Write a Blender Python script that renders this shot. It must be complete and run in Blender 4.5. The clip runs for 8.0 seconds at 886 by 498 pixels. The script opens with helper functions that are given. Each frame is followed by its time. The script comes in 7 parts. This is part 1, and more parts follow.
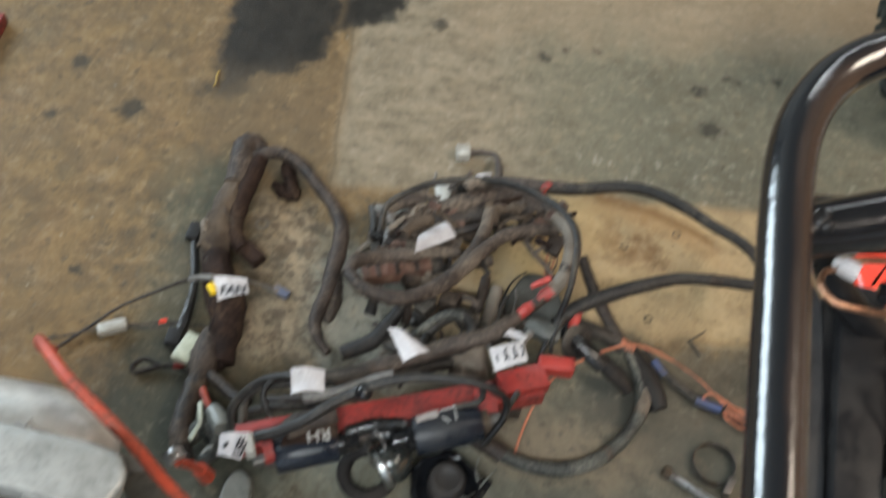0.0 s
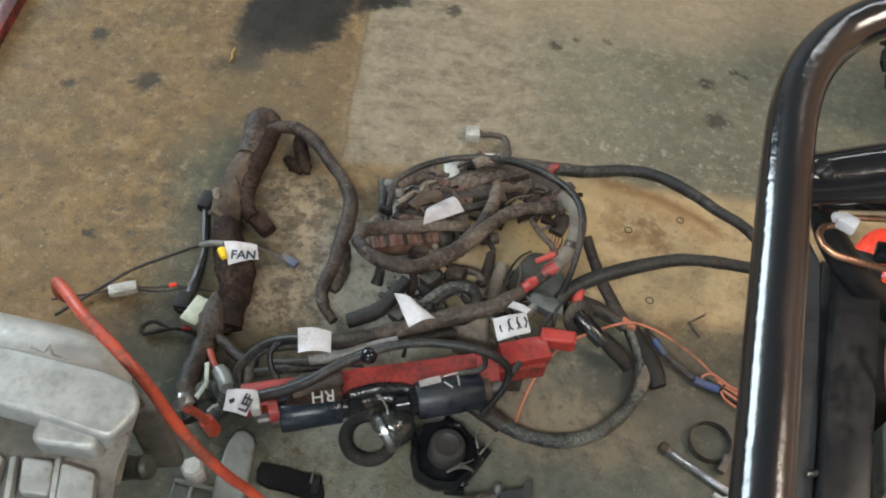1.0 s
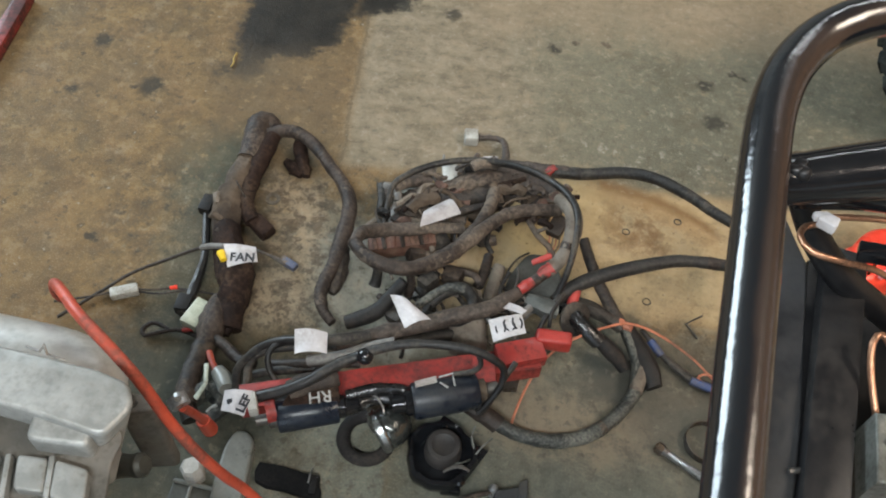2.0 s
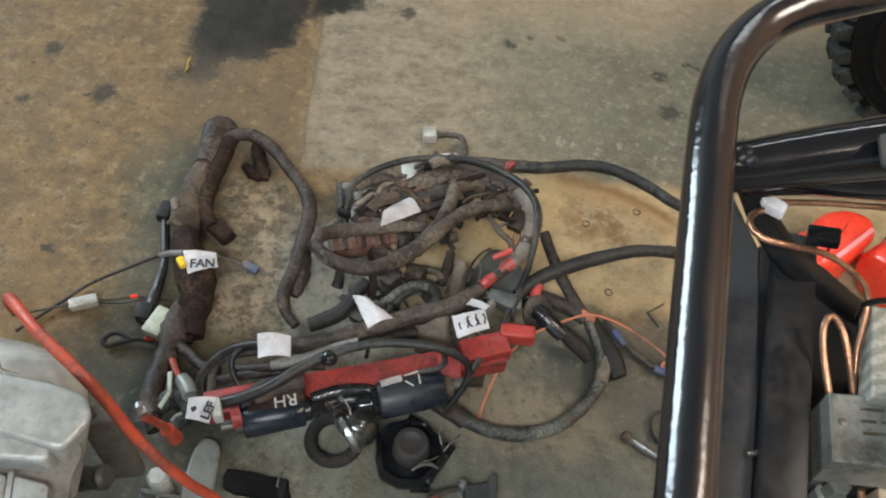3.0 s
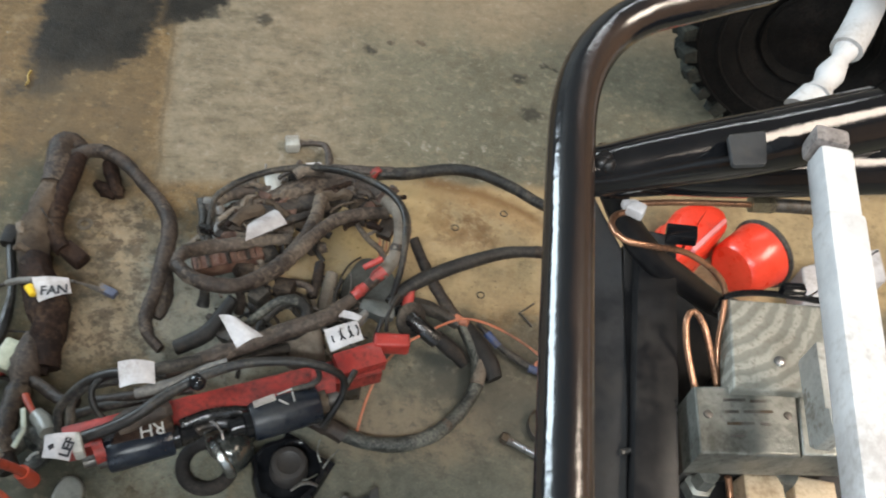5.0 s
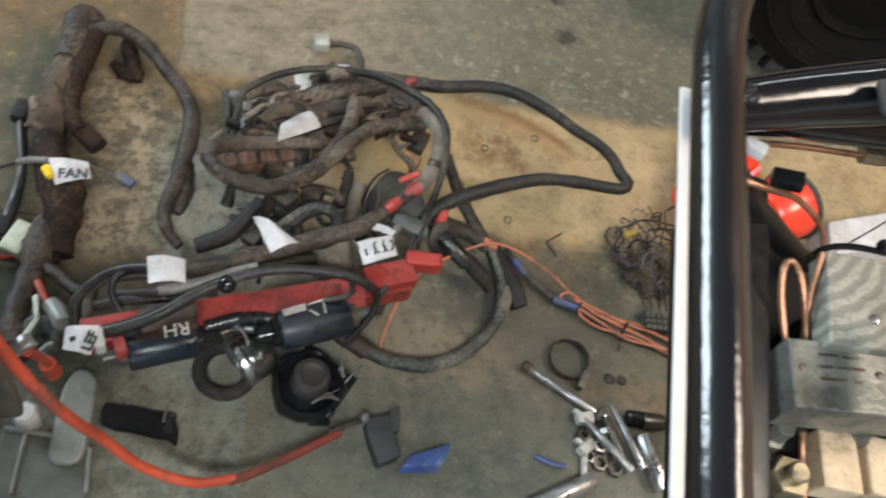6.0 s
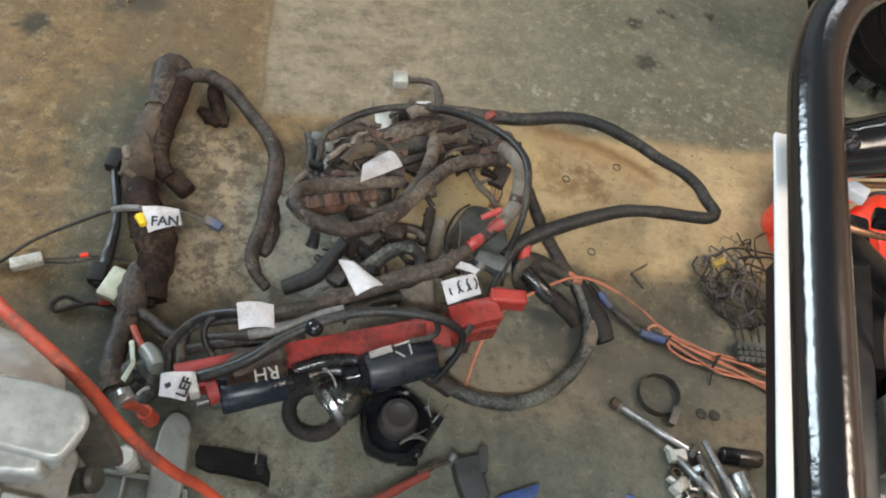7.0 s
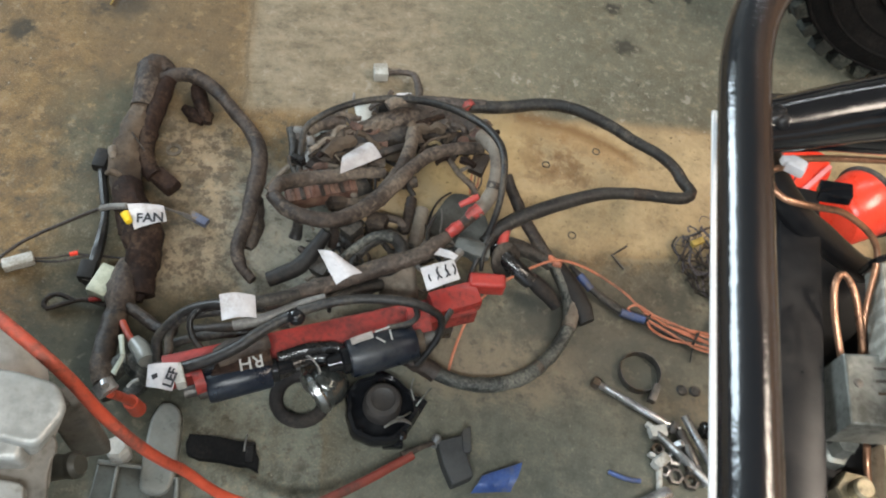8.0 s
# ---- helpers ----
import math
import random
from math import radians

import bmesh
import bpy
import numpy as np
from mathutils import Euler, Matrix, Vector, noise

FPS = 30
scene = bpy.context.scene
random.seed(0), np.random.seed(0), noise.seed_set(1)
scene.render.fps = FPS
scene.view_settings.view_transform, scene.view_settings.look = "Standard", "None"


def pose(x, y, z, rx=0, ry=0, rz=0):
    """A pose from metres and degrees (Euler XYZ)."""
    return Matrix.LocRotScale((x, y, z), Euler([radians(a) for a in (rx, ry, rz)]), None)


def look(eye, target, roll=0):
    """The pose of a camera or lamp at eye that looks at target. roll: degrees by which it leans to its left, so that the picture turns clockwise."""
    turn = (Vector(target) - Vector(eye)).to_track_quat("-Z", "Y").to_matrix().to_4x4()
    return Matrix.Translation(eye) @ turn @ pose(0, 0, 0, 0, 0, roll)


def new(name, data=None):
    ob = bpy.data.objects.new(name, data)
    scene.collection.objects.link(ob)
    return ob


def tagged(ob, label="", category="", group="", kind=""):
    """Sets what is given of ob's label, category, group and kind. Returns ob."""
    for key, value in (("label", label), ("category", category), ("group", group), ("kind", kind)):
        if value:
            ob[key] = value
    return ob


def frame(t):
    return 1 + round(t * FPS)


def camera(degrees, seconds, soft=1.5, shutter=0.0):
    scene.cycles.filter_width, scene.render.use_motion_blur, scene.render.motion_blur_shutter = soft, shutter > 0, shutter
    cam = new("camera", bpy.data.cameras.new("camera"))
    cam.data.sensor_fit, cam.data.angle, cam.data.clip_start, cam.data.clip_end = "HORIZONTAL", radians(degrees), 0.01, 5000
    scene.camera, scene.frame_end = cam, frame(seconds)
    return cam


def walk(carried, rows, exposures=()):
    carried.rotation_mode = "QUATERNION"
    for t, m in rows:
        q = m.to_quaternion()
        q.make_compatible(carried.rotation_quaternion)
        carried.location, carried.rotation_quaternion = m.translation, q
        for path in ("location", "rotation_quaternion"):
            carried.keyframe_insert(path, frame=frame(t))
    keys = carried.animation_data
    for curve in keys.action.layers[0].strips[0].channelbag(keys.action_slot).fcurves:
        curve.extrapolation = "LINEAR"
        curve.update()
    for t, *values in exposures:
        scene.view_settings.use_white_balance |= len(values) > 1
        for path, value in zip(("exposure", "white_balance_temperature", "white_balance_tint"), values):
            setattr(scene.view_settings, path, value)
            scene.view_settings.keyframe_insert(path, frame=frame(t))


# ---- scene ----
cam = camera(52.8, 8.0, soft=2.0, shutter=0.5)
PATH = [
    (0, (0.108, -0.744, 1.125), (-0.133, 0.363, -0.523), 4.5),
    (0.1, (0.104, -0.750, 1.121), (-0.144, 0.323, -0.548), 4.0),
    (0.3, (0.108, -0.761, 1.110), (-0.100, 0.332, -0.552), 7.2),
    (0.5, (0.113, -0.782, 1.107), (-0.084, 0.345, -0.533), 8.9),
    (1, (0.118, -0.797, 1.114), (-0.134, 0.325, -0.523), 6.1),
    (1.5, (0.129, -0.798, 1.11), (-0.112, 0.305, -0.541), 5.8),
    (1.7, (0.134, -0.8, 1.118), (-0.134, 0.319, -0.518), 5.4),
    (2.8, (0.145, -0.796, 1.124), (-0.122, 0.332, -0.506), 3.8),
    (3, (0.148, -0.797, 1.124), (-0.06, 0.34, -0.508), 5.7),
    (3.5, (0.15, -0.801, 1.127), (-0.04, 0.349, -0.498), 5.5),
    (4, (0.15, -0.798, 1.129), (0.026, 0.372, -0.488), 5.2),
    (4.5, (0.145, -0.8, 1.128), (0.09, 0.393, -0.476), 8.8),
    (4.7, (0.162, -0.79, 1.125), (0.151, 0.405, -0.479), 10.0),
    (5.8, (0.062, -0.774, 1.075), (0.296, 0.349, -0.564), 24.2),
    (6, (0.044, -0.774, 1.062), (0.259, 0.295, -0.615), 25.8),
    (6.5, (0.022, -0.753, 1.071), (0.064, 0.274, -0.645), 17.9),
    (7, (0.03, -0.749, 1.072), (0.068, 0.313, -0.623), 16.6),
    (7.5, (0.034, -0.754, 1.079), (0.085, 0.315, -0.61), 16.8),
    (8, (0.07, -0.76, 1.096), (0.09, 0.283, -0.611), 14.0),
]
walk(cam, [(t, look(eye, target, roll)) for t, eye, target, roll in PATH], [(0.0, 0.18), (4.5, 0.18), (6.0, 0.22), (8.0, 0.32)])

# ---- light ----
world = bpy.data.worlds.new("workshop")
scene.world = world
world.use_nodes = True
world.node_tree.nodes["Background"].inputs[0].default_value = (0.8, 0.9, 1.0, 1)
world.node_tree.nodes["Background"].inputs[1].default_value = 0.05


def lamp(name, at, target, sx, sy, watts, colour):
    d = bpy.data.lights.new(name, "AREA")
    d.shape, d.size, d.size_y, d.energy, d.color = "RECTANGLE", sx, sy, watts, colour
    ob = new(name, d)
    ob.matrix_world = look(at, target)
    return ob


LAMPS = [  # x, y, z, width, length, watts, colour of the ceiling lamps
    (0.7, 2.2, 2.72, 1.6, 0.2, 16, (0.93, 0.98, 1.0)),
    (2.0, -0.3, 2.72, 0.8, 1.4, 75, (1.0, 0.86, 0.72)),
    (0.1, -2.0, 2.72, 1.6, 0.2, 92, (0.92, 0.98, 1.0)),
]
for lx, ly, lz, sx, sy, watts, colour in LAMPS:
    lamp("ceiling_lamp", (lx, ly, lz - 0.03), (lx, ly + 0.0001, 0), sx, sy, watts, colour)
# cool fill from the south; its doorway is assumed and out of view
lamp("added_doorway_fill", (-0.1, -3.46, 1.02), (-0.1, 0.0, 1.02), 2.2, 1.9, 26, (0.72, 0.86, 1.0))
lamp("window_daylight", (-3.47, 1.4, 1.8), (0.0, 1.4, 1.8), 2.0, 1.8, 168, (0.75, 0.90, 1.0))


# ---- helpers ----
def nodes_of(name):
    m = bpy.data.materials.new(name)
    m.use_nodes = True
    nt = m.node_tree
    return m, nt, nt.nodes["Principled BSDF"]


class Net:
    def __init__(self, nt):
        self.nt = nt

    def n(self, kind, **sets):
        node = self.nt.nodes.new(kind)
        for k, v in sets.items():
            node.inputs[k.replace("_", " ")].default_value = v
        return node

    def link(self, a, b):
        self.nt.links.new(a, b)

    def math(self, op, a, b=0.0, c=0.0, clamp=False):
        node = self.nt.nodes.new("ShaderNodeMath")
        node.operation, node.use_clamp = op, clamp
        for i, v in enumerate((a, b, c)):
            if isinstance(v, (int, float)):
                node.inputs[i].default_value = v
            else:
                self.link(v, node.inputs[i])
        return node.outputs[0]

    def noise(self, vec, scale, detail=4.0, rough=0.6):
        node = self.n("ShaderNodeTexNoise", Scale=scale, Detail=detail, Roughness=rough)
        self.link(vec, node.inputs["Vector"])
        return node.outputs["Fac"]

    def step(self, v, lo, hi):
        node = self.n("ShaderNodeMapRange", From_Min=lo, From_Max=hi)
        node.interpolation_type = "SMOOTHSTEP"
        self.link(v, node.inputs["Value"])
        return node.outputs["Result"]

    def mix(self, fac, a, b):
        node = self.nt.nodes.new("ShaderNodeMix")
        node.data_type = "RGBA"
        for sock, v in ((node.inputs[0], fac), (node.inputs[6], a), (node.inputs[7], b)):
            if isinstance(v, (int, float)):
                sock.default_value = v
            elif isinstance(v, tuple):
                sock.default_value = (*v, 1)
            else:
                self.link(v, sock)
        return node.outputs[2]

    def bump(self, height, strength, distance, bsdf):
        node = self.n("ShaderNodeBump", Strength=strength, Distance=distance)
        self.link(height, node.inputs["Height"])
        self.link(node.outputs[0], bsdf.inputs["Normal"])


def surface(name, base, second, rough=0.5, metal=0.0, scale=60.0, dirt=None, dirty=0.5, bump=0.15, coat=0.0, grain=0.45, edge=0.09, spec=0.5):
    """Base and second colour mixed by two noises, with dirt in patches, uneven gloss and fine relief."""
    m, nt, p = nodes_of(name)
    k = Net(nt)
    co = k.n("ShaderNodeTexCoord").outputs["Object"]
    info = k.n("ShaderNodeObjectInfo")
    shift = k.nt.nodes.new("ShaderNodeVectorMath")
    shift.operation = "ADD"
    k.link(co, shift.inputs[0])
    k.link(info.outputs["Random"], shift.inputs[1])
    co = shift.outputs[0]
    fine, wide = k.noise(co, scale * 6), k.noise(co, scale)
    both = k.math("ADD", k.math("MULTIPLY", fine, grain), k.math("MULTIPLY", wide, 1 - grain))
    col = k.mix(k.step(both, 0.5 - edge, 0.5 + edge), base, second)
    r = k.math("ADD", k.math("MULTIPLY", k.math("SUBTRACT", wide, 0.5), 0.35), rough, clamp=True)
    if dirt:
        d = k.step(k.math("ADD", k.math("MULTIPLY", k.noise(co, scale * 0.35, 6.0), 0.7), k.math("MULTIPLY", fine, 0.3)), 0.68 - 0.32 * dirty - edge * 0.7, 0.68 - 0.32 * dirty + edge * 0.7)
        col = k.mix(d, col, dirt)
        r = k.math("ADD", r, k.math("MULTIPLY", d, 0.35), clamp=True)
    k.link(col, p.inputs["Base Color"])
    k.link(r, p.inputs["Roughness"])
    p.inputs["Metallic"].default_value = metal
    p.inputs["Coat Weight"].default_value = coat
    p.inputs["Specular IOR Level"].default_value = spec
    p.inputs["Coat Roughness"].default_value = 0.06
    k.bump(k.math("ADD", both, k.math("MULTIPLY", k.noise(co, scale * 2.2, 3), 0.8)), bump, 0.003, p)
    return m


def bm_obj(name, bm, material, parent=None, label="", smooth=True, at=None):
    """A bmesh, built in world places, as one mesh object with its origin at its middle or at the given place."""
    me = bpy.data.meshes.new(name)
    c = Vector(at) if at is not None else sum((v.co for v in bm.verts), Vector()) / len(bm.verts)
    bmesh.ops.translate(bm, verts=bm.verts, vec=-c)
    bmesh.ops.recalc_face_normals(bm, faces=bm.faces)
    for f in bm.faces:
        f.smooth = smooth and len(f.verts) < 5
    bm.to_mesh(me)
    bm.free()
    if smooth:
        me.set_sharp_from_angle(angle=radians(38))
    me.materials.append(material)
    ob = new(name, me)
    ob.location = c
    if parent:
        base, up = Vector(parent.location), parent.parent
        while up:
            base, up = base + Vector(up.location), up.parent
        ob.location = c - base
        ob.parent = parent
    if label:
        ob["label"] = label
    return ob


def part(name, bm, material, parent, label="", smooth=True):
    return bm_obj(name, bm, material, parent, label, smooth)


def holder(name, at, label, category, group="", kind=""):
    ob = new(name)
    ob.location = at
    ob.empty_display_size = 0.02
    return tagged(ob, label, category, group, kind)


def smooth_path(pts, step=0.008):
    """A rounded path through the given places."""
    p = [Vector(q) for q in pts]
    if len(p) == 2:
        return [p[0].lerp(p[1], i / 6) for i in range(7)]
    p = [2 * p[0] - p[1]] + p + [2 * p[-1] - p[-2]]
    out = []
    for a, b, c, d in zip(p, p[1:], p[2:], p[3:]):
        n = max(2, int((c - b).length / step))
        for i in range(n):
            t = i / n
            out.append(0.5 * (2 * b + (c - a) * t + (2 * a - 5 * b + 4 * c - d) * t * t + (3 * b - a - 3 * c + d) * t ** 3))
    out.append(p[-2])
    return out


def tube(bm, pts, radius, sides=10, lumps=0.0, step=0.008, curved=True, ends=True, flat=1.0):
    """A round bar along a path. radius: one number, or one at each given place. lumps: how uneven it is wrapped."""
    path = smooth_path(pts, step) if curved else [Vector(q) for q in pts]
    n = len(path)
    radii = radius if isinstance(radius, (list, tuple)) else [radius, radius]
    rings, side = [], None
    for i, c in enumerate(path):
        d = (path[min(i + 1, n - 1)] - path[max(i - 1, 0)]).normalized()
        if side is None:
            side = d.cross(Vector((0, 0, 1)))
            if side.length < 0.1:
                side = d.cross(Vector((0, 1, 0)))
        side = (side - d * side.dot(d)).normalized()
        up = side.cross(d)
        f = i / max(1, n - 1) * (len(radii) - 1)
        j = min(int(f), len(radii) - 2)
        r = radii[j] + (radii[j + 1] - radii[j]) * (f - j)
        r *= 1 + lumps * noise.noise(c * 55) + 0.5 * lumps * noise.noise(c * 170)
        spokes = [math.cos(a) * side + flat * math.sin(a) * up for a in (2 * math.pi * q / sides for q in range(sides))]
        rings.append([bm.verts.new(c + e * r * (1 + 0.9 * lumps * noise.noise((c + e * r) * 120))) for e in spokes])
    for a, b in zip(rings, rings[1:]):
        for q in range(sides):
            bm.faces.new((a[q], a[(q + 1) % sides], b[(q + 1) % sides], b[q]))
    if ends:
        bm.faces.new(rings[0][::-1])
        bm.faces.new(rings[-1])
    return bm


def ring(bm, c, r, thick, axis=(0, 0, 1), n=28, m=8, flat=1.0):
    turn = Vector((0, 0, 1)).rotation_difference(Vector(axis)).to_matrix()
    rows = []
    for i in range(n):
        a = 2 * math.pi * i / n
        out = Vector((math.cos(a), math.sin(a), 0))
        rows.append([bm.verts.new(Vector(c) + turn @ (out * (r + thick * math.cos(b)) + Vector((0, 0, thick * flat * math.sin(b))))) for b in (2 * math.pi * j / m for j in range(m))])
    for i in range(n):
        a, b = rows[i], rows[(i + 1) % n]
        for j in range(m):
            bm.faces.new((a[j], a[(j + 1) % m], b[(j + 1) % m], b[j]))
    return bm


def lathe(bm, c, profile, axis=(0, 0, 1), n=28, hollow=False):
    """A turned form: (radius, height) rows along the axis."""
    turn = Vector((0, 0, 1)).rotation_difference(Vector(axis).normalized()).to_matrix()
    rows = []
    for r, h in profile:
        if r < 1e-5:
            rows.append([bm.verts.new(Vector(c) + turn @ Vector((0, 0, h)))])
        else:
            rows.append([bm.verts.new(Vector(c) + turn @ Vector((r * math.cos(a), r * math.sin(a), h))) for a in (2 * math.pi * i / n for i in range(n))])
    for a, b in zip(rows, rows[1:] + (rows[:1] if hollow else [])):
        for i in range(n):
            j = (i + 1) % n
            if len(a) == 1 and len(b) > 1:
                bm.faces.new((a[0], b[i], b[j]))
            elif len(b) == 1 and len(a) > 1:
                bm.faces.new((a[i], a[j], b[0]))
            elif len(a) > 1:
                bm.faces.new((a[i], a[j], b[j], b[i]))
    for row, flip in ((rows[0], True), (rows[-1], False)):
        if len(row) > 1 and not hollow:
            bm.faces.new(row[::-1] if flip else row)
    return bm


def inward(outline, d):
    """The outline drawn in by d."""
    pts = [Vector(p[:2]) for p in outline]
    area = sum(a.x * b.y - b.x * a.y for a, b in zip(pts, pts[1:] + pts[:1]))
    flip = 1 if area > 0 else -1
    out = []
    for i, p in enumerate(pts):
        e = (pts[(i + 1) % len(pts)] - pts[i - 1]).normalized()
        out.append(p + Vector((-e.y, e.x)) * d * flip)
    return out


def slab(bm, outline, top, bottom, bevel=0.0, seg=3):
    """An upright block over a flat outline of (x, y) places, with its upper rim rounded off."""
    outline = [p for i, p in enumerate(outline) if (Vector(p[:2]) - Vector(outline[i - 1][:2])).length > 2e-4]
    rows = [[bm.verts.new((p[0], p[1], bottom)) for p in outline]]
    if bevel:
        for k in range(seg + 1):
            a = math.pi / 2 * k / seg
            rows.append([bm.verts.new((p.x, p.y, top - bevel * (1 - math.sin(a)))) for p in inward(outline, bevel * (1 - math.cos(a)))])
        rows.append([bm.verts.new((p.x, p.y, top)) for p in inward(outline, bevel + 0.0008)])
    else:
        rows.append([bm.verts.new((p[0], p[1], top)) for p in outline])
    n = len(outline)
    bm.faces.new(rows[0][::-1])
    rim = [v.co.copy() for v in rows[-1]]
    mid = sum(rim, Vector()) / n
    turns = [(rim[i] - mid).cross(rim[(i + 1) % n] - mid).z for i in range(n)]
    if min(turns) > 0 or max(turns) < 0:
        hub = bm.verts.new(mid)
        for i in range(n):
            bm.faces.new((rows[-1][i], rows[-1][(i + 1) % n], hub))
    else:
        bm.faces.new(rows[-1])
    for low, high in zip(rows, rows[1:]):
        for i in range(n):
            bm.faces.new((low[i], low[(i + 1) % n], high[(i + 1) % n], high[i]))
    return bm


def cast_block(bm, corners, top, bottom, r, soft):
    """An upright block with rounded corners and a soft upper rim, as cast metal has."""
    low = [bm.verts.new((c[0], c[1], bottom)) for c in corners]
    high = [bm.verts.new((c[0], c[1], top)) for c in corners]
    n = len(corners)
    bm.faces.new(low[::-1])
    bm.faces.new(high)
    for i in range(n):
        bm.faces.new((low[i], low[(i + 1) % n], high[(i + 1) % n], high[i]))
    bm.edges.ensure_lookup_table()
    upright = [e for e in bm.edges if abs(e.verts[0].co.z - e.verts[1].co.z) > 1e-6 and set(e.verts) <= set(low + high)]
    bmesh.ops.bevel(bm, geom=upright, offset=r, segments=4, profile=0.5, affect="EDGES", clamp_overlap=True)
    rim = [e for e in bm.edges if all(abs(v.co.z - top) < 1e-6 for v in e.verts)]
    bmesh.ops.bevel(bm, geom=rim, offset=soft, segments=4, profile=0.5, affect="EDGES", clamp_overlap=True)
    return bm


def box(bm, at, size, rz=0.0, bevel=0.002, rx=0.0, ry=0.0, seg=2):
    made = bmesh.ops.create_cube(bm, size=1.0)["verts"]
    bmesh.ops.scale(bm, verts=made, vec=size)
    if bevel:
        edges = {e for v in made for e in v.link_edges}
        out = bmesh.ops.bevel(bm, geom=list(edges), offset=bevel, segments=seg, profile=0.6, affect="EDGES")
        made = list({v for f in out["faces"] for v in f.verts} | {v for v in made if v.is_valid})
    bmesh.ops.transform(bm, verts=made, matrix=pose(*at, rx, ry, rz))
    return bm


def bar(bm, a, b, wide, high, bevel=0.002):
    """A box from a to b."""
    a, b = Vector(a), Vector(b)
    d = b - a
    made = bmesh.ops.create_cube(bm, size=1.0)["verts"]
    bmesh.ops.scale(bm, verts=made, vec=(d.length, wide, high))
    if bevel:
        edges = {e for v in made for e in v.link_edges}
        out = bmesh.ops.bevel(bm, geom=list(edges), offset=bevel, segments=2, profile=0.6, affect="EDGES")
        made = list({v for f in out["faces"] for v in f.verts} | {v for v in made if v.is_valid})
    turn = Matrix.Rotation(math.atan2(d.y, d.x), 4, "Z") @ Matrix.Rotation(-math.atan2(d.z, math.hypot(d.x, d.y)), 4, "Y")
    bmesh.ops.transform(bm, verts=made, matrix=Matrix.Translation((a + b) / 2) @ turn)
    return bm


def sheet(bm, corners, bow=0.003, thick=0.0006, nx=8, ny=5, crumple=0.0006):
    """A thin leaf of paper between four corners, bowed and a little crumpled."""
    a, b, c, d = (Vector(q) for q in corners)
    up = (b - a).cross(d - a).normalized()
    if up.z < 0:
        up = -up
    grids = []
    for side in (0, 1):
        g = []
        for j in range(ny + 1):
            row = []
            for i in range(nx + 1):
                u, v = i / nx, j / ny
                q = a.lerp(b, u).lerp(d.lerp(c, u), v)
                q = q + up * (bow * math.sin(math.pi * u) + crumple * noise.noise(q * 90) - side * thick)
                row.append(bm.verts.new(q))
            g.append(row)
        grids.append(g)
    for side, g in enumerate(grids):
        for j in range(ny):
            for i in range(nx):
                f = (g[j][i], g[j][i + 1], g[j + 1][i + 1], g[j + 1][i])
                bm.faces.new(f if side == 0 else f[::-1])
    t, o = grids
    rim = [(0, i) for i in range(nx + 1)] + [(j, nx) for j in range(1, ny + 1)] + [(ny, i) for i in range(nx - 1, -1, -1)] + [(j, 0) for j in range(ny - 1, 0, -1)]
    for (j, i), (l, k) in zip(rim, rim[1:] + rim[:1]):
        bm.faces.new((t[j][i], o[j][i], o[l][k], t[l][k]))
    return bm


def rounded(corners, r=0.01, n=5):
    """An outline of (x, y) places with its corners rounded."""
    out = []
    pts = [Vector(c[:2]) for c in corners]
    for i, p in enumerate(pts):
        a, b = pts[i - 1], pts[(i + 1) % len(pts)]
        da, db = (a - p).normalized(), (b - p).normalized()
        rr = min(r, (a - p).length * 0.45, (b - p).length * 0.45)
        s, e = p + da * rr, p + db * rr
        for j in range(n + 1):
            t = j / n
            q = s * (1 - t) ** 2 + p * 2 * t * (1 - t) + e * t * t
            out.append((q.x, q.y))
    return out


def lettering(text, at, right, up, size, material, parent, bold=0.0):
    """Flat letters that start at a place and run to the right, as a mesh under their thing."""
    cu = bpy.data.curves.new("lettering", "FONT")
    cu.body, cu.size, cu.extrude, cu.offset = text, size, 0.0002, bold
    tmp = bpy.data.objects.new("lettering", cu)
    me = bpy.data.meshes.new_from_object(tmp)
    bpy.data.objects.remove(tmp)
    x, y = Vector(right).normalized(), Vector(up)
    y = (y - x * y.dot(x)).normalized()
    z = x.cross(y)
    m = Matrix((x, y, z)).transposed().to_4x4()
    bm = bmesh.new()
    bm.from_mesh(me)
    bpy.data.meshes.remove(me)
    bmesh.ops.transform(bm, verts=bm.verts, matrix=Matrix.Translation(at) @ m)
    return part("lettering", bm, material, parent, smooth=False)


# ---- materials ----
DUST = (0.17, 0.125, 0.08)
gloss_black = surface("gloss_black_paint", (0.005, 0.0055, 0.0068), (0.0085, 0.0092, 0.0108), 0.12, 0.0, 30, None, 0.0, 0.07, 0.0, edge=0.2, spec=0.5)


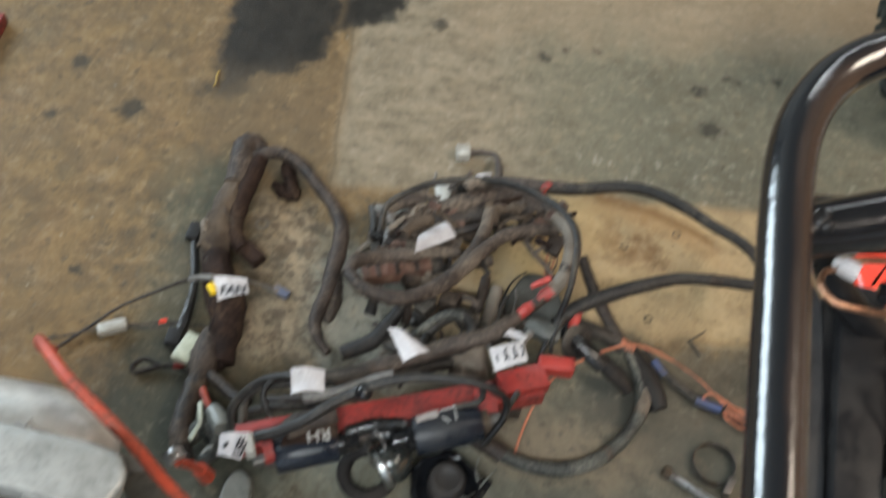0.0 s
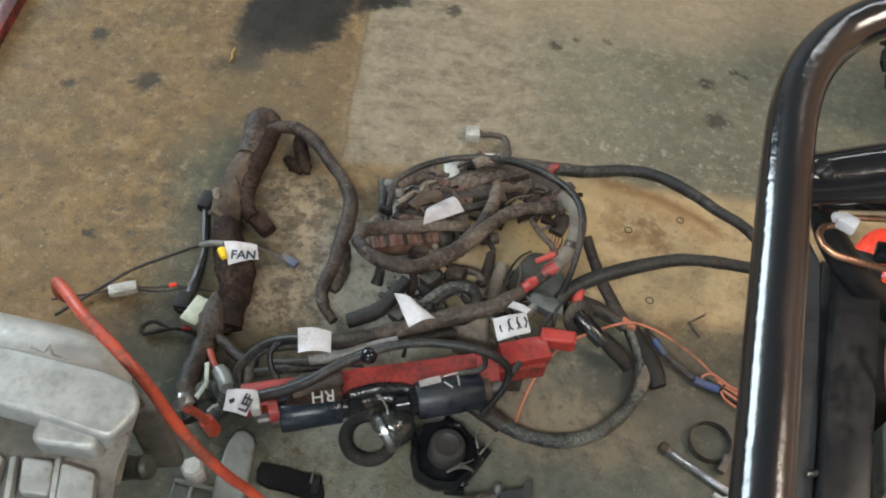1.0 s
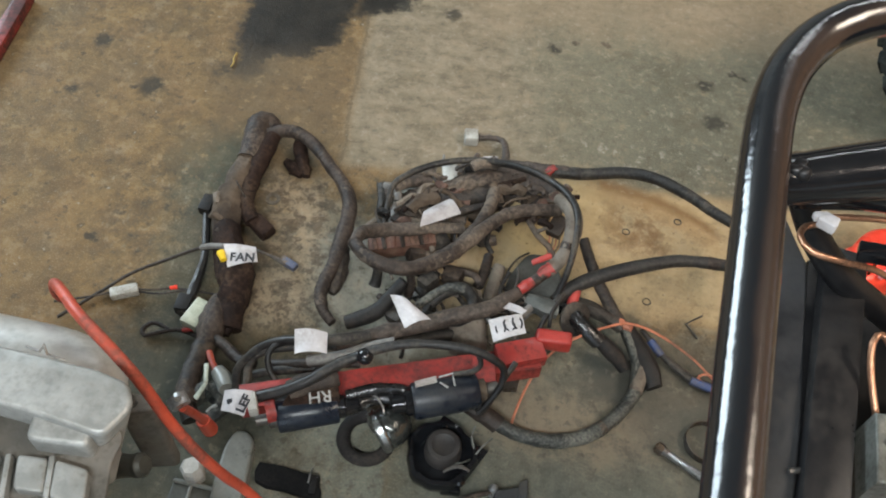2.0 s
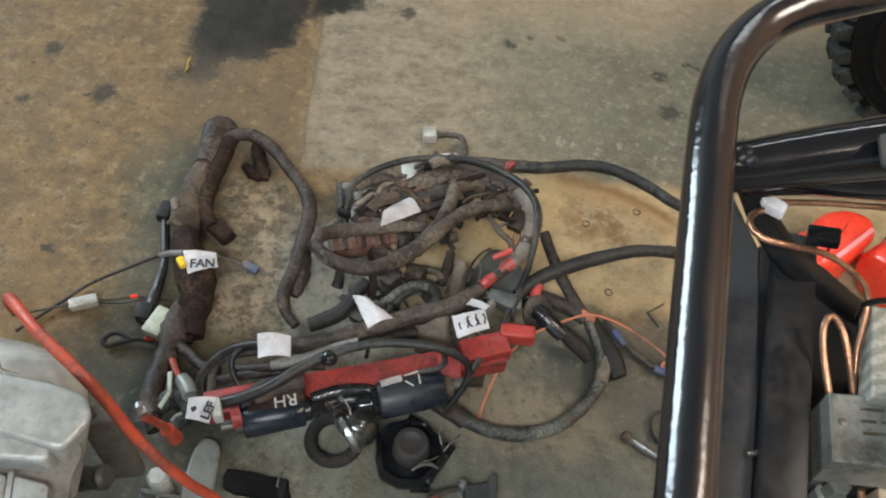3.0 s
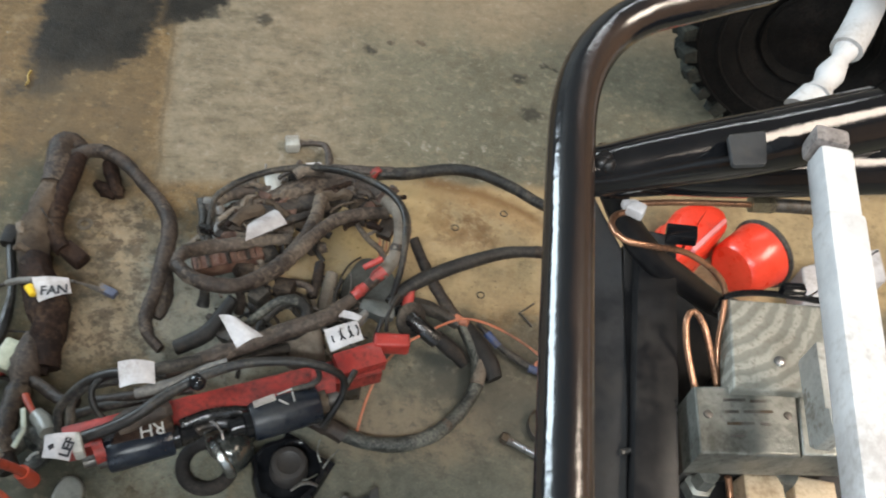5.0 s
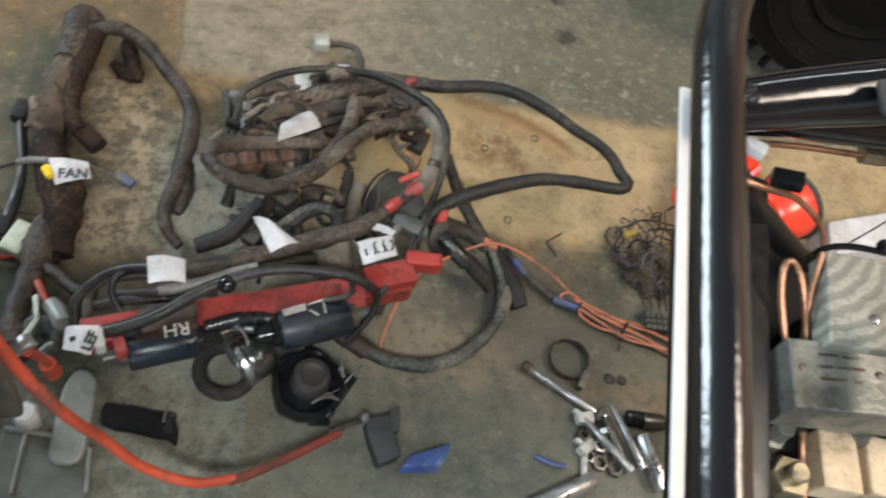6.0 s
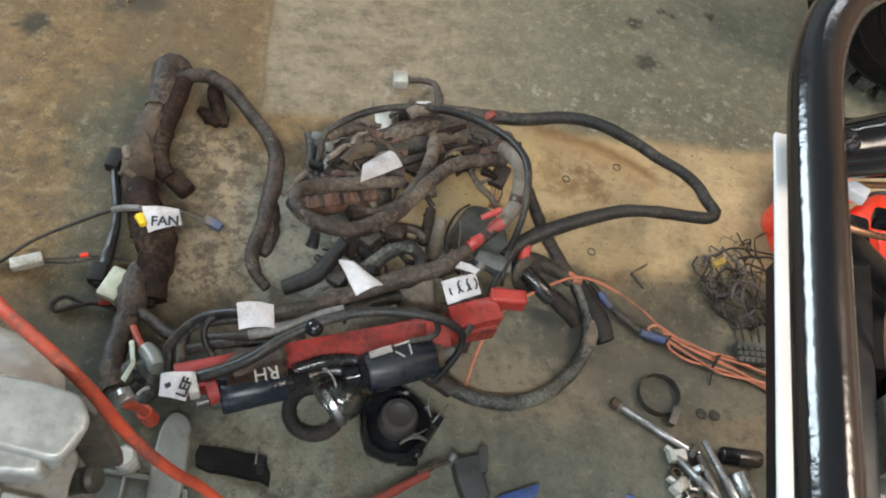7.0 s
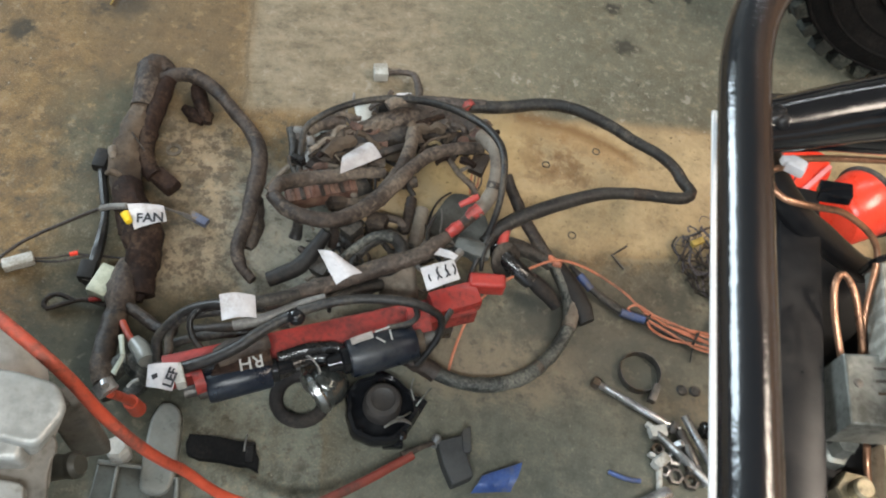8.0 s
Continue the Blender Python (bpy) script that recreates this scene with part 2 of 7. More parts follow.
def dust_reflection_tube_paint():
    """Gloss black paint, brown dust on top and a warm reflection painted chassis-side."""
    m, nt, p = nodes_of("dust_reflection_gloss_black")
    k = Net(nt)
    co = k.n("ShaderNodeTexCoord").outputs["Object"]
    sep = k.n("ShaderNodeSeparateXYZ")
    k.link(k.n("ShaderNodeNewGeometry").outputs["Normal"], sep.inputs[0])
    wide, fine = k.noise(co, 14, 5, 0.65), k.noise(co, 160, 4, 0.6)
    # the sideways lean puts a warm reflected band into the colour
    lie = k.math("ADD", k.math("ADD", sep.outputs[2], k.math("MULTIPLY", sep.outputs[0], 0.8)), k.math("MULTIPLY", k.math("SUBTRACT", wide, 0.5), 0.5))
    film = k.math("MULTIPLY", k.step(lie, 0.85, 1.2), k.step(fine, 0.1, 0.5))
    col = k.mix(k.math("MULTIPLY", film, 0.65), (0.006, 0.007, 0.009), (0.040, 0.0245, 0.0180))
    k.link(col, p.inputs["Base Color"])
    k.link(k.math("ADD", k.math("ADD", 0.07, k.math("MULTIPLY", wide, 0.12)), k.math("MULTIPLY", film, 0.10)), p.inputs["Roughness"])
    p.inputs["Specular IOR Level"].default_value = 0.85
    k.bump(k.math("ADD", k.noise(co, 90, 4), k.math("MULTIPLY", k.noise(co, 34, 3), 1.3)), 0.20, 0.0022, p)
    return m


dust_reflection_black = dust_reflection_tube_paint()
satin_black = surface("satin_black_paint", (0.0060, 0.0062, 0.0072), (0.0105, 0.0102, 0.0110), 0.33, 0.0, 26, (0.019, 0.0165, 0.0150), 0.22, 0.08, grain=0.4, edge=0.2, spec=0.35)
grey_plate = surface("grey_plate", (0.019, 0.0205, 0.0235), (0.040, 0.0410, 0.0435), 0.32, 0.3, 18, (0.024, 0.022, 0.020), 0.40, 0.12, grain=0.45, edge=0.17)
satin_grey = surface("satin_grey_steel", (0.026, 0.028, 0.031), (0.042, 0.044, 0.047), 0.42, 0.2, 30, (0.05, 0.047, 0.043), 0.3, 0.05, grain=0.3, edge=0.14)
rubber = surface("dusty_rubber", (0.0110, 0.0106, 0.0108), (0.034, 0.0312, 0.0280), 0.46, 0.0, 30, (0.120, 0.103, 0.083), 0.31, 0.9, grain=0.48, edge=0.16, spec=0.36)
black_cable = surface("black_cable", (0.0090, 0.0088, 0.0092), (0.025, 0.0230, 0.0215), 0.40, 0.0, 36, (0.095, 0.080, 0.062), 0.27, 0.4, grain=0.5, edge=0.16, spec=0.32)
brown_loom = surface("brown_loom_tape", (0.024, 0.0175, 0.0142), (0.086, 0.0650, 0.052), 0.6, 0.0, 28, (0.190, 0.153, 0.118), 0.34, 1.1, grain=0.5, edge=0.15)
dark_loom = surface("dark_loom_tape", (0.0100, 0.0075, 0.0064), (0.036, 0.0260, 0.0205), 0.55, 0.0, 26, (0.110, 0.084, 0.062), 0.29, 1.1, grain=0.48, edge=0.16, spec=0.4)
clay_loom = surface("clay_covered_loom", (0.045, 0.031, 0.021), (0.135, 0.098, 0.066), 0.8, 0.0, 26, (0.026, 0.018, 0.013), 0.42, 1.0, grain=0.48, edge=0.16)
umber_loom = surface("dark_brown_loom_tape", (0.017, 0.0122, 0.0100), (0.064, 0.0470, 0.0370), 0.62, 0.0, 30, (0.175, 0.138, 0.106), 0.32, 1.1, grain=0.5, edge=0.14, spec=0.35)
umber_cloth = surface("dark_umber_cloth", (0.009, 0.0048, 0.0038), (0.030, 0.0165, 0.0115), 0.8, 0.0, 26, (0.090, 0.060, 0.040), 0.24, 1.0, grain=0.46, edge=0.14, spec=0.2)
tan_loom = surface("tan_loom_sleeve", (0.115, 0.092, 0.070), (0.24, 0.205, 0.165), 0.75, 0.0, 30, (0.07, 0.052, 0.04), 0.38, 0.8, grain=0.42, edge=0.16)
green_loom = surface("grey_green_sleeve", (0.012, 0.013, 0.012), (0.082, 0.084, 0.072), 0.55, 0.0, 44, (0.16, 0.155, 0.13), 0.30, 1.0, grain=0.5, edge=0.10)
grey_wire = surface("grey_wire", (0.12, 0.115, 0.11), (0.2, 0.19, 0.175), 0.5, 0.0, 80, DUST, 0.3, 0.15)
dull_blue = surface("dull_blue_plastic", (0.07, 0.08, 0.13), (0.10, 0.115, 0.17), 0.5, 0.0, 60, DUST, 0.4, 0.1)
blue_plastic = surface("blue_plastic", (0.018, 0.045, 0.16), (0.036, 0.080, 0.24), 0.42, 0.0, 50, (0.09, 0.088, 0.09), 0.34, 0.2, grain=0.42, edge=0.16)
orange_wire_mat = surface("orange_wire_insulation", (0.42, 0.138, 0.072), (0.52, 0.190, 0.108), 0.42, 0.0, 60, (0.22, 0.105, 0.07), 0.40, 0.05)
hose_red = surface("orange_red_hose", (0.34, 0.046, 0.022), (0.47, 0.070, 0.034), 0.48, 0.0, 24, (0.17, 0.048, 0.032), 0.38, 0.1, grain=0.25, edge=0.12)
hose_dull = surface("dull_red_hose", (0.13, 0.022, 0.014), (0.21, 0.036, 0.022), 0.55, 0.0, 24, (0.07, 0.030, 0.022), 0.42, 0.2, grain=0.4, edge=0.15)
red_paint = surface("red_paint", (0.25, 0.020, 0.016), (0.41, 0.038, 0.028), 0.40, 0.0, 26, (0.050, 0.014, 0.012), 0.46, 0.25, 0.1, grain=0.45, edge=0.15)
red_plastic = surface("red_plastic", (0.72, 0.045, 0.02), (0.8, 0.06, 0.03), 0.3, 0.0, 30, (0.55, 0.05, 0.03), 0.2, 0.03, 0.3)
pink_highlight = surface("pink_highlight_plastic", (0.72, 0.22, 0.22), (0.8, 0.3, 0.3), 0.35, 0.0, 40, None, 0.0, 0.05)
paper = surface("masking_paper", (0.46, 0.445, 0.46), (0.58, 0.565, 0.575), 0.7, 0.0, 45, (0.36, 0.33, 0.32), 0.36, 0.4, grain=0.3, edge=0.12)
grubby_paper = surface("grubby_paper", (0.34, 0.32, 0.325), (0.45, 0.43, 0.435), 0.75, 0.0, 45, (0.24, 0.21, 0.20), 0.42, 0.5, grain=0.4, edge=0.14)
ink = surface("marker_ink", (0.012, 0.012, 0.016), (0.025, 0.025, 0.03), 0.6, 0.0, 80, None, 0.0, 0.02)
white_ink = surface("white_paint_pen", (0.42, 0.42, 0.41), (0.30, 0.30, 0.29), 0.6, 0.0, 90, None, 0.0, 0.02)
white_plastic = surface("white_plastic", (0.38, 0.38, 0.355), (0.52, 0.52, 0.49), 0.45, 0.0, 50, (0.22, 0.20, 0.165), 0.40, 0.15, grain=0.35, edge=0.12)
white_paint = surface("white_paint", (0.50, 0.50, 0.51), (0.61, 0.61, 0.615), 0.45, 0.0, 30, (0.36, 0.34, 0.33), 0.36, 0.12, grain=0.4, edge=0.15)
pale_green = surface("pale_green_plastic", (0.34, 0.36, 0.28), (0.46, 0.48, 0.38), 0.35, 0.0, 60, (0.22, 0.2, 0.15), 0.35, 0.08)
yellow_plastic = surface("yellow_plastic", (0.75, 0.5, 0.02), (0.85, 0.6, 0.05), 0.4, 0.0, 60, None, 0.0, 0.05)
smoke_plastic = surface("smoke_grey_plastic", (0.15, 0.155, 0.142), (0.22, 0.225, 0.205), 0.32, 0.0, 40, (0.11, 0.105, 0.088), 0.36, 0.1, grain=0.4, edge=0.16)
moss_plastic = surface("moss_grey_plastic", (0.060, 0.066, 0.058), (0.115, 0.122, 0.108), 0.4, 0.0, 36, (0.05, 0.046, 0.036), 0.4, 0.15, grain=0.4, edge=0.16)
bulb_glass = surface("dark_bulb_glass", (0.035, 0.040, 0.038), (0.085, 0.092, 0.086), 0.12, 0.6, 40, (0.05, 0.045, 0.038), 0.3, 0.1, 0.6, grain=0.4, edge=0.16)
coil_black = surface("coil_shell", (0.0055, 0.0085, 0.0150), (0.011, 0.0155, 0.0245), 0.30, 0.0, 30, (0.036, 0.036, 0.036), 0.32, 0.10, grain=0.45, edge=0.16, spec=0.36)
cast_alu = surface("cast_aluminium", (0.205, 0.210, 0.200), (0.335, 0.338, 0.325), 0.44, 0.3, 24, (0.10, 0.096, 0.078), 0.44, 0.4, grain=0.48, edge=0.15)
# lighter copy of cast_alu; the bell's reflected light is in its colour
bell_highlight_alu = surface("highlight_cast_aluminium", (0.36, 0.36, 0.345), (0.52, 0.52, 0.50), 0.34, 0.35, 20, (0.20, 0.19, 0.16), 0.42, 0.25, grain=0.45, edge=0.16)
stained_alu = surface("stained_cast_aluminium", (0.085, 0.080, 0.070), (0.185, 0.170, 0.150), 0.5, 0.25, 22, (0.050, 0.047, 0.038), 0.44, 0.4, grain=0.48, edge=0.16)
cast_alu_dark = surface("cast_aluminium_oily", (0.026, 0.029, 0.026), (0.075, 0.078, 0.068), 0.34, 0.4, 26, (0.018, 0.019, 0.016), 0.42, 0.4, grain=0.42, edge=0.18)
grey_slate = surface("slate_grey_plastic", (0.020, 0.0215, 0.0225), (0.038, 0.040, 0.040), 0.55, 0.0, 40, (0.06, 0.055, 0.045), 0.32, 0.2, grain=0.4, edge=0.16)
boot_black = surface("soft_black_rubber", (0.007, 0.007, 0.0075), (0.014, 0.0135, 0.0135), 0.26, 0.0, 40, (0.04, 0.034, 0.028), 0.22, 0.2, grain=0.25, edge=0.13)
flap_rubber = surface("grey_green_rubber", (0.050, 0.054, 0.050), (0.085, 0.09, 0.084), 0.5, 0.0, 40, (0.04, 0.04, 0.035), 0.4, 0.2, grain=0.25, edge=0.14)
rusty = surface("rust_brown_plastic", (0.085, 0.036, 0.024), (0.15, 0.085, 0.058), 0.65, 0.0, 40, (0.035, 0.022, 0.017), 0.45, 0.3, grain=0.25, edge=0.12)
bright_white = surface("bright_white_plastic", (0.90, 0.90, 0.90), (0.94, 0.94, 0.94), 0.35, 0.0, 30, (0.8, 0.8, 0.79), 0.12, 0.02)
faded_label = surface("faded_label", (0.20, 0.175, 0.165), (0.32, 0.29, 0.275), 0.6, 0.0, 60, (0.1, 0.085, 0.08), 0.4, 0.1)
red_tape_mat = surface("red_tape", (0.36, 0.040, 0.034), (0.46, 0.06, 0.05), 0.42, 0.0, 50, (0.14, 0.04, 0.034), 0.40, 0.2, grain=0.3, edge=0.12)
brass = surface("dull_brass", (0.20, 0.17, 0.11), (0.30, 0.26, 0.18), 0.35, 0.7, 60, (0.08, 0.065, 0.045), 0.35, 0.1)
soot_black = surface("sooty_rubber", (0.008, 0.0075, 0.0075), (0.018, 0.016, 0.015), 0.6, 0.0, 30, (0.05, 0.04, 0.032), 0.25, 0.4, grain=0.3, edge=0.13, spec=0.3)
horn_grey = surface("horn_boss_grey", (0.020, 0.018, 0.017), (0.034, 0.030, 0.028), 0.6, 0.0, 40, (0.055, 0.047, 0.040), 0.3, 0.2, grain=0.4, edge=0.16)
dull_ring = surface("dull_dark_rubber", (0.010, 0.009, 0.0088), (0.022, 0.019, 0.018), 0.75, 0.0, 30, (0.05, 0.042, 0.035), 0.3, 0.5, grain=0.4, edge=0.16, spec=0.25)
dull_yellow = surface("dull_yellow_straw", (0.30, 0.20, 0.04), (0.42, 0.30, 0.07), 0.6, 0.0, 60, (0.14, 0.09, 0.03), 0.4, 0.1)
plated = surface("zinc_plated_steel", (0.34, 0.35, 0.36), (0.50, 0.51, 0.52), 0.30, 0.85, 60, (0.12, 0.11, 0.095), 0.40, 0.15, grain=0.4, edge=0.16)
dusty_steel = surface("dusty_washer_steel", (0.10, 0.085, 0.066), (0.19, 0.165, 0.13), 0.6, 0.3, 90, (0.08, 0.062, 0.044), 0.45, 0.2)
dark_steel = surface("dark_steel", (0.09, 0.085, 0.08), (0.15, 0.14, 0.13), 0.42, 0.7, 60, (0.1, 0.07, 0.045), 0.4, 0.2)
chrome = surface("chrome", (0.26, 0.275, 0.27), (0.44, 0.455, 0.45), 0.26, 0.95, 40, (0.07, 0.066, 0.058), 0.42, 0.25, grain=0.4, edge=0.14)
copper = surface("copper_pipe", (0.34, 0.175, 0.105), (0.46, 0.25, 0.155), 0.34, 0.8, 60, (0.15, 0.085, 0.055), 0.34, 0.05)
milled = surface("milled_grey_metal", (0.140, 0.146, 0.132), (0.29, 0.296, 0.272), 0.36, 0.5, 30, (0.07, 0.068, 0.057), 0.42, 0.35, grain=0.5, edge=0.14)
tyre_rubber = surface("tyre_rubber", (0.0045, 0.0046, 0.0048), (0.0095, 0.0092, 0.0090), 0.85, 0.0, 40, (0.016, 0.0145, 0.0135), 0.3, 0.5, spec=0.12)
tread_rubber = surface("dusty_tread_rubber", (0.009, 0.010, 0.0092), (0.028, 0.031, 0.027), 0.85, 0.0, 40, (0.060, 0.064, 0.053), 0.36, 0.7, grain=0.45, edge=0.16, spec=0.2)
pale_wood = surface("pale_wood", (0.46, 0.35, 0.23), (0.58, 0.46, 0.32), 0.7, 0.0, 50, (0.3, 0.22, 0.14), 0.35, 0.3)
wall_paint = surface("workshop_wall_paint", (0.27, 0.26, 0.24), (0.32, 0.31, 0.29), 0.8, 0.0, 3, (0.24, 0.21, 0.17), 0.3, 0.1)
# for the unseen east wall, brown to give the tube a warm reflection
warm_wall = surface("warm_reflecting_wall", (0.34, 0.2, 0.11), (0.42, 0.26, 0.15), 0.75, 0.0, 3, (0.2, 0.12, 0.07), 0.3, 0.1)
ceiling_paint = surface("ceiling_paint", (0.26, 0.25, 0.235), (0.31, 0.30, 0.28), 0.85, 0.0, 3, (0.36, 0.33, 0.29), 0.3, 0.1)


def sawn_board():
    m, nt, p = nodes_of("grey_sawn_board")
    k = Net(nt)
    co = k.n("ShaderNodeTexCoord").outputs["Object"]
    mp = k.n("ShaderNodeMapping")
    mp.inputs["Location"].default_value = (0.09, -0.06, 0)
    k.link(co, mp.inputs["Vector"])
    wave = k.n("ShaderNodeTexWave", Scale=24.0, Distortion=2.6, Detail=4.0, Detail_Scale=2.2)
    wave.wave_type, wave.rings_direction = "RINGS", "Z"
    k.link(mp.outputs[0], wave.inputs["Vector"])
    fine = k.noise(co, 220)
    col = k.mix(k.step(wave.outputs["Fac"], 0.2, 0.8), (0.20, 0.203, 0.178), (0.33, 0.328, 0.29))
    col = k.mix(k.step(fine, 0.45, 0.75), col, (0.165, 0.158, 0.132))
    k.link(col, p.inputs["Base Color"])
    p.inputs["Roughness"].default_value = 0.55
    k.bump(wave.outputs["Fac"], 0.25, 0.002, p)
    return m


def concrete():
    """Old workshop concrete: a paler cast slab, brown trodden ground, oil stains with soft edges, grit and spots."""
    m, nt, p = nodes_of("stained_concrete")
    k = Net(nt)
    pos = k.n("ShaderNodeNewGeometry").outputs["Position"]
    warp = k.n("ShaderNodeTexNoise", Scale=9.0, Detail=6.0, Roughness=0.65)
    k.link(pos, warp.inputs["Vector"])
    turn = k.n("ShaderNodeMapping")
    turn.inputs["Rotation"].default_value = (0, 0, radians(-13))
    k.link(pos, turn.inputs["Vector"])
    sep = k.n("ShaderNodeSeparateXYZ")
    k.link(turn.outputs[0], sep.inputs[0])
    wsep = k.n("ShaderNodeSeparateColor")
    k.link(warp.outputs["Color"], wsep.inputs[0])

    def axis(i, amount):
        return k.math("ADD", sep.outputs[i], k.math("MULTIPLY", k.math("SUBTRACT", wsep.outputs[i], 0.5), amount))

    u, v, us, vs = axis(0, 0.03), axis(1, 0.03), axis(0, 0.22), axis(1, 0.22)
    jag = k.n("ShaderNodeTexNoise", Scale=60.0, Detail=4.0, Roughness=0.6)
    k.link(pos, jag.inputs["Vector"])
    jsep = k.n("ShaderNodeSeparateColor")
    k.link(jag.outputs["Color"], jsep.inputs[0])
    ub, vb = (k.math("ADD", sep.outputs[i], k.math("MULTIPLY", k.math("SUBTRACT", jsep.outputs[i], 0.5), 0.035)) for i in (0, 1))

    def both(*f):
        out = f[0]
        for g in f[1:]:
            out = k.math("MULTIPLY", out, g)
        return out

    def within(c, lo, hi, soft):
        return both(k.step(c, lo - soft, lo + soft), k.step(c, hi + soft, hi - soft))

    def blob(cx, cy, r, soft):
        uu, vv = (us, vs) if r > 0.05 else (ub, vb)
        dx, dy = k.math("SUBTRACT", uu, cx), k.math("SUBTRACT", vv, cy)
        d = k.math("SQRT", k.math("ADD", k.math("MULTIPLY", dx, dx), k.math("MULTIPLY", dy, dy)))
        return k.step(d, r + soft, r - soft)

    wide, mid, fine, grit = k.noise(pos, 3.0, 5), k.noise(pos, 16.0, 6, 0.7), k.noise(pos, 90.0, 6, 0.7), k.noise(pos, 420.0, 3, 0.6)
    streak_co = k.n("ShaderNodeMapping")
    streak_co.inputs["Scale"].default_value = (1.0, 2.2, 1.0)
    k.link(turn.outputs[0], streak_co.inputs["Vector"])
    streak = k.noise(streak_co.outputs[0], 14.0, 6, 0.65)
    um = k.math("ADD", axis(0, 0.17), k.math("MULTIPLY", k.math("SUBTRACT", jsep.outputs[0], 0.5), 0.05))
    vm = k.math("ADD", axis(1, 0.17), k.math("MULTIPLY", k.math("SUBTRACT", jsep.outputs[1], 0.5), 0.05))

    def lay(mask, amount, colour):
        return k.mix(k.math("MULTIPLY", mask, amount), ground, colour)

    ground = k.mix(k.step(mid, 0.38, 0.62), (0.106, 0.066, 0.028), (0.184, 0.118, 0.050))
    ground = lay(k.step(wide, 0.4, 0.65), 0.6, (0.160, 0.106, 0.050))
    rust, moss = k.noise(pos, 7.5, 6, 0.7), k.noise(turn.outputs[0], 10.5, 6, 0.72)
    ground = lay(k.step(rust, 0.46, 0.70), 0.5, (0.225, 0.136, 0.060))
    # the paler slab, tan at its edge and greener farther on
    slab_in = both(k.step(u, -0.255, -0.22), k.step(v, 0.12, 0.15))
    pale = k.mix(k.step(streak, 0.36, 0.64), (0.160, 0.130, 0.088), (0.275, 0.226, 0.158))
    pale = k.mix(both(k.step(us, -0.04, 0.2), k.step(vs, 0.62, 0.48), 0.9), pale, (0.142, 0.137, 0.098))
    pale = k.mix(both(k.step(streak, 0.45, 0.75), 0.4), pale, (0.130, 0.116, 0.085))
    ground = k.mix(slab_in, ground, pale)
    ground = lay(both(within(um, 0.26, 0.62, 0.06), within(vm, 0.15, 0.45, 0.05)), 0.55, (0.084, 0.088, 0.066))
    # bright ochre ground and the olive ground below it
    ground = lay(both(k.step(vm, -0.09, -0.15), k.step(um, -0.15, -0.05)), 0.85, (0.136, 0.135, 0.104))
    ochre = both(k.step(um, -0.11, -0.03), within(v, -0.105, 0.135, 0.018))
    ground = lay(ochre, 0.85, k.mix(k.step(rust, 0.4, 0.6), (0.365, 0.272, 0.152), (0.500, 0.376, 0.210)))
    ground = lay(both(within(vm, -0.34, -0.22, 0.03), within(um, 0.03, 0.27, 0.03)), 0.8, (0.285, 0.212, 0.140))
    ground = lay(both(within(v, -0.375, -0.325, 0.015), within(um, 0.33, 0.52, 0.03)), 0.6, (0.320, 0.195, 0.098))
    ground = lay(blob(0.21, -0.17, 0.06, 0.05), 0.5, (0.165, 0.150, 0.110))
    ground = lay(within(v, -0.118, -0.110, 0.004), both(k.step(u, 0.29, 0.32), 0.35), (0.30, 0.26, 0.18))
    ground = lay(both(within(um, 0.54, 0.60, 0.02), within(v, -0.2, 0.12, 0.03)), 0.6, (0.13, 0.12, 0.075))
    # grey square below, with one clean edge
    tile = both(k.step(u, -0.100, -0.108), k.step(vm, -0.22, -0.30), k.step(um, -0.46, -0.34))
    ground = lay(tile, 0.85, k.mix(k.step(moss, 0.4, 0.6), (0.150, 0.164, 0.138), (0.100, 0.112, 0.094)))
    ground = lay(both(k.step(u, -0.12, -0.09), k.step(vm, -0.32, -0.40)), 0.75, (0.098, 0.100, 0.078))
    # inside the arch and beside it
    ground = lay(both(within(um, -0.35, -0.235, 0.02), within(vm, -0.20, 0.12, 0.03)), 0.75, (0.290, 0.230, 0.158))
    ground = lay(both(within(um, -0.235, -0.09, 0.03), within(vm, -0.22, 0.02, 0.04)), 0.85, (0.275, 0.277, 0.238))
    # darker greenish band along the trunk
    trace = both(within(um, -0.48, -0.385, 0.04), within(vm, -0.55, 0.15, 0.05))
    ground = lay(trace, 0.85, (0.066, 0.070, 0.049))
    # dirt in patches and smears
    bare = k.math("SUBTRACT", 1.0, k.math("MULTIPLY", ochre, 0.6))
    smear = k.noise(pos, 26.0, 7, 0.75)
    ground = lay(k.step(moss, 0.46, 0.70), k.math("MULTIPLY", bare, 0.42), (0.092, 0.078, 0.047))
    ground = lay(k.step(smear, 0.48, 0.70), k.math("MULTIPLY", bare, 0.42), (0.070, 0.055, 0.036))
    ground = lay(k.step(smear, 0.50, 0.30), 0.4, (0.30, 0.230, 0.148))
    ground = lay(both(within(um, -0.36, -0.22, 0.03), within(vm, -0.2, 0.11, 0.04), k.step(k.noise(pos, 34.0, 5, 0.65), 0.5, 0.6)), 0.75, (0.066, 0.046, 0.031))
    ground = lay(both(within(vm, 0.02, 0.115, 0.03), within(um, 0.17, 0.30, 0.04), k.step(smear, 0.40, 0.54)), 0.75, (0.170, 0.088, 0.036))
    chips = both(within(v, 0.13, 0.24, 0.03), k.step(us, -0.2, 0.05), k.step(k.noise(pos, 48.0, 4, 0.6), 0.58, 0.66))
    ground = lay(chips, 0.45, (0.40, 0.38, 0.33))
    joint = both(within(u, -0.243, -0.237, 0.003), k.step(v, 0.1, 0.16))
    ground = lay(joint, 0.4, (0.07, 0.055, 0.035))
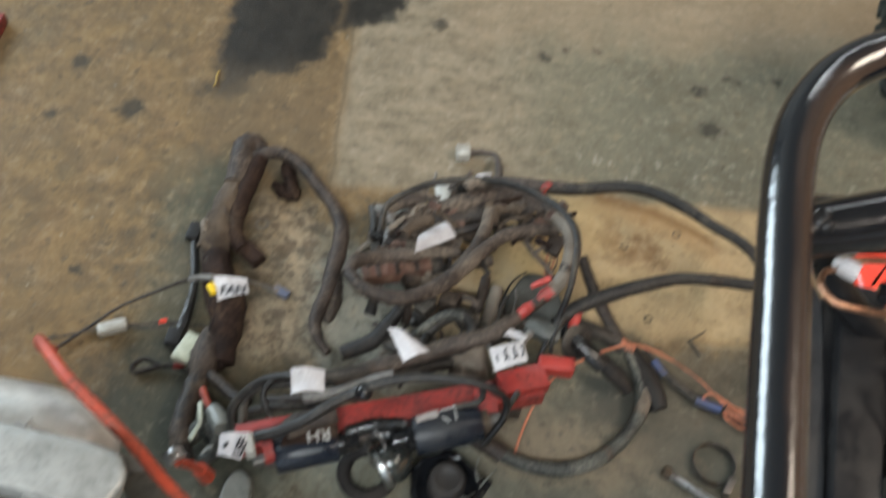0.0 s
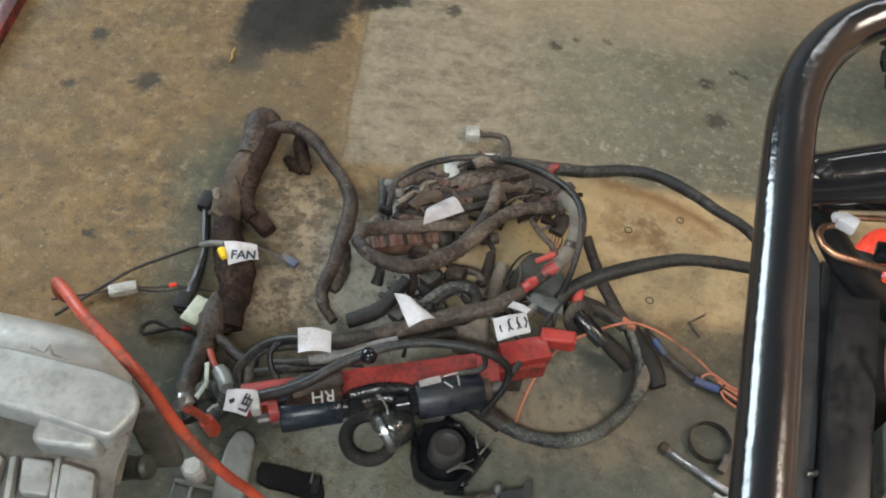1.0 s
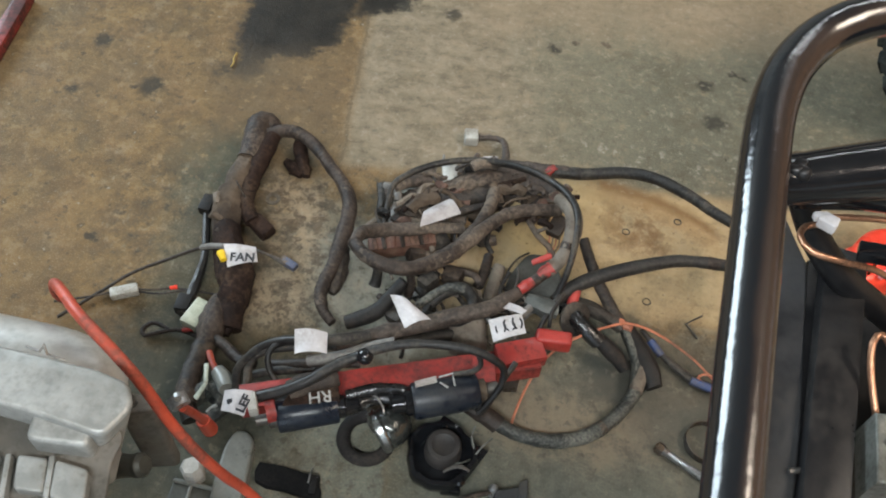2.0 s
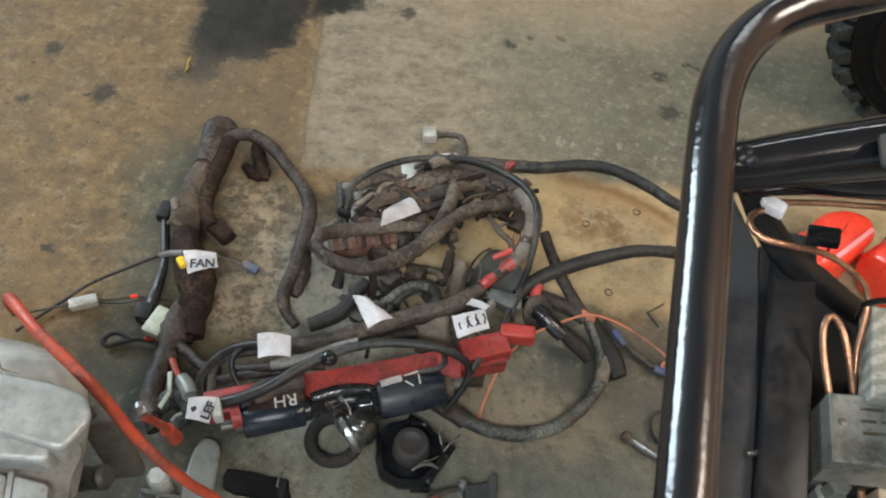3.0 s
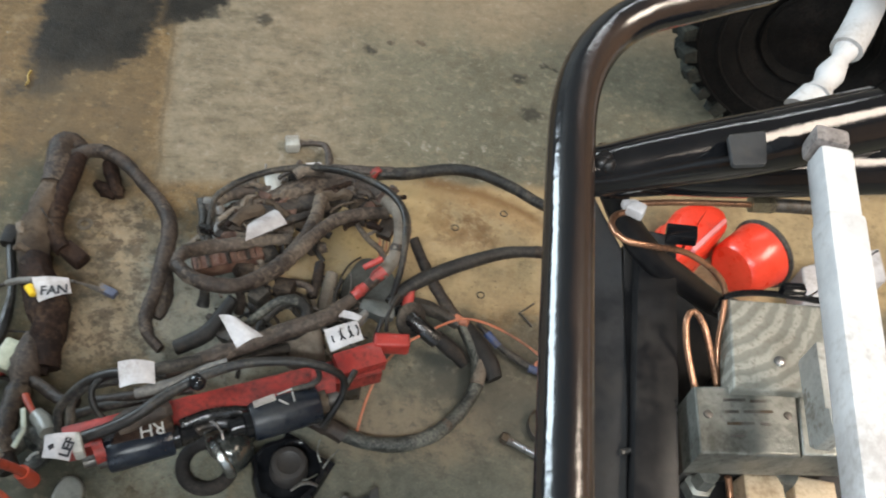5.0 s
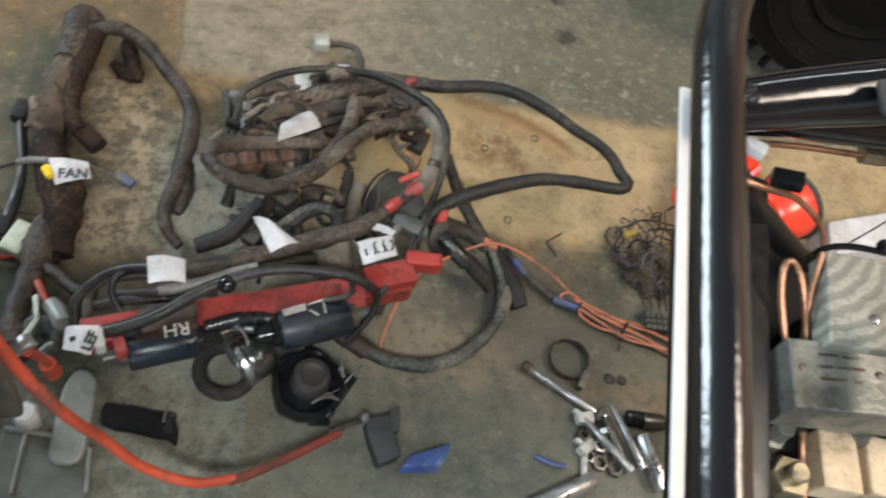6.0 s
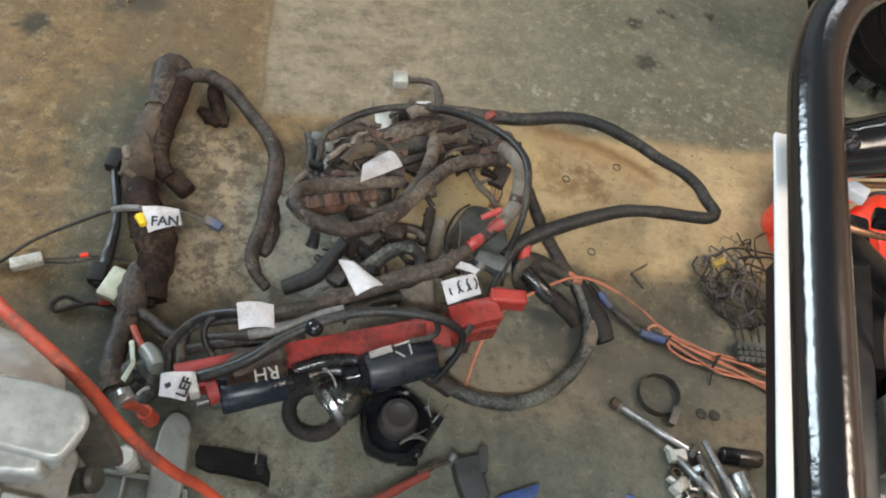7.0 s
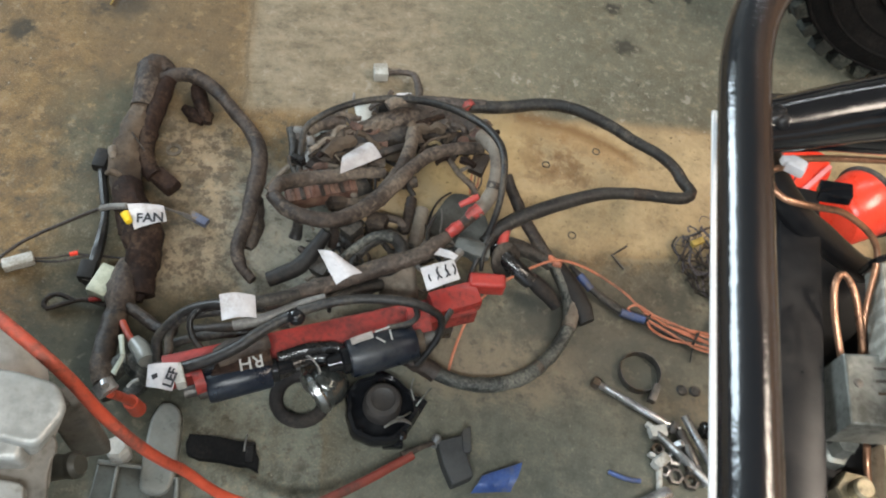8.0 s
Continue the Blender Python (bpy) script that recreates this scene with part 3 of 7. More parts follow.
    # grit, small spots and pale chips
    clean = k.math("SUBTRACT", bare, k.math("MULTIPLY", slab_in, 0.72))
    ground = lay(k.step(k.noise(pos, 55.0, 3, 0.55), 0.60, 0.68), k.math("MULTIPLY", clean, 0.6), (0.046, 0.037, 0.024))
    ground = lay(k.step(k.noise(pos, 21.0, 5, 0.6), 0.665, 0.70), k.math("MULTIPLY", clean, 0.7), (0.040, 0.032, 0.022))
    ground = lay(k.step(fine, 0.5, 0.72), k.math("MULTIPLY", bare, 0.4), (0.076, 0.060, 0.039))
    ground = lay(k.step(grit, 0.5, 0.72), 0.35, (0.34, 0.285, 0.20))
    ground = lay(k.step(k.noise(pos, 110.0, 2, 0.5), 0.68, 0.76), 0.4, (0.40, 0.36, 0.29))
    # dark oil
    oil = both(within(um, -0.475, -0.275, 0.022), k.step(u, -0.232, -0.250), k.step(k.math("SUBTRACT", vm, k.math("MULTIPLY", k.math("ADD", um, 0.43), 0.45)), 0.325, 0.352), k.step(vm, 0.85, 0.7), k.step(mid, 0.12, 0.3))
    oil = k.math("MAXIMUM", oil, both(blob(-0.435, 0.335, 0.028, 0.016), 0.9))
    oil = k.math("MAXIMUM", oil, both(k.step(k.math("SUBTRACT", vm, k.math("MULTIPLY", k.math("ADD", um, 0.243), 0.8)), 0.485, 0.525), k.step(u, -0.30, -0.25), k.step(um, -0.07, -0.13), k.step(vm, 0.85, 0.7)))
    ground = lay(oil, 0.97, k.mix(k.step(smear, 0.4, 0.6), (0.009, 0.008, 0.0065), (0.020, 0.0175, 0.014)))
    ground = lay(both(within(um, -0.47, -0.245, 0.05), k.step(u, -0.23, -0.255), within(vm, 0.15, 0.38, 0.05)), 0.5, (0.105, 0.078, 0.048))
    for cx, cy, r in ((0.393, 0.308, 0.020), (0.382, 0.397, 0.014), (0.437, 0.434, 0.008), (-0.588, 0.268, 0.022), (-0.590, -0.058, 0.008), (0.111, 0.457, 0.011), (0.147, 0.478, 0.007), (0.205, 0.482, 0.009), (-0.082, 0.526, 0.014), (-0.718, 0.240, 0.012), (0.405, 0.225, 0.004), (-0.703, 0.368, 0.016), (0.455, 0.425, 0.008), (0.525, 0.435, 0.008), (-0.178, 0.535, 0.014)):
        ground = lay(blob(cx, cy, r, r * 0.5), 0.85, (0.030, 0.028, 0.022))
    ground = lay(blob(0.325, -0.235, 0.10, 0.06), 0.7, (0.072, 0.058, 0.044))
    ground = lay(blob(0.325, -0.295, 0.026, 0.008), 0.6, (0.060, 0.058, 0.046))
    # dark patch by the rubber boot: floor stain with shade painted in
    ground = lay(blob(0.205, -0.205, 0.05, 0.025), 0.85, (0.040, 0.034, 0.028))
    # oily dark spot beneath the trunk, its shade painted in too
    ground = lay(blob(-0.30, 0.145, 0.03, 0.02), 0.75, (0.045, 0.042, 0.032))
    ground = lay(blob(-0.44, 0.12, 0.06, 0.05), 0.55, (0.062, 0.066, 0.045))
    # oil streak and shading painted together along the trunk's right side
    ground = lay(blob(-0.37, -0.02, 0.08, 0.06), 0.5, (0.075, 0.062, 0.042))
    low = both(k.step(v, 0.14, 0.08), k.step(um, -0.62, -0.5))
    grime = k.step(k.noise(pos, 6.5, 9, 0.78), 0.47, 0.64)
    ground = lay(both(grime, low, bare), 0.6, (0.044, 0.047, 0.038))
    ground = lay(both(k.step(k.noise(turn.outputs[0], 15.0, 8, 0.75), 0.53, 0.66), low, bare), 0.4, (0.056, 0.047, 0.032))
    pits = k.step(k.noise(pos, 46.0, 6, 0.7), 0.50, 0.59)
    arch_in = both(within(um, -0.36, -0.215, 0.03), within(vm, -0.30, 0.12, 0.04))
    ground = lay(both(arch_in, pits), 0.62, (0.055, 0.041, 0.029))
    ground = lay(both(arch_in, k.step(k.noise(pos, 46.0, 6, 0.7), 0.45, 0.36)), 0.5, (0.30, 0.232, 0.155))
    # lighter ground under the heap, painted to offset the cables' shade
    ground = lay(blob(0.072, 0.020, 0.055, 0.04), 0.75, (0.46, 0.335, 0.160))
    ground = lay(blob(0.13, 0.09, 0.07, 0.05), 0.5, (0.46, 0.325, 0.155))
    # dark olive ground round the trunk foot, with shading painted in
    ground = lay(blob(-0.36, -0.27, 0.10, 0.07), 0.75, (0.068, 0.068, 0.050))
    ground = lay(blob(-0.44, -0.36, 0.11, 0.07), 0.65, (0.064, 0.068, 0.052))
    # further lightening painted on the ground below the heap
    ground = lay(blob(0.01, -0.09, 0.07, 0.05), 0.7, (0.40, 0.325, 0.21))
    # brown line and wider band curving alongside the right cable loop
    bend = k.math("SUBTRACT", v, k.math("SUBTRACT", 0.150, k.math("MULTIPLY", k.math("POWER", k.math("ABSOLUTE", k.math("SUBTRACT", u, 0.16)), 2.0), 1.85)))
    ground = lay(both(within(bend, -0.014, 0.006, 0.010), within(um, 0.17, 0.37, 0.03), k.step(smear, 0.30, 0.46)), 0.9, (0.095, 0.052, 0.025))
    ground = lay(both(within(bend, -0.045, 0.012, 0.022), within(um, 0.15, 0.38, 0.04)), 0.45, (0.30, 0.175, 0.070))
    ground = lay(both(k.step(vm, 0.53, 0.60), k.step(um, 0.42, 0.56)), 0.55, (0.235, 0.165, 0.092))
    ground = lay(both(slab_in, k.step(vm, 0.44, 0.55), k.step(um, -0.12, 0.0)), 0.45, (0.262, 0.198, 0.128))
    crumb = k.noise(pos, 62.0, 7, 0.76)
    ground = lay(both(slab_in, k.step(crumb, 0.53, 0.64), k.math("SUBTRACT", 1.0, oil)), 0.38, (0.088, 0.080, 0.062))
    ground = lay(both(slab_in, k.step(crumb, 0.46, 0.36), k.math("SUBTRACT", 1.0, oil)), 0.35, (0.35, 0.310, 0.245))
    ground = lay(both(ochre, k.step(k.noise(pos, 125.0, 3, 0.6), 0.64, 0.71)), 0.65, (0.060, 0.042, 0.024))
    ground = lay(both(ochre, k.step(k.noise(pos, 17.0, 7, 0.72), 0.54, 0.66)), 0.45, (0.225, 0.148, 0.070))
    scuff = k.noise(pos, 44.0, 7, 0.76)
    ground = lay(both(low, bare, k.step(scuff, 0.53, 0.62)), 0.5, (0.046, 0.043, 0.032))
    ground = lay(both(low, bare, k.step(scuff, 0.45, 0.36)), 0.4, (0.250, 0.220, 0.160))
    ground = lay(both(k.step(vm, -0.14, -0.24), k.step(um, -0.12, 0.0)), 0.35, (0.112, 0.118, 0.100))
    west = both(k.step(u, -0.22, -0.26), k.step(vm, -0.15, 0.05))
    fleck = k.noise(pos, 40.0, 7, 0.74)
    ground = lay(both(west, k.step(fleck, 0.53, 0.62), k.math("SUBTRACT", 1.0, oil)), 0.5, (0.080, 0.056, 0.030))
    ground = lay(both(west, k.step(fleck, 0.45, 0.36), k.math("SUBTRACT", 1.0, oil)), 0.45, (0.27, 0.190, 0.100))
    ground = lay(both(west, k.step(k.noise(pos, 150.0, 3, 0.6), 0.66, 0.72)), 0.6, (0.036, 0.028, 0.018))
    p.inputs["Specular IOR Level"].default_value = 0.25
    k.link(ground, p.inputs["Base Color"])
    rough = k.math("SUBTRACT", 0.72, k.math("MULTIPLY", oil, 0.2))
    rough = k.math("ADD", rough, k.math("MULTIPLY", k.math("SUBTRACT", mid, 0.5), 0.35), clamp=True)
    k.link(rough, p.inputs["Roughness"])
    h = k.math("ADD", k.math("MULTIPLY", mid, 0.6), k.math("ADD", k.math("MULTIPLY", fine, 0.3), k.math("MULTIPLY", grit, 0.1)))
    k.bump(h, 0.7, 0.006, p)
    return m


concrete_mat, board_mat = concrete(), sawn_board()

# ---- the room ----
bm = bmesh.new()
slab(bm, [(-3.5, -3.5), (-1.3, -3.5), (-1.3, -3.65), (1.1, -3.65), (1.1, -3.5), (3.5, -3.5), (3.5, 3.5), (-3.5, 3.5)], 0.0, -0.15)
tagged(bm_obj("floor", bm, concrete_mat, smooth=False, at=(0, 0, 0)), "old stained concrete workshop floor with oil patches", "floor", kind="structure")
for name, x0, x1, y0, y1, m in (("wall_north", -3.5, 3.5, 3.5, 3.65, wall_paint), ("wall_east", 3.5, 3.65, -3.65, 3.65, warm_wall)):
    bm = bmesh.new()
    slab(bm, [(x0, y0), (x1, y0), (x1, y1), (x0, y1)], 2.8, -0.15)
    tagged(bm_obj(name, bm, m, smooth=False), "plain painted workshop wall", "wall", kind="structure")
bm = bmesh.new()
for x0, x1, z0, z1 in ((-3.5, -1.3, -0.15, 2.8), (1.1, 3.5, -0.15, 2.8), (-1.3, 1.1, 2.1, 2.8)):
    box(bm, ((x0 + x1) / 2, -3.575, (z0 + z1) / 2), (x1 - x0, 0.15, z1 - z0), bevel=0)
tagged(bm_obj("wall_south", bm, wall_paint, smooth=False), "plain painted workshop wall with an added doorway opening", "wall", kind="structure")
bm = bmesh.new()
for y0, y1, z0, z1 in ((-3.65, 0.4, -0.15, 2.8), (2.4, 3.65, -0.15, 2.8), (0.4, 2.4, -0.15, 0.9), (0.4, 2.4, 2.7, 2.8)):
    box(bm, (-3.575, (y0 + y1) / 2, (z0 + z1) / 2), (0.15, y1 - y0, z1 - z0), bevel=0)
tagged(bm_obj("wall_west", bm, wall_paint, smooth=False), "plain painted workshop wall with a wide window", "wall", kind="structure")
window = holder("window_1", (-3.575, 1.4, 0.9), "wide workshop window with a white painted frame", "window", kind="structure")
for name, y, z, w, h in (("window_sill", 1.4, 0.92, 2.0, 0.04), ("window_head", 1.4, 2.68, 2.0, 0.04), ("window_jamb", 0.42, 1.8, 0.04, 1.72), ("window_jamb", 2.38, 1.8, 0.04, 1.72), ("mullion", 1.4, 1.8, 0.03, 1.72)):
    bm = bmesh.new()
    box(bm, (-3.6, y, z), (0.06, w, h), bevel=0.004)
    part(name, bm, white_paint, window)
bm = bmesh.new()
slab(bm, [(-3.65, -3.65), (3.65, -3.65), (3.65, 3.65), (-3.65, 3.65)], 2.95, 2.8)
tagged(bm_obj("ceiling", bm, ceiling_paint, smooth=False), "plain painted workshop ceiling", "ceiling", kind="structure")
for lx, ly, lz, sx, sy, watts, colour in LAMPS:
    fixture = holder("ceiling_light", (lx, ly, 2.8), "long white metal strip light fixed to the ceiling", "ceiling light", "ceiling lights")
    bm = bmesh.new()
    box(bm, (lx, ly, 2.765), (sx + 0.05, sy + 0.05, 0.07), bevel=0.006)
    part("housing", bm, white_paint, fixture)


# ---- chassis ----
frame_x = holder("vehicle_chassis", (0.607, -0.062, 0.000), "glossy black welded steel tube vehicle chassis standing over the floor", "vehicle chassis")
bm = bmesh.new()
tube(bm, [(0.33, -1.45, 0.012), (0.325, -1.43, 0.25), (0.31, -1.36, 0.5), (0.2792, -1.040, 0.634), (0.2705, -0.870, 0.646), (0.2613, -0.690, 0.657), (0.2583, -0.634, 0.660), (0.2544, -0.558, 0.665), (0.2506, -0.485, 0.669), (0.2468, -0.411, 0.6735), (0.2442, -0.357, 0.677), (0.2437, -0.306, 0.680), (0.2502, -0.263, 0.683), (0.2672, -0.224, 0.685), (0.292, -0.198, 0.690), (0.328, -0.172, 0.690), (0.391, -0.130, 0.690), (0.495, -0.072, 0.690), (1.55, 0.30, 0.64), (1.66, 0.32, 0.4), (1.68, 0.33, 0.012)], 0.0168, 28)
part("main_tube", bm, dust_reflection_black, frame_x, "glossy black bent steel tube")
bm = bmesh.new()
tube(bm, [(0.256, -0.342, 0.652), (0.277, -0.333, 0.652), (0.327, -0.310, 0.656), (0.392, -0.281, 0.660), (0.483, -0.236, 0.665)], [0.018, 0.021, 0.024, 0.025, 0.026], 24)
part("cross_tube", bm, gloss_black, frame_x)
bm = bmesh.new()
tube(bm, [(0.282, -0.291, 0.610), (0.391, -0.267, 0.610), (0.537, -0.225, 0.610)], [0.019, 0.022, 0.022], 16)
part("lower_cross_tube", bm, gloss_black, frame_x)
bm = bmesh.new()
bar(bm, (0.289, -0.308, 0.625), (0.498, -0.238, 0.625), 0.006, 0.06, 0.001)
part("gusset_plate", bm, gloss_black, frame_x)
bm = bmesh.new()
cast_block(bm, [(0.353, -0.311, 0.688), (0.382, -0.299, 0.688), (0.380, -0.332, 0.688), (0.355, -0.340, 0.688)], 0.6885, 0.685, 0.003, 0.0006)
part("mounting_tab", bm, satin_grey, frame_x, "bare grey steel mounting tab")
bm = bmesh.new()
slab(bm, [(0.307, -0.218, 0.490), (0.337, -0.273, 0.490), (0.344, -0.424, 0.490), (0.345, -0.622, 0.490), (0.319, -0.627, 0.490)], 0.492, 0.486, 0.0015)
part("side_plate", bm, grey_plate, frame_x, "scuffed dark grey steel side plate")
bm = bmesh.new()
bar(bm, (0.362, -0.618, 0.485), (0.366, -0.255, 0.485), 0.036, 0.04, 0.004)
part("square_tube", bm, satin_black, frame_x)
bm = bmesh.new()
tube(bm, [(0.296, -0.282, 0.585), (0.325, -0.289, 0.545), (0.358, -0.296, 0.515), (0.389, -0.291, 0.490), (0.422, -0.287, 0.465), (0.457, -0.281, 0.440)], [0.011, 0.012, 0.0125, 0.0125, 0.012, 0.011], 14)
part("brace_tube", bm, satin_black, frame_x)
bm = bmesh.new()
slab(bm, [(0.406, -0.247, 0.420), (0.452, -0.249, 0.420), (0.635, -0.269, 0.420), (0.583, -0.561, 0.420), (0.398, -0.596, 0.420)], 0.423, 0.418)
part("floor_pan", bm, satin_black, frame_x)
bm = bmesh.new()
slab(bm, [(0.338, -0.266, 0.490), (0.350, -0.263, 0.490), (0.353, -0.620, 0.490), (0.345, -0.622, 0.490)], 0.489, 0.41, 0.001)
part("edge_flange", bm, satin_black, frame_x)
for px, py in ((0.271, -0.337), (0.273, -0.343), (0.268, -0.342)):
    bm = bmesh.new()
    bmesh.ops.create_icosphere(bm, subdivisions=2, radius=0.006)
    for vtx in bm.verts:
        vtx.co *= 1 + 0.25 * noise.noise(vtx.co * 300)
    bmesh.ops.transform(bm, verts=bm.verts, matrix=Matrix.Translation((px, py, 0.667)))
    part("weld_bead", bm, satin_black, frame_x)
bm = bmesh.new()
tube(bm, [(0.338, -0.473, 0.494), (0.348, -0.469, 0.494), (0.356, -0.467, 0.494)], 0.0025, 8)
part("weld_seam", bm, dark_steel, frame_x)

bm = bmesh.new()
bar(bm, (0.2462, -0.3120, 0.6291), (0.2792, -1.0000, 0.5885), 0.012, 0.004, 0.0012)
part("white_edge_strip", bm, bright_white, frame_x, "narrow white strip along the tube")

# ---- wheel ----
WR, AX = 0.244, Vector((-0.102, -0.995, 0.0)).normalized()
WC = Vector((0.732, 0.415, WR)) - AX * 0.088
wheel = holder("wheel", (WC.x, WC.y, 0.0), "black knobbly off-road tyre with dusty tread blocks on a steel rim", "wheel")
bm = bmesh.new()
lathe(bm, WC, [(0.088, 0.050), (0.104, 0.068), (0.130, 0.082), (0.160, 0.088), (0.190, 0.086), (0.212, 0.076), (0.222, 0.055), (0.226, 0.0), (0.222, -0.055), (0.212, -0.076), (0.190, -0.086), (0.160, -0.088), (0.130, -0.080), (0.088, -0.050)], AX, 56, True)
tyre = part("tyre", bm, tyre_rubber, wheel)
for rr, off in ((0.128, 0.080), (0.160, 0.088), (0.192, 0.085)):
    bm = bmesh.new()
    ring(bm, WC + AX * off, rr, 0.0035, AX, 56, 6)
    part("sidewall_rib", bm, tyre_rubber, tyre)
side = AX.cross(Vector((0, 0, 1))).normalized()
knob_rows = ((0.074, 0.0, 0.206, 0.8), (0.030, 0.5, 0.221, 0.15), (-0.018, 0.0, 0.223, 0.0), (-0.070, 0.5, 0.208, -0.7))
rnd = random.Random(8)
for i in range(30):
    bm = bmesh.new()
    for row, off, tall, lean in knob_rows:
        a = (i + off) * 2 * math.pi / 30
        out = (math.cos(a) * side + Vector((0, 0, math.sin(a))) + AX * lean * 0.7).normalized()
        tang = -math.sin(a) * side + Vector((0, 0, math.cos(a)))
        m = Matrix((out.cross(tang) * -1, tang, out)).transposed().to_4x4()
        m.translation = WC + AX * row + (math.cos(a) * side + Vector((0, 0, math.sin(a)))) * tall + out * 0.006
        n0 = len(bm.verts)
        box(bm, (0, 0, 0), (rnd.uniform(0.028, 0.042), rnd.uniform(0.022, 0.032), rnd.uniform(0.018, 0.026)), 0, 0.004)
        bm.verts.ensure_lookup_table()
        fresh = list(bm.verts)[n0:]
        for vtx in fresh:
            if vtx.co.z > 0:
                vtx.co.x *= 0.82
                vtx.co.y *= 0.82
            vtx.co += 0.002 * noise.noise_vector(vtx.co * 80 + Vector((i, row * 50, 0)))
        bmesh.ops.transform(bm, verts=fresh, matrix=m)
    part("tread_block", bm, tread_rubber, tyre, smooth=False)
bm = bmesh.new()
lathe(bm, WC, [(0.088, 0.052), (0.096, 0.066), (0.092, 0.070), (0.084, 0.058), (0.078, 0.022), (0.050, 0.010), (0.030, 0.014), (0.0, 0.014), (0.0, -0.02), (0.080, -0.03), (0.088, -0.052)], AX, 40)
part("rim", bm, tyre_rubber, wheel)
for k in range(4):
    a = k * math.pi / 2 + 0.5
    bm = bmesh.new()
    lathe(bm, WC + AX * 0.018 + 0.045 * (math.cos(a) * side + Vector((0, 0, math.sin(a)))), [(0.0095, 0.0), (0.0095, 0.010), (0.006, 0.014), (0, 0.014)], AX, 6)
    part("wheel_nut", bm, satin_black, wheel)

# ---- white shafts ----
shaft = holder("white_drive_shaft", (0.526, -0.053, 0.550), "white painted drive shaft with a necked rubber joint", "drive shaft")
bm = bmesh.new()
tube(bm, [(0.567, 0.061, 0.640), (0.532, -0.036, 0.620), (0.513, -0.080, 0.610)], 0.0155, 18)
part("shaft_tube", bm, white_paint, shaft)
bm = bmesh.new()
tube(bm, [(0.513, -0.080, 0.610), (0.507, -0.092, 0.607), (0.505, -0.096, 0.606), (0.495, -0.115, 0.604), (0.488, -0.129, 0.602), (0.481, -0.142, 0.600)], [0.0115, 0.008, 0.0105, 0.0135, 0.0095, 0.014], 16, curved=True, step=0.004)
part("joint", bm, white_paint, shaft)
bm = bmesh.new()
tube(bm, [(0.481, -0.137, 0.600), (0.471, -0.154, 0.590)], [0.013, 0.0175], 16)
part("boot", bm, white_paint, shaft)
post = holder("white_square_strut", (0.479, -0.241, 0.600), "white painted square strut with a grey end piece", "strut")
bm = bmesh.new()
bar(bm, (0.426, -0.314, 0.690), (0.430, -0.596, 0.670), 0.024, 0.024, 0.004)
part("strut_bar", bm, white_paint, post)
bm = bmesh.new()
bar(bm, (0.425, -0.373, 0.689), (0.431, -0.596, 0.669), 0.0265, 0.0265, 0.004)
part("strut_sleeve", bm, white_paint, post)
# grey piece added where the strut fades bluish under the cross tube
bm = bmesh.new()
bar(bm, (0.425, -0.296, 0.690), (0.424, -0.312, 0.690), 0.025, 0.025, 0.004)
part("strut_end", bm, faded_label, post)
bm = bmesh.new()
bar(bm, (0.463, -0.402, 0.575), (0.464, -0.475, 0.575), 0.016, 0.03, 0.003)
bar(bm, (0.458, -0.404, 0.575), (0.466, -0.405, 0.575), 0.012, 0.02, 0.002)
bar(bm, (0.456, -0.468, 0.580), (0.465, -0.467, 0.580), 0.02, 0.03, 0.002)
part("bracket", bm, white_plastic, post, "white plastic bracket")

# ---- blocks on the pan ----
wood = holder("sawn_block", (0.511, -0.289, 0.420), "grey weathered sawn block with curved grain on the chassis pan", "block")
bm = bmesh.new()
slab(bm, [(0.418, -0.333, 0.530), (0.536, -0.316, 0.530), (0.523, -0.401, 0.530), (0.417, -0.419, 0.530)], 0.53, 0.506, 0.003)
part("block_body", bm, board_mat, wood, smooth=False)
bm = bmesh.new()
slab(bm, inward([q[:2] for q in [(0.418, -0.333, 0.530), (0.536, -0.316, 0.530), (0.523, -0.401, 0.530), (0.417, -0.419, 0.530)]], 0.03), 0.506, 0.423)
part("spacer", bm, satin_black, wood, smooth=False)
bm = bmesh.new()
lathe(bm, (0.457, -0.386, 0.530), [(0.005, -0.004), (0.005, 0.001), (0.003, 0.0025), (0.0, 0.003)], n=10)
part("screw", bm, plated, wood)
block = holder("metal_block", (0.481, -0.387, 0.420), "rectangular milled grey metal block with bright worn edges", "metal block")
bm = bmesh.new()
slab(bm, [(0.389, -0.417, 0.520), (0.473, -0.399, 0.520), (0.472, -0.461, 0.520), (0.392, -0.474, 0.520)], 0.52, 0.482, 0.003)
part("block_body", bm, milled, block)
bm = bmesh.new()
slab(bm, [(0.474, -0.399, 0.520), (0.549, -0.386, 0.520), (0.543, -0.448, 0.520), (0.473, -0.460, 0.520)], 0.521, 0.482, 0.003)
part("block_end", bm, milled, block)
bm = bmesh.new()
slab(bm, [(0.404, -0.411), (0.541, -0.386), (0.535, -0.429), (0.406, -0.456)], 0.482, 0.423)
part("block_foot", bm, dark_steel, block, smooth=False)
for x0, x1, y0 in ((0.412, 0.430, -0.425), (0.434, 0.447, -0.4215), (0.413, 0.424, -0.435), (0.428, 0.452, -0.432), (0.414, 0.436, -0.445), (0.441, 0.449, -0.440), (0.416, 0.428, -0.455)):
    bm = bmesh.new()
    bar(bm, (x0, y0, 0.5202), (x1, y0 + 0.21 * (x1 - x0), 0.5202), 0.0022, 0.0006, 0)
    part("stamped_mark", bm, dark_steel, block, smooth=False)
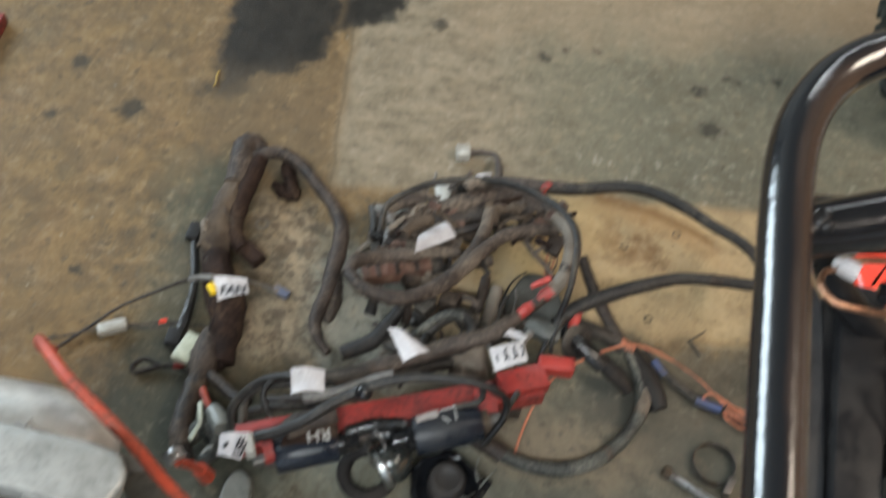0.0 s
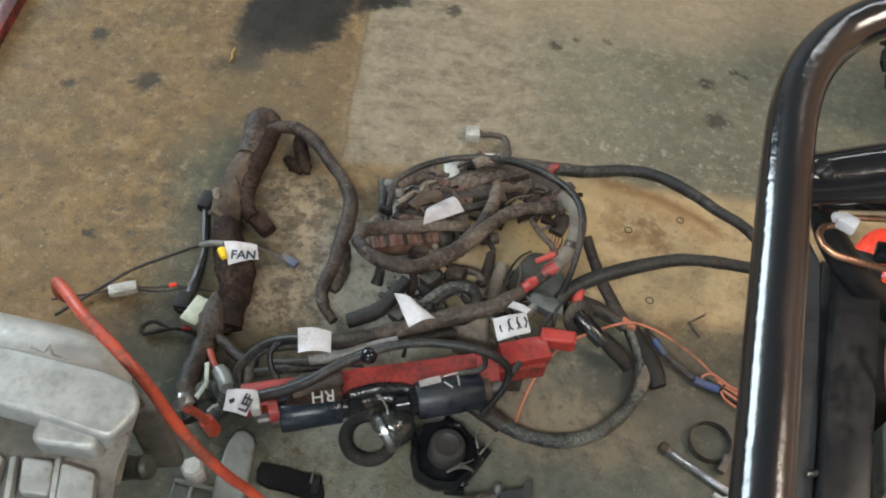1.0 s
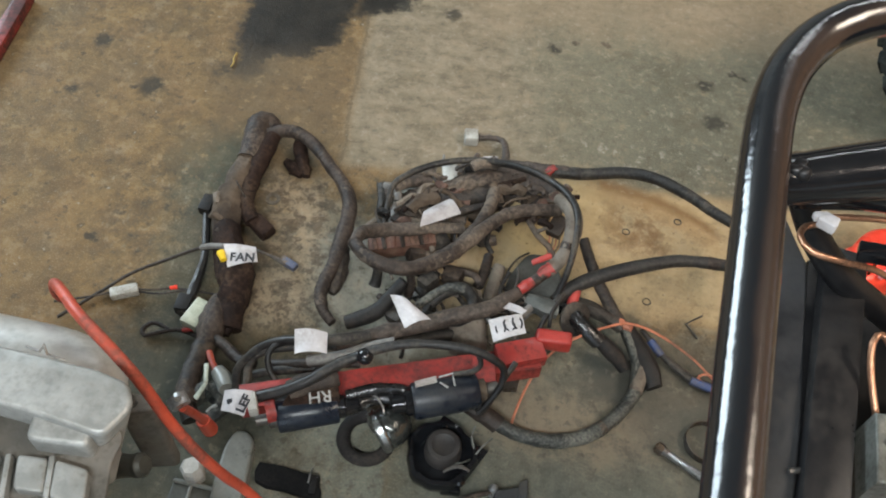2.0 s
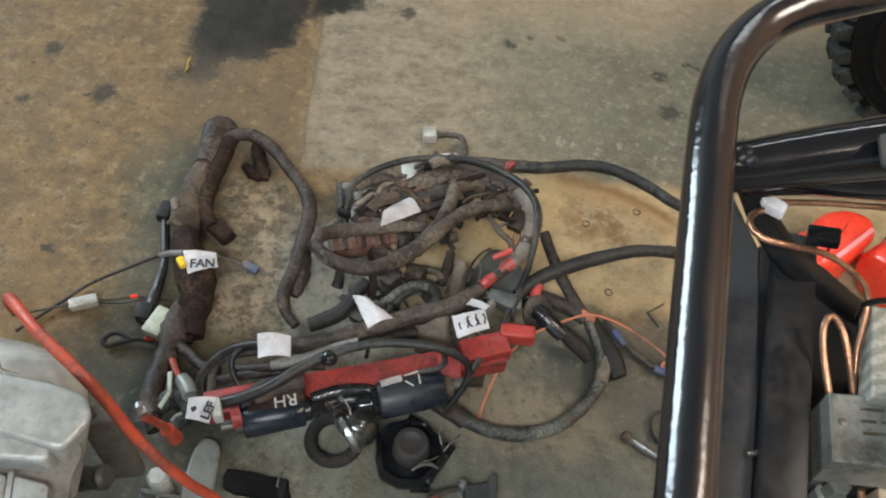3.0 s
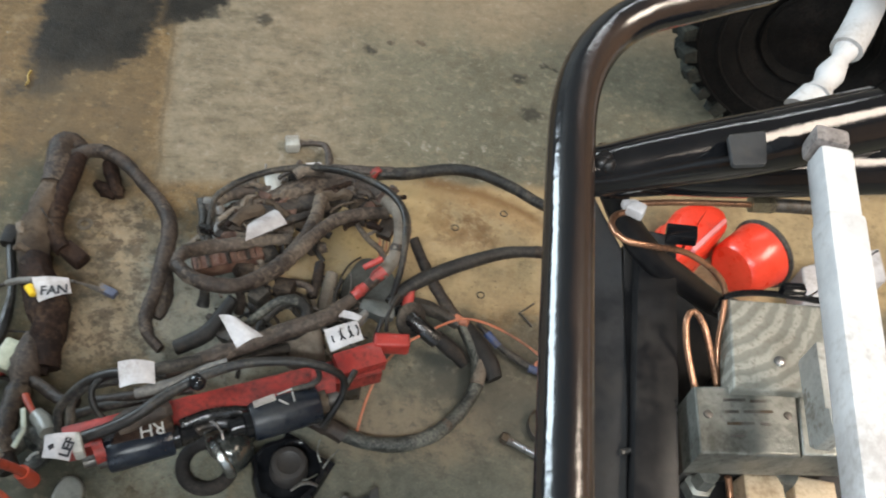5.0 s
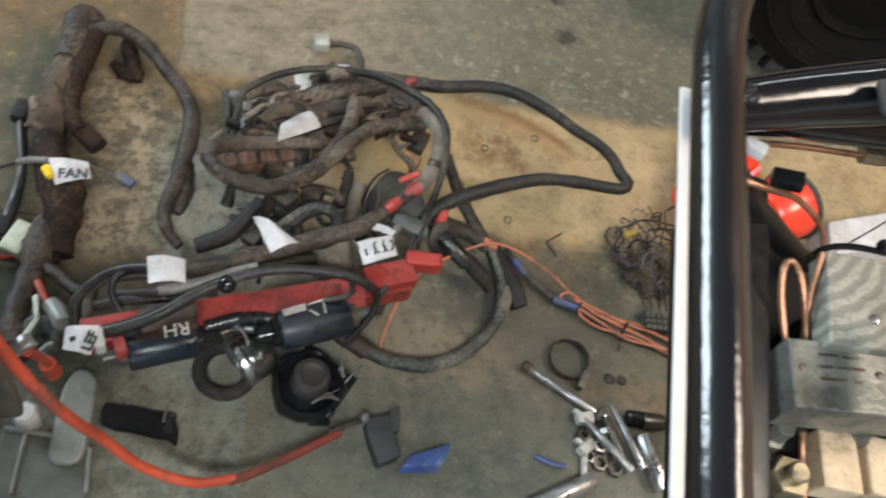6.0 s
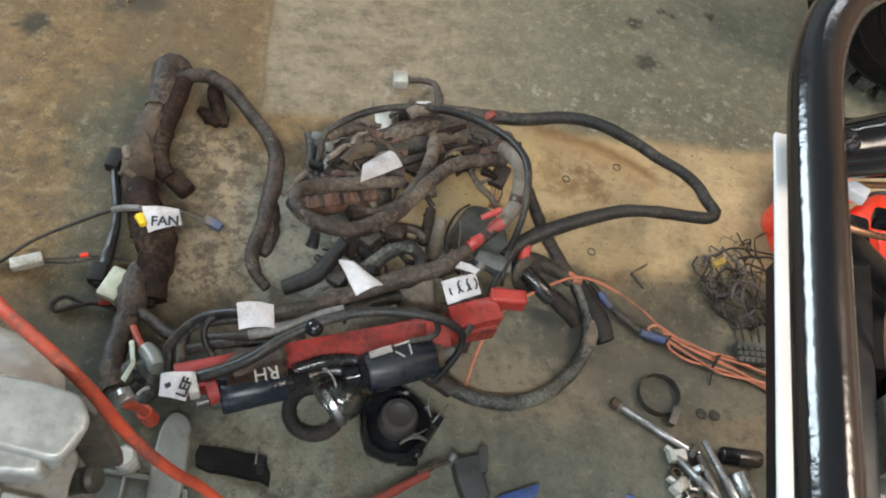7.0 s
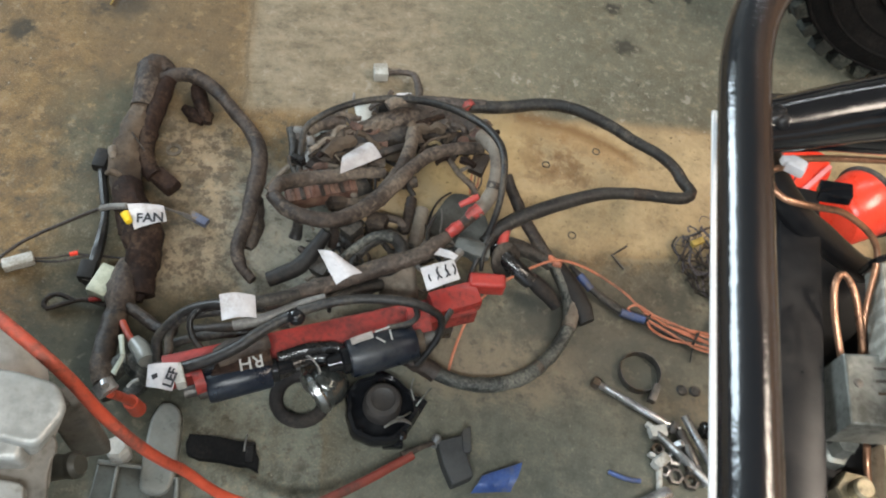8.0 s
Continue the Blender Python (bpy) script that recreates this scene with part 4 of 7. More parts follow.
for q in [(0.399, -0.440, 0.520), (0.464, -0.428, 0.520)]:
    bm = bmesh.new()
    lathe(bm, q, [(0.0035, -0.003), (0.0035, 0.0008), (0.002, 0.0012), (0.0, 0.0013)], n=12)
    part("screw", bm, dark_steel, block)
for q in [(0.424, -0.459, 0.440), (0.492, -0.447, 0.440)]:
    bm = bmesh.new()
    lathe(bm, (q[0], q[1], 0.423), [(0.013, 0), (0.013, 0.014), (0.009, 0.016), (0.009, 0.034)], n=6)
    part("nut", bm, milled, block)
for q in [(0.473, -0.461, 0.450), (0.517, -0.455, 0.450)]:
    chip = holder("wood_offcut", (q[0], q[1], 0.423), "small pale split wood offcut on the pan", "wood", "offcuts")
    bm = bmesh.new()
    box(bm, (q[0], q[1] - 0.012, 0.438), (0.036, 0.05, 0.03), 4, 0.003)
    for vtx in bm.verts:
        vtx.co += 0.003 * noise.noise_vector(vtx.co * 60)
    part("offcut", bm, pale_wood, chip, smooth=False)

# ---- copper lines ----
def copper_line(pts, r, label):
    ob = bmesh.new()
    tube(ob, pts, r, 10, step=0.005)
    return tagged(bm_obj("brake_line", ob, copper, at=pts[0]), label, "brake pipe", "brake pipes")


copper_line([(0.321, -0.299, 0.585), (0.343, -0.292, 0.585), (0.372, -0.283, 0.583), (0.422, -0.270, 0.580)], 0.0026, "bent copper brake pipe leading to a brass union")
copper_line([(0.317, -0.308, 0.585), (0.305, -0.312, 0.582), (0.296, -0.340, 0.600), (0.306, -0.351, 0.600), (0.330, -0.348, 0.595), (0.364, -0.331, 0.575), (0.397, -0.326, 0.552), (0.412, -0.331, 0.536), (0.414, -0.351, 0.522), (0.414, -0.371, 0.510), (0.420, -0.397, 0.490)], 0.0026, "thin copper brake pipe curving down to the pan")
copper_line([(0.416, -0.401, 0.500), (0.406, -0.381, 0.515), (0.397, -0.362, 0.525), (0.388, -0.352, 0.528), (0.382, -0.360, 0.526), (0.386, -0.381, 0.515), (0.398, -0.412, 0.500)], 0.0028, "hairpin loop of copper brake pipe on the pan")
stop = holder("hex_bolt", (0.438, -0.492, 0.423), "large dull brass hexagon bolt standing on the pan", "bolt")
bm = bmesh.new()
lathe(bm, (0.438, -0.492, 0.423), [(0.017, 0.0), (0.018, 0.002), (0.018, 0.017), (0.0165, 0.019), (0.0, 0.019)], n=6)
part("head", bm, brass, stop, smooth=False)
bm = bmesh.new()
lathe(bm, (0.438, -0.492, 0.442), [(0.009, 0.0), (0.009, 0.010), (0.007, 0.012), (0.0, 0.012)], n=16)
part("stem", bm, brass, stop)
copper_line([(0.443, -0.455, 0.450), (0.448, -0.466, 0.440), (0.454, -0.505, 0.430)], 0.003, "short copper pipe below the metal block")
union = holder("pipe_union", (0.437, -0.267, 0.580), "brass pipe union with hexagon nuts on a copper pipe", "pipe fitting")
bm = bmesh.new()
tube(bm, [(0.419, -0.270, 0.580), (0.439, -0.266, 0.580)], 0.0075, 6, curved=False)
part("hex_nut", bm, brass, union)
bm = bmesh.new()
tube(bm, [(0.439, -0.266, 0.580), (0.490, -0.257, 0.580)], 0.006, 10, curved=False)
part("sleeve", bm, dark_steel, union)
tag = holder("white_tape", (0.313, -0.306, 0.588), "white tape lump wrapped round a copper pipe", "tape")
bm = bmesh.new()
box(bm, (0.314, -0.322, 0.603), (0.014, 0.011, 0.010), -20, 0.002)
box(bm, (0.307, -0.319, 0.604), (0.008, 0.006, 0.007), 20, 0.0015)
for vtx in bm.verts:
    vtx.co += 0.0012 * noise.noise_vector(vtx.co * 120)
part("tape_wrap", bm, paper, tag)
clip = holder("black_clip", (0.371, -0.291, 0.550), "small black plastic clip on a pipe", "clip")
bm = bmesh.new()
bar(bm, (0.355, -0.298, 0.555), (0.380, -0.299, 0.560), 0.014, 0.012, 0.002)
part("clip_body", bm, gloss_black, clip)

# ---- red container on the floor ----
can = holder("red_container", (0.658, 0.174, 0.000), "red plastic container with a black rimmed mouth lying on concrete", "container")
bm = bmesh.new()
c0, c1 = Vector((0.643, 0.084, 0.052)), Vector((0.717, 0.149, 0.052))
lathe(bm, c0, [(0.0, 0.0), (0.040, 0.0), (0.046, 0.006), (0.054, 0.066), (0.054, 0.07), (0.050, 0.07), (0.044, 0.01), (0.0, 0.008)], c1 - c0, 36)
part("cup", bm, red_plastic, can)
bm = bmesh.new()
ring(bm, c0 + (c1 - c0).normalized() * 0.070, 0.053, 0.0055, c1 - c0, 40)
part("rim", bm, rubber, can)
bm = bmesh.new()
slab(bm, rounded([(0.522, 0.118), (0.550, 0.172), (0.591, 0.191), (0.627, 0.183), (0.634, 0.152), (0.586, 0.083), (0.542, 0.055)], 0.022), 0.085, 0.0, 0.016, 4)
part("body", bm, red_plastic, can)
bm = bmesh.new()
lathe(bm, (0.557, 0.117, 0.000), [(0.036, 0.0), (0.039, 0.004), (0.039, 0.052), (0.034, 0.062), (0.02, 0.066), (0, 0.066)], n=32)
part("round_end", bm, red_plastic, can)
# pink bar standing in for the highlight along the red body
bm = bmesh.new()
bar(bm, (0.621, 0.149, 0.089), (0.566, 0.076, 0.089), 0.008, 0.010, 0.003)
part("ridge", bm, pink_highlight, can)
foam = holder("white_foam_block", (0.854, 0.166, 0.000), "white foam packing block lying on the concrete", "foam block")
bm = bmesh.new()
slab(bm, rounded([(0.755, 0.114, 0.060), (0.894, 0.185, 0.060), (0.897, 0.121, 0.060), (0.756, 0.050, 0.060)], 0.006), 0.06, 0.0, 0.004)
part("foam", bm, paper, foam)
lead = holder("black_lead", (0.419, -0.331, 0.530), "thin black lead with a plug laid over a sawn block", "cable")
bm = bmesh.new()
tube(bm, [(0.419, -0.326, 0.500), (0.413, -0.336, 0.535), (0.436, -0.328, 0.537), (0.465, -0.324, 0.537), (0.513, -0.322, 0.537)], 0.0028, 8)
part("lead_wire", bm, gloss_black, lead)
bm = bmesh.new()
bar(bm, (0.459, -0.321, 0.540), (0.480, -0.317, 0.540), 0.010, 0.010, 0.003)
part("plug", bm, gloss_black, lead)

# ---- gearbox ----
gear = holder("gearbox", (-0.427, -0.474, 0.000), "cast aluminium gearbox casing standing on the floor, oily and dull", "gearbox")
GZ = 0.45
bm = bmesh.new()
cast_block(bm, [(-0.430, -0.578), (-0.283, -0.557), (-0.207, -0.551), (-0.176, -0.553), (-0.163, -0.571), (-0.172, -0.602), (-0.236, -0.602), (-0.313, -0.606), (-0.425, -0.622)], GZ + 0.003, GZ - 0.15, 0.007, 0.0045)
for vtx in bm.verts:
    vtx.co.z -= 2.0 * max(0.0, vtx.co.x + 0.20) ** 2
    vtx.co.x -= 0.6 * max(0.0, GZ - 0.065 - vtx.co.z)
part("flange", bm, cast_alu, gear, "dull machined aluminium flange")
bm = bmesh.new()
cast_block(bm, [(-0.422, -0.586), (-0.205, -0.571), (-0.168, -0.585), (-0.170, -0.606), (-0.156, -0.641), (-0.136, -0.690), (-0.113, -0.745), (-0.266, -0.794)], GZ - 0.030, 0.0, 0.012, 0.006)
for vtx in bm.verts:
    vtx.co.x -= 0.5 * max(0.0, GZ - 0.075 - vtx.co.z)
part("casing", bm, stained_alu, gear)
bm = bmesh.new()
cast_block(bm, [(-0.244, -0.582), (-0.218, -0.578), (-0.192, -0.578), (-0.182, -0.611), (-0.207, -0.616), (-0.232, -0.621)], GZ - 0.006, GZ - 0.09, 0.006, 0.005)
part("raised_pad", bm, cast_alu, gear)
bm = bmesh.new()
tube(bm, [(-0.205, -0.590, GZ - 0.006), (-0.196, -0.590, GZ - 0.006)], [0.005, 0.004], 10, 0.2)
part("casting_pip", bm, cast_alu, gear)
for corners in ([(-0.237, -0.630), (-0.214, -0.625), (-0.200, -0.651), (-0.226, -0.656)], [(-0.208, -0.624), (-0.177, -0.623), (-0.167, -0.649), (-0.194, -0.653)], [(-0.224, -0.668), (-0.201, -0.663), (-0.184, -0.698), (-0.208, -0.704)], [(-0.191, -0.661), (-0.166, -0.656), (-0.150, -0.690), (-0.172, -0.696)], [(-0.282, -0.640), (-0.252, -0.634), (-0.243, -0.660), (-0.270, -0.667)], [(-0.268, -0.680), (-0.236, -0.672), (-0.222, -0.708), (-0.252, -0.715)]):
    bm = bmesh.new()
    cast_block(bm, corners, GZ - 0.020, GZ - 0.07, 0.004, 0.004)
    for vtx in bm.verts:
        vtx.co += 0.0012 * noise.noise_vector(vtx.co * 60)
    part("cover_panel", bm, cast_alu, gear)
for rib in ([(-0.211, -0.622), (-0.197, -0.655)], [(-0.197, -0.658), (-0.176, -0.700)], [(-0.244, -0.632), (-0.226, -0.672)]):
    bm = bmesh.new()
    bar(bm, (*rib[0], GZ - 0.035), (*rib[1], GZ - 0.035), 0.005, 0.03, 0.002)
    part("rib", bm, cast_alu, gear)
bm = bmesh.new()
a, b = Vector((-0.455, -0.546, 0.330)), Vector((-0.232, -0.520, 0.330))
lathe(bm, a, [(0.0, 0), (0.048, 0.0), (0.050, 0.01), (0.050, (b - a).length * 0.62), (0.0487, (b - a).length * 0.72), (0.0448, (b - a).length * 0.82), (0.038, (b - a).length * 0.90), (0.028, (b - a).length * 0.96), (0.014, (b - a).length * 0.99), (0, (b - a).length)], b - a, 40)
part("bell_housing", bm, bell_highlight_alu, gear)
# dark stub standing in for the black of a hole in the flange
bm = bmesh.new()
tube(bm, [(-0.178, -0.560, 0.437), (-0.1695, -0.565, 0.437)], 0.0045, 12, curved=False)
part("dowel", bm, rubber, gear)
bm = bmesh.new()
tube(bm, [(-0.178, -0.580, 0.335), (-0.188, -0.583, 0.332), (-0.225, -0.592, 0.325)], [0.009, 0.011, 0.017], 16)
lathe(bm, (-0.178, -0.580, 0.335), [(0.0115, -0.006), (0.0115, 0.0), (0.008, 0.004), (0, 0.004)], Vector((1, 0.2, 0.6)), 16)
part("lug", bm, cast_alu_dark, gear)
bm = bmesh.new()
tube(bm, [(-0.170, -0.645, 0.380), (-0.152, -0.638, 0.392)], [0.010, 0.008], 14, curved=False)
part("brass_plug", bm, copper, gear, "brass plug")
bm = bmesh.new()
tube(bm, [(-0.257, -0.560, 0.475), (-0.243, -0.562, 0.478), (-0.239, -0.558, 0.485), (-0.236, -0.562, 0.478), (-0.225, -0.559, 0.470)], 0.0012, 6)
part("loose_wire", bm, grey_wire, gear)
bm = bmesh.new()
cast_block(bm, [(-0.240, -0.522), (-0.203, -0.514), (-0.195, -0.530), (-0.226, -0.542)], 0.335, 0.20, 0.006, 0.004)
for vtx in bm.verts:
    vtx.co += 0.002 * noise.noise_vector(vtx.co * 50)
part("mounting_ear", bm, stained_alu, gear, "brown stained cast mounting ear")

# ---- orange hose ----
hose = holder("air_hose", (-0.036, -0.510, 0.050), "orange red rubber hose looping from the gearbox down to the floor", "hose")
bm = bmesh.new()
tube(bm, [(-0.386, -0.412, 0.250), (-0.357, -0.439, 0.320), (-0.338, -0.450, 0.365), (-0.311, -0.467, 0.390), (-0.273, -0.491, 0.405), (-0.227, -0.513, 0.405), (-0.197, -0.525, 0.380), (-0.177, -0.533, 0.335), (-0.158, -0.535, 0.280), (-0.139, -0.531, 0.220)] + [(-0.127, -0.523, 0.170), (-0.091, -0.524, 0.110), (-0.040, -0.517, 0.070), (0.000, -0.497, 0.053)], 0.0056, 16, step=0.006)
part("hose_tube", bm, hose_red, hose)
bm = bmesh.new()
tube(bm, [(-0.006, -0.501, 0.0545), (0.009, -0.492, 0.050), (0.057, -0.449, 0.036), (0.079, -0.428, 0.032), (0.102, -0.407, 0.030)], [0.0057, 0.0058, 0.0056, 0.0052], 16, step=0.006)
part("hose_end", bm, hose_dull, hose, "darker red hose end")
bm = bmesh.new()
tube(bm, [(0.089, -0.411, 0.030), (0.105, -0.398, 0.028), (0.125, -0.382, 0.022)], [0.005, 0.0035, 0.003], 10)
part("hose_tail", bm, dark_loom, hose)
bm = bmesh.new()
tube(bm, [(-0.206, -0.487, 0.275), (-0.197, -0.494, 0.272)], 0.0105, 14, curved=False)
tube(bm, [(-0.200, -0.490, 0.290), (-0.196, -0.495, 0.292)], 0.004, 8, curved=False)
part("hose_clip", bm, plated, hose, "plated hose clip")
bm = bmesh.new()
tube(bm, [(-0.198, -0.492, 0.265), (-0.198, -0.479, 0.220), (-0.200, -0.469, 0.180)], 0.0048, 12)
tube(bm, [(-0.201, -0.470, 0.185), (-0.201, -0.465, 0.150)], [0.0078, 0.0092], 14, curved=False)
part("branch", bm, hose_red, hose, "short red branch with a thicker end")
corner_bar = holder("red_steel_bar", (-0.926, 0.163, 0.000), "worn orange red steel bar lying on the concrete", "bar")
bm = bmesh.new()
bar(bm, (-0.897, 0.003, 0.012), (-0.948, 0.245, 0.012), 0.028, 0.022, 0.004)
part("bar_body", bm, red_paint, corner_bar)

# ---- wiring harness ----
loom = holder("wiring_harness", (-0.096, -0.085, 0.000), "dirty taped vehicle wiring harness heaped on the concrete floor", "wiring harness")


wraps = random.Random(21)


def cable(pts, r, material, lumps=0.06, name="cable", sides=10, label=""):
    b = bmesh.new()
    tube(b, pts, r, sides, lumps)
    ob = part(name, b, material, loom, label)
    if name in ("trunk", "loop_cable", "loom_arch"):
        way = smooth_path(pts)
        n, radii = len(way), r if isinstance(r, list) else [r, r]
        at = wraps.uniform(3, 12)
        while at < n - 5:
            i, long = int(at), wraps.randint(2, 5)
            f = i / (n - 1) * (len(radii) - 1)
            j = min(int(f), len(radii) - 2)
            rr = (radii[j] + (radii[j + 1] - radii[j]) * (f - j)) * wraps.uniform(1.005, 1.045)
            b = bmesh.new()
            tube(b, way[i:i + long], [rr, rr * wraps.uniform(0.97, 1.03)], sides, 0.14, 0.004)
            part("tape_wrap", b, wraps.choice((material, material, material, umber_loom)), loom)
            at += wraps.uniform(9, 26)
    return ob


# left trunk and its arch
cable([(-0.376, 0.086, 0.026), (-0.394, 0.094, 0.032), (-0.405, 0.080, 0.036), (-0.396, 0.046, 0.034), (-0.391, 0.010, 0.030)], [0.012, 0.018, 0.0205, 0.0205, 0.0185], umber_loom, 0.12, "trunk", 16, "thick brown taped loom trunk")
cable([(-0.393, 0.026, 0.026), (-0.390, -0.012, 0.026), (-0.386, -0.062, 0.024), (-0.378, -0.097, 0.024), (-0.364, -0.133, 0.026), (-0.350, -0.160, 0.026)], [0.015, 0.0195, 0.0225, 0.0225, 0.0205, 0.016], clay_loom, 0.2, "loom_sleeve", 16, "clay covered swollen loom sleeve")
# dark strip puts the trunk's right-hand shade into a part
cable([(-0.372, 0.084, 0.034), (-0.373, 0.050, 0.034), (-0.371, 0.002, 0.032), (-0.365, -0.048, 0.030), (-0.353, -0.080, 0.028), (-0.336, -0.095, 0.024)], [0.012, 0.0135, 0.013, 0.0125, 0.013, 0.012], umber_cloth, 0.16, "loom_strip", 14, "dark umber strip for the shaded side of the trunk")
cable([(-0.366, -0.120, 0.030), (-0.343, -0.160, 0.034), (-0.322, -0.186, 0.034), (-0.310, -0.207, 0.032), (-0.302, -0.231, 0.028), (-0.296, -0.258, 0.022), (-0.290, -0.285, 0.016)], [0.018, 0.024, 0.027, 0.027, 0.023, 0.015, 0.005], umber_cloth, 0.24, "trunk", 16)
cable([(-0.324, -0.235, 0.022), (-0.318, -0.256, 0.025), (-0.311, -0.284, 0.026), (-0.306, -0.312, 0.026)], [0.012, 0.017, 0.018, 0.015], umber_loom, 0.2, "loom_sleeve", 14)
cable([(-0.309, -0.296, 0.024), (-0.307, -0.320, 0.026), (-0.304, -0.350, 0.028), (-0.297, -0.382, 0.030), (-0.285, -0.404, 0.030), (-0.272, -0.420, 0.028)], [0.014, 0.0155, 0.0145, 0.014, 0.013, 0.011], dark_loom, 0.16, "trunk", 16)
cable([(-0.383, 0.066, 0.036), (-0.367, 0.076, 0.038), (-0.347, 0.084, 0.038), (-0.321, 0.078, 0.038), (-0.297, 0.065, 0.038), (-0.265, 0.039, 0.037), (-0.234, 0.014, 0.036), (-0.209, -0.017, 0.035), (-0.199, -0.051, 0.033), (-0.195, -0.089, 0.030), (-0.191, -0.126, 0.027), (-0.193, -0.160, 0.024), (-0.190, -0.183, 0.022), (-0.176, -0.204, 0.020), (-0.158, -0.217, 0.018)], [0.010, 0.0102, 0.0102, 0.0098, 0.0094, 0.0100, 0.0105, 0.0112, 0.0118, 0.0122, 0.0116, 0.0104, 0.0098, 0.0088, 0.007], umber_loom, 0.13, "loom_arch", 14)
cable([(-0.200, -0.080, 0.022), (-0.186, -0.112, 0.020), (-0.178, -0.142, 0.016), (-0.180, -0.168, 0.012)], [0.010, 0.013, 0.012, 0.007], dark_loom, 0.2, "loom_branch")
cable([(-0.334, 0.084, 0.026), (-0.328, 0.066, 0.016), (-0.318, 0.050, 0.012), (-0.307, 0.035, 0.010), (-0.301, 0.026, 0.008)], [0.010, 0.0115, 0.0095, 0.010, 0.006], umber_cloth, 0.35, "hanging_end", 12)
cable([(-0.345, 0.046, 0.006), (-0.327, 0.036, 0.008), (-0.309, 0.026, 0.007)], [0.006, 0.009, 0.006], umber_cloth, 0.5, "hanging_end", 10)
cable([(-0.384, -0.046, 0.046), (-0.366, -0.062, 0.044), (-0.352, -0.073, 0.038)], 0.0012, dark_loom, 0.1, "lead", 6)
for k, (x0, y0, x1, y1) in enumerate(((-0.404, -0.070, -0.392, -0.094), (-0.398, -0.112, -0.372, -0.120), (-0.376, -0.136, -0.352, -0.142))):
    cable([(x0, y0, 0.030), ((x0 + x1) / 2, (y0 + y1) / 2, 0.046), (x1, y1, 0.044)], [0.003, 0.006, 0.004], (tan_loom, clay_loom, brown_loom)[k], 0.5, "loose_tape", 8)
b = bmesh.new()
box(b, (-0.321, -0.097, 0.020), (0.040, 0.024, 0.022), -28, 0.006)
for vtx in b.verts:
    vtx.co += 0.003 * noise.noise_vector(vtx.co * 70)
part("connector", b, umber_cloth, loom, "dark brown square connector")
# thin leads on the left
cable([(-0.530, -0.332, 0.006), (-0.494, -0.272, 0.006), (-0.468, -0.231, 0.008), (-0.429, -0.196, 0.014), (-0.384, -0.174, 0.035), (-0.346, -0.175, 0.062)], 0.0024, dark_loom, 0.1, "lead", 8)
cable([(-0.381, -0.172, 0.036), (-0.358, -0.175, 0.055), (-0.338, -0.176, 0.065)], 0.0044, grey_wire, 0.1, "lead", 8)
cable([(-0.290, -0.166, 0.065), (-0.278, -0.151, 0.035), (-0.267, -0.143, 0.015), (-0.248, -0.144, 0.012)], [0.002, 0.002, 0.004, 0.003], grey_wire, 0.1, "lead", 8)
b = bmesh.new()
bar(b, (-0.271, -0.138, 0.014), (-0.245, -0.145, 0.013), 0.012, 0.01, 0.002)
part("connector", b, dull_blue, loom, "small blue grey plug")
cable([(-0.417, -0.083, 0.012), (-0.410, -0.106, 0.012), (-0.393, -0.141, 0.013), (-0.380, -0.174, 0.012), (-0.372, -0.212, 0.011), (-0.367, -0.250, 0.010), (-0.366, -0.272, 0.010)], [0.007, 0.006, 0.0065, 0.006, 0.007, 0.008, 0.008], black_cable, 0.14, "strap", 8)
b = bmesh.new()
box(b, (-0.419, -0.083, 0.014), (0.02, 0.032, 0.018), 4, 0.004)
part("connector", b, soot_black, loom, "small black plug")
for pts in ([(-0.548, -0.311, 0.006), (-0.508, -0.288, 0.006), (-0.479, -0.271, 0.008)], [(-0.445, -0.254, 0.009), (-0.423, -0.246, 0.008), (-0.398, -0.234, 0.008), (-0.363, -0.228, 0.008), (-0.329, -0.225, 0.010), (-0.304, -0.230, 0.014)], [(-0.446, -0.258, 0.009), (-0.414, -0.250, 0.008), (-0.377, -0.231, 0.008), (-0.337, -0.225, 0.010)]):
    cable(pts, 0.0017, dark_loom, 0.1, "lead", 6)
b = bmesh.new()
bar(b, (-0.478, -0.275, 0.009), (-0.445, -0.253, 0.009), 0.016, 0.014, 0.003)
part("connector", b, white_plastic, loom, "small white plug")
b = bmesh.new()
tube(b, [(-0.403, -0.237, 0.010), (-0.394, -0.232, 0.010)], 0.003, 8, curved=False)
part("splice", b, red_plastic, loom)
b = bmesh.new()
bar(b, (-0.335, -0.249, 0.022), (-0.342, -0.293, 0.022), 0.030, 0.02, 0.004)
part("connector", b, pale_green, loom, "pale green grey block connector")
b = bmesh.new()
box(b, (-0.370, -0.256, 0.012), (0.022, 0.028, 0.020), 8, 0.004)
part("connector", b, soot_black, loom)
cable([(-0.329, -0.298, 0.014), (-0.360, -0.296, 0.010), (-0.384, -0.308, 0.008), (-0.400, -0.318, 0.007), (-0.407, -0.311, 0.008), (-0.402, -0.301, 0.010), (-0.392, -0.296, 0.010), (-0.371, -0.300, 0.010)], 0.0035, dark_loom, 0.1, "lead", 8)
cable([(-0.351, -0.297, 0.016), (-0.335, -0.291, 0.018)], 0.0035, red_paint, 0.1, "lead", 8)
# foot of the trunk
cable([(-0.293, -0.324, 0.035), (-0.279, -0.340, 0.040), (-0.267, -0.351, 0.042)], 0.0045, hose_red, 0.1, "lead", 8)
cable([(-0.267, -0.349, 0.042), (-0.253, -0.359, 0.045), (-0.240, -0.373, 0.050)], [0.010, 0.012, 0.011], smoke_plastic, 0.1, "sleeve", 10)
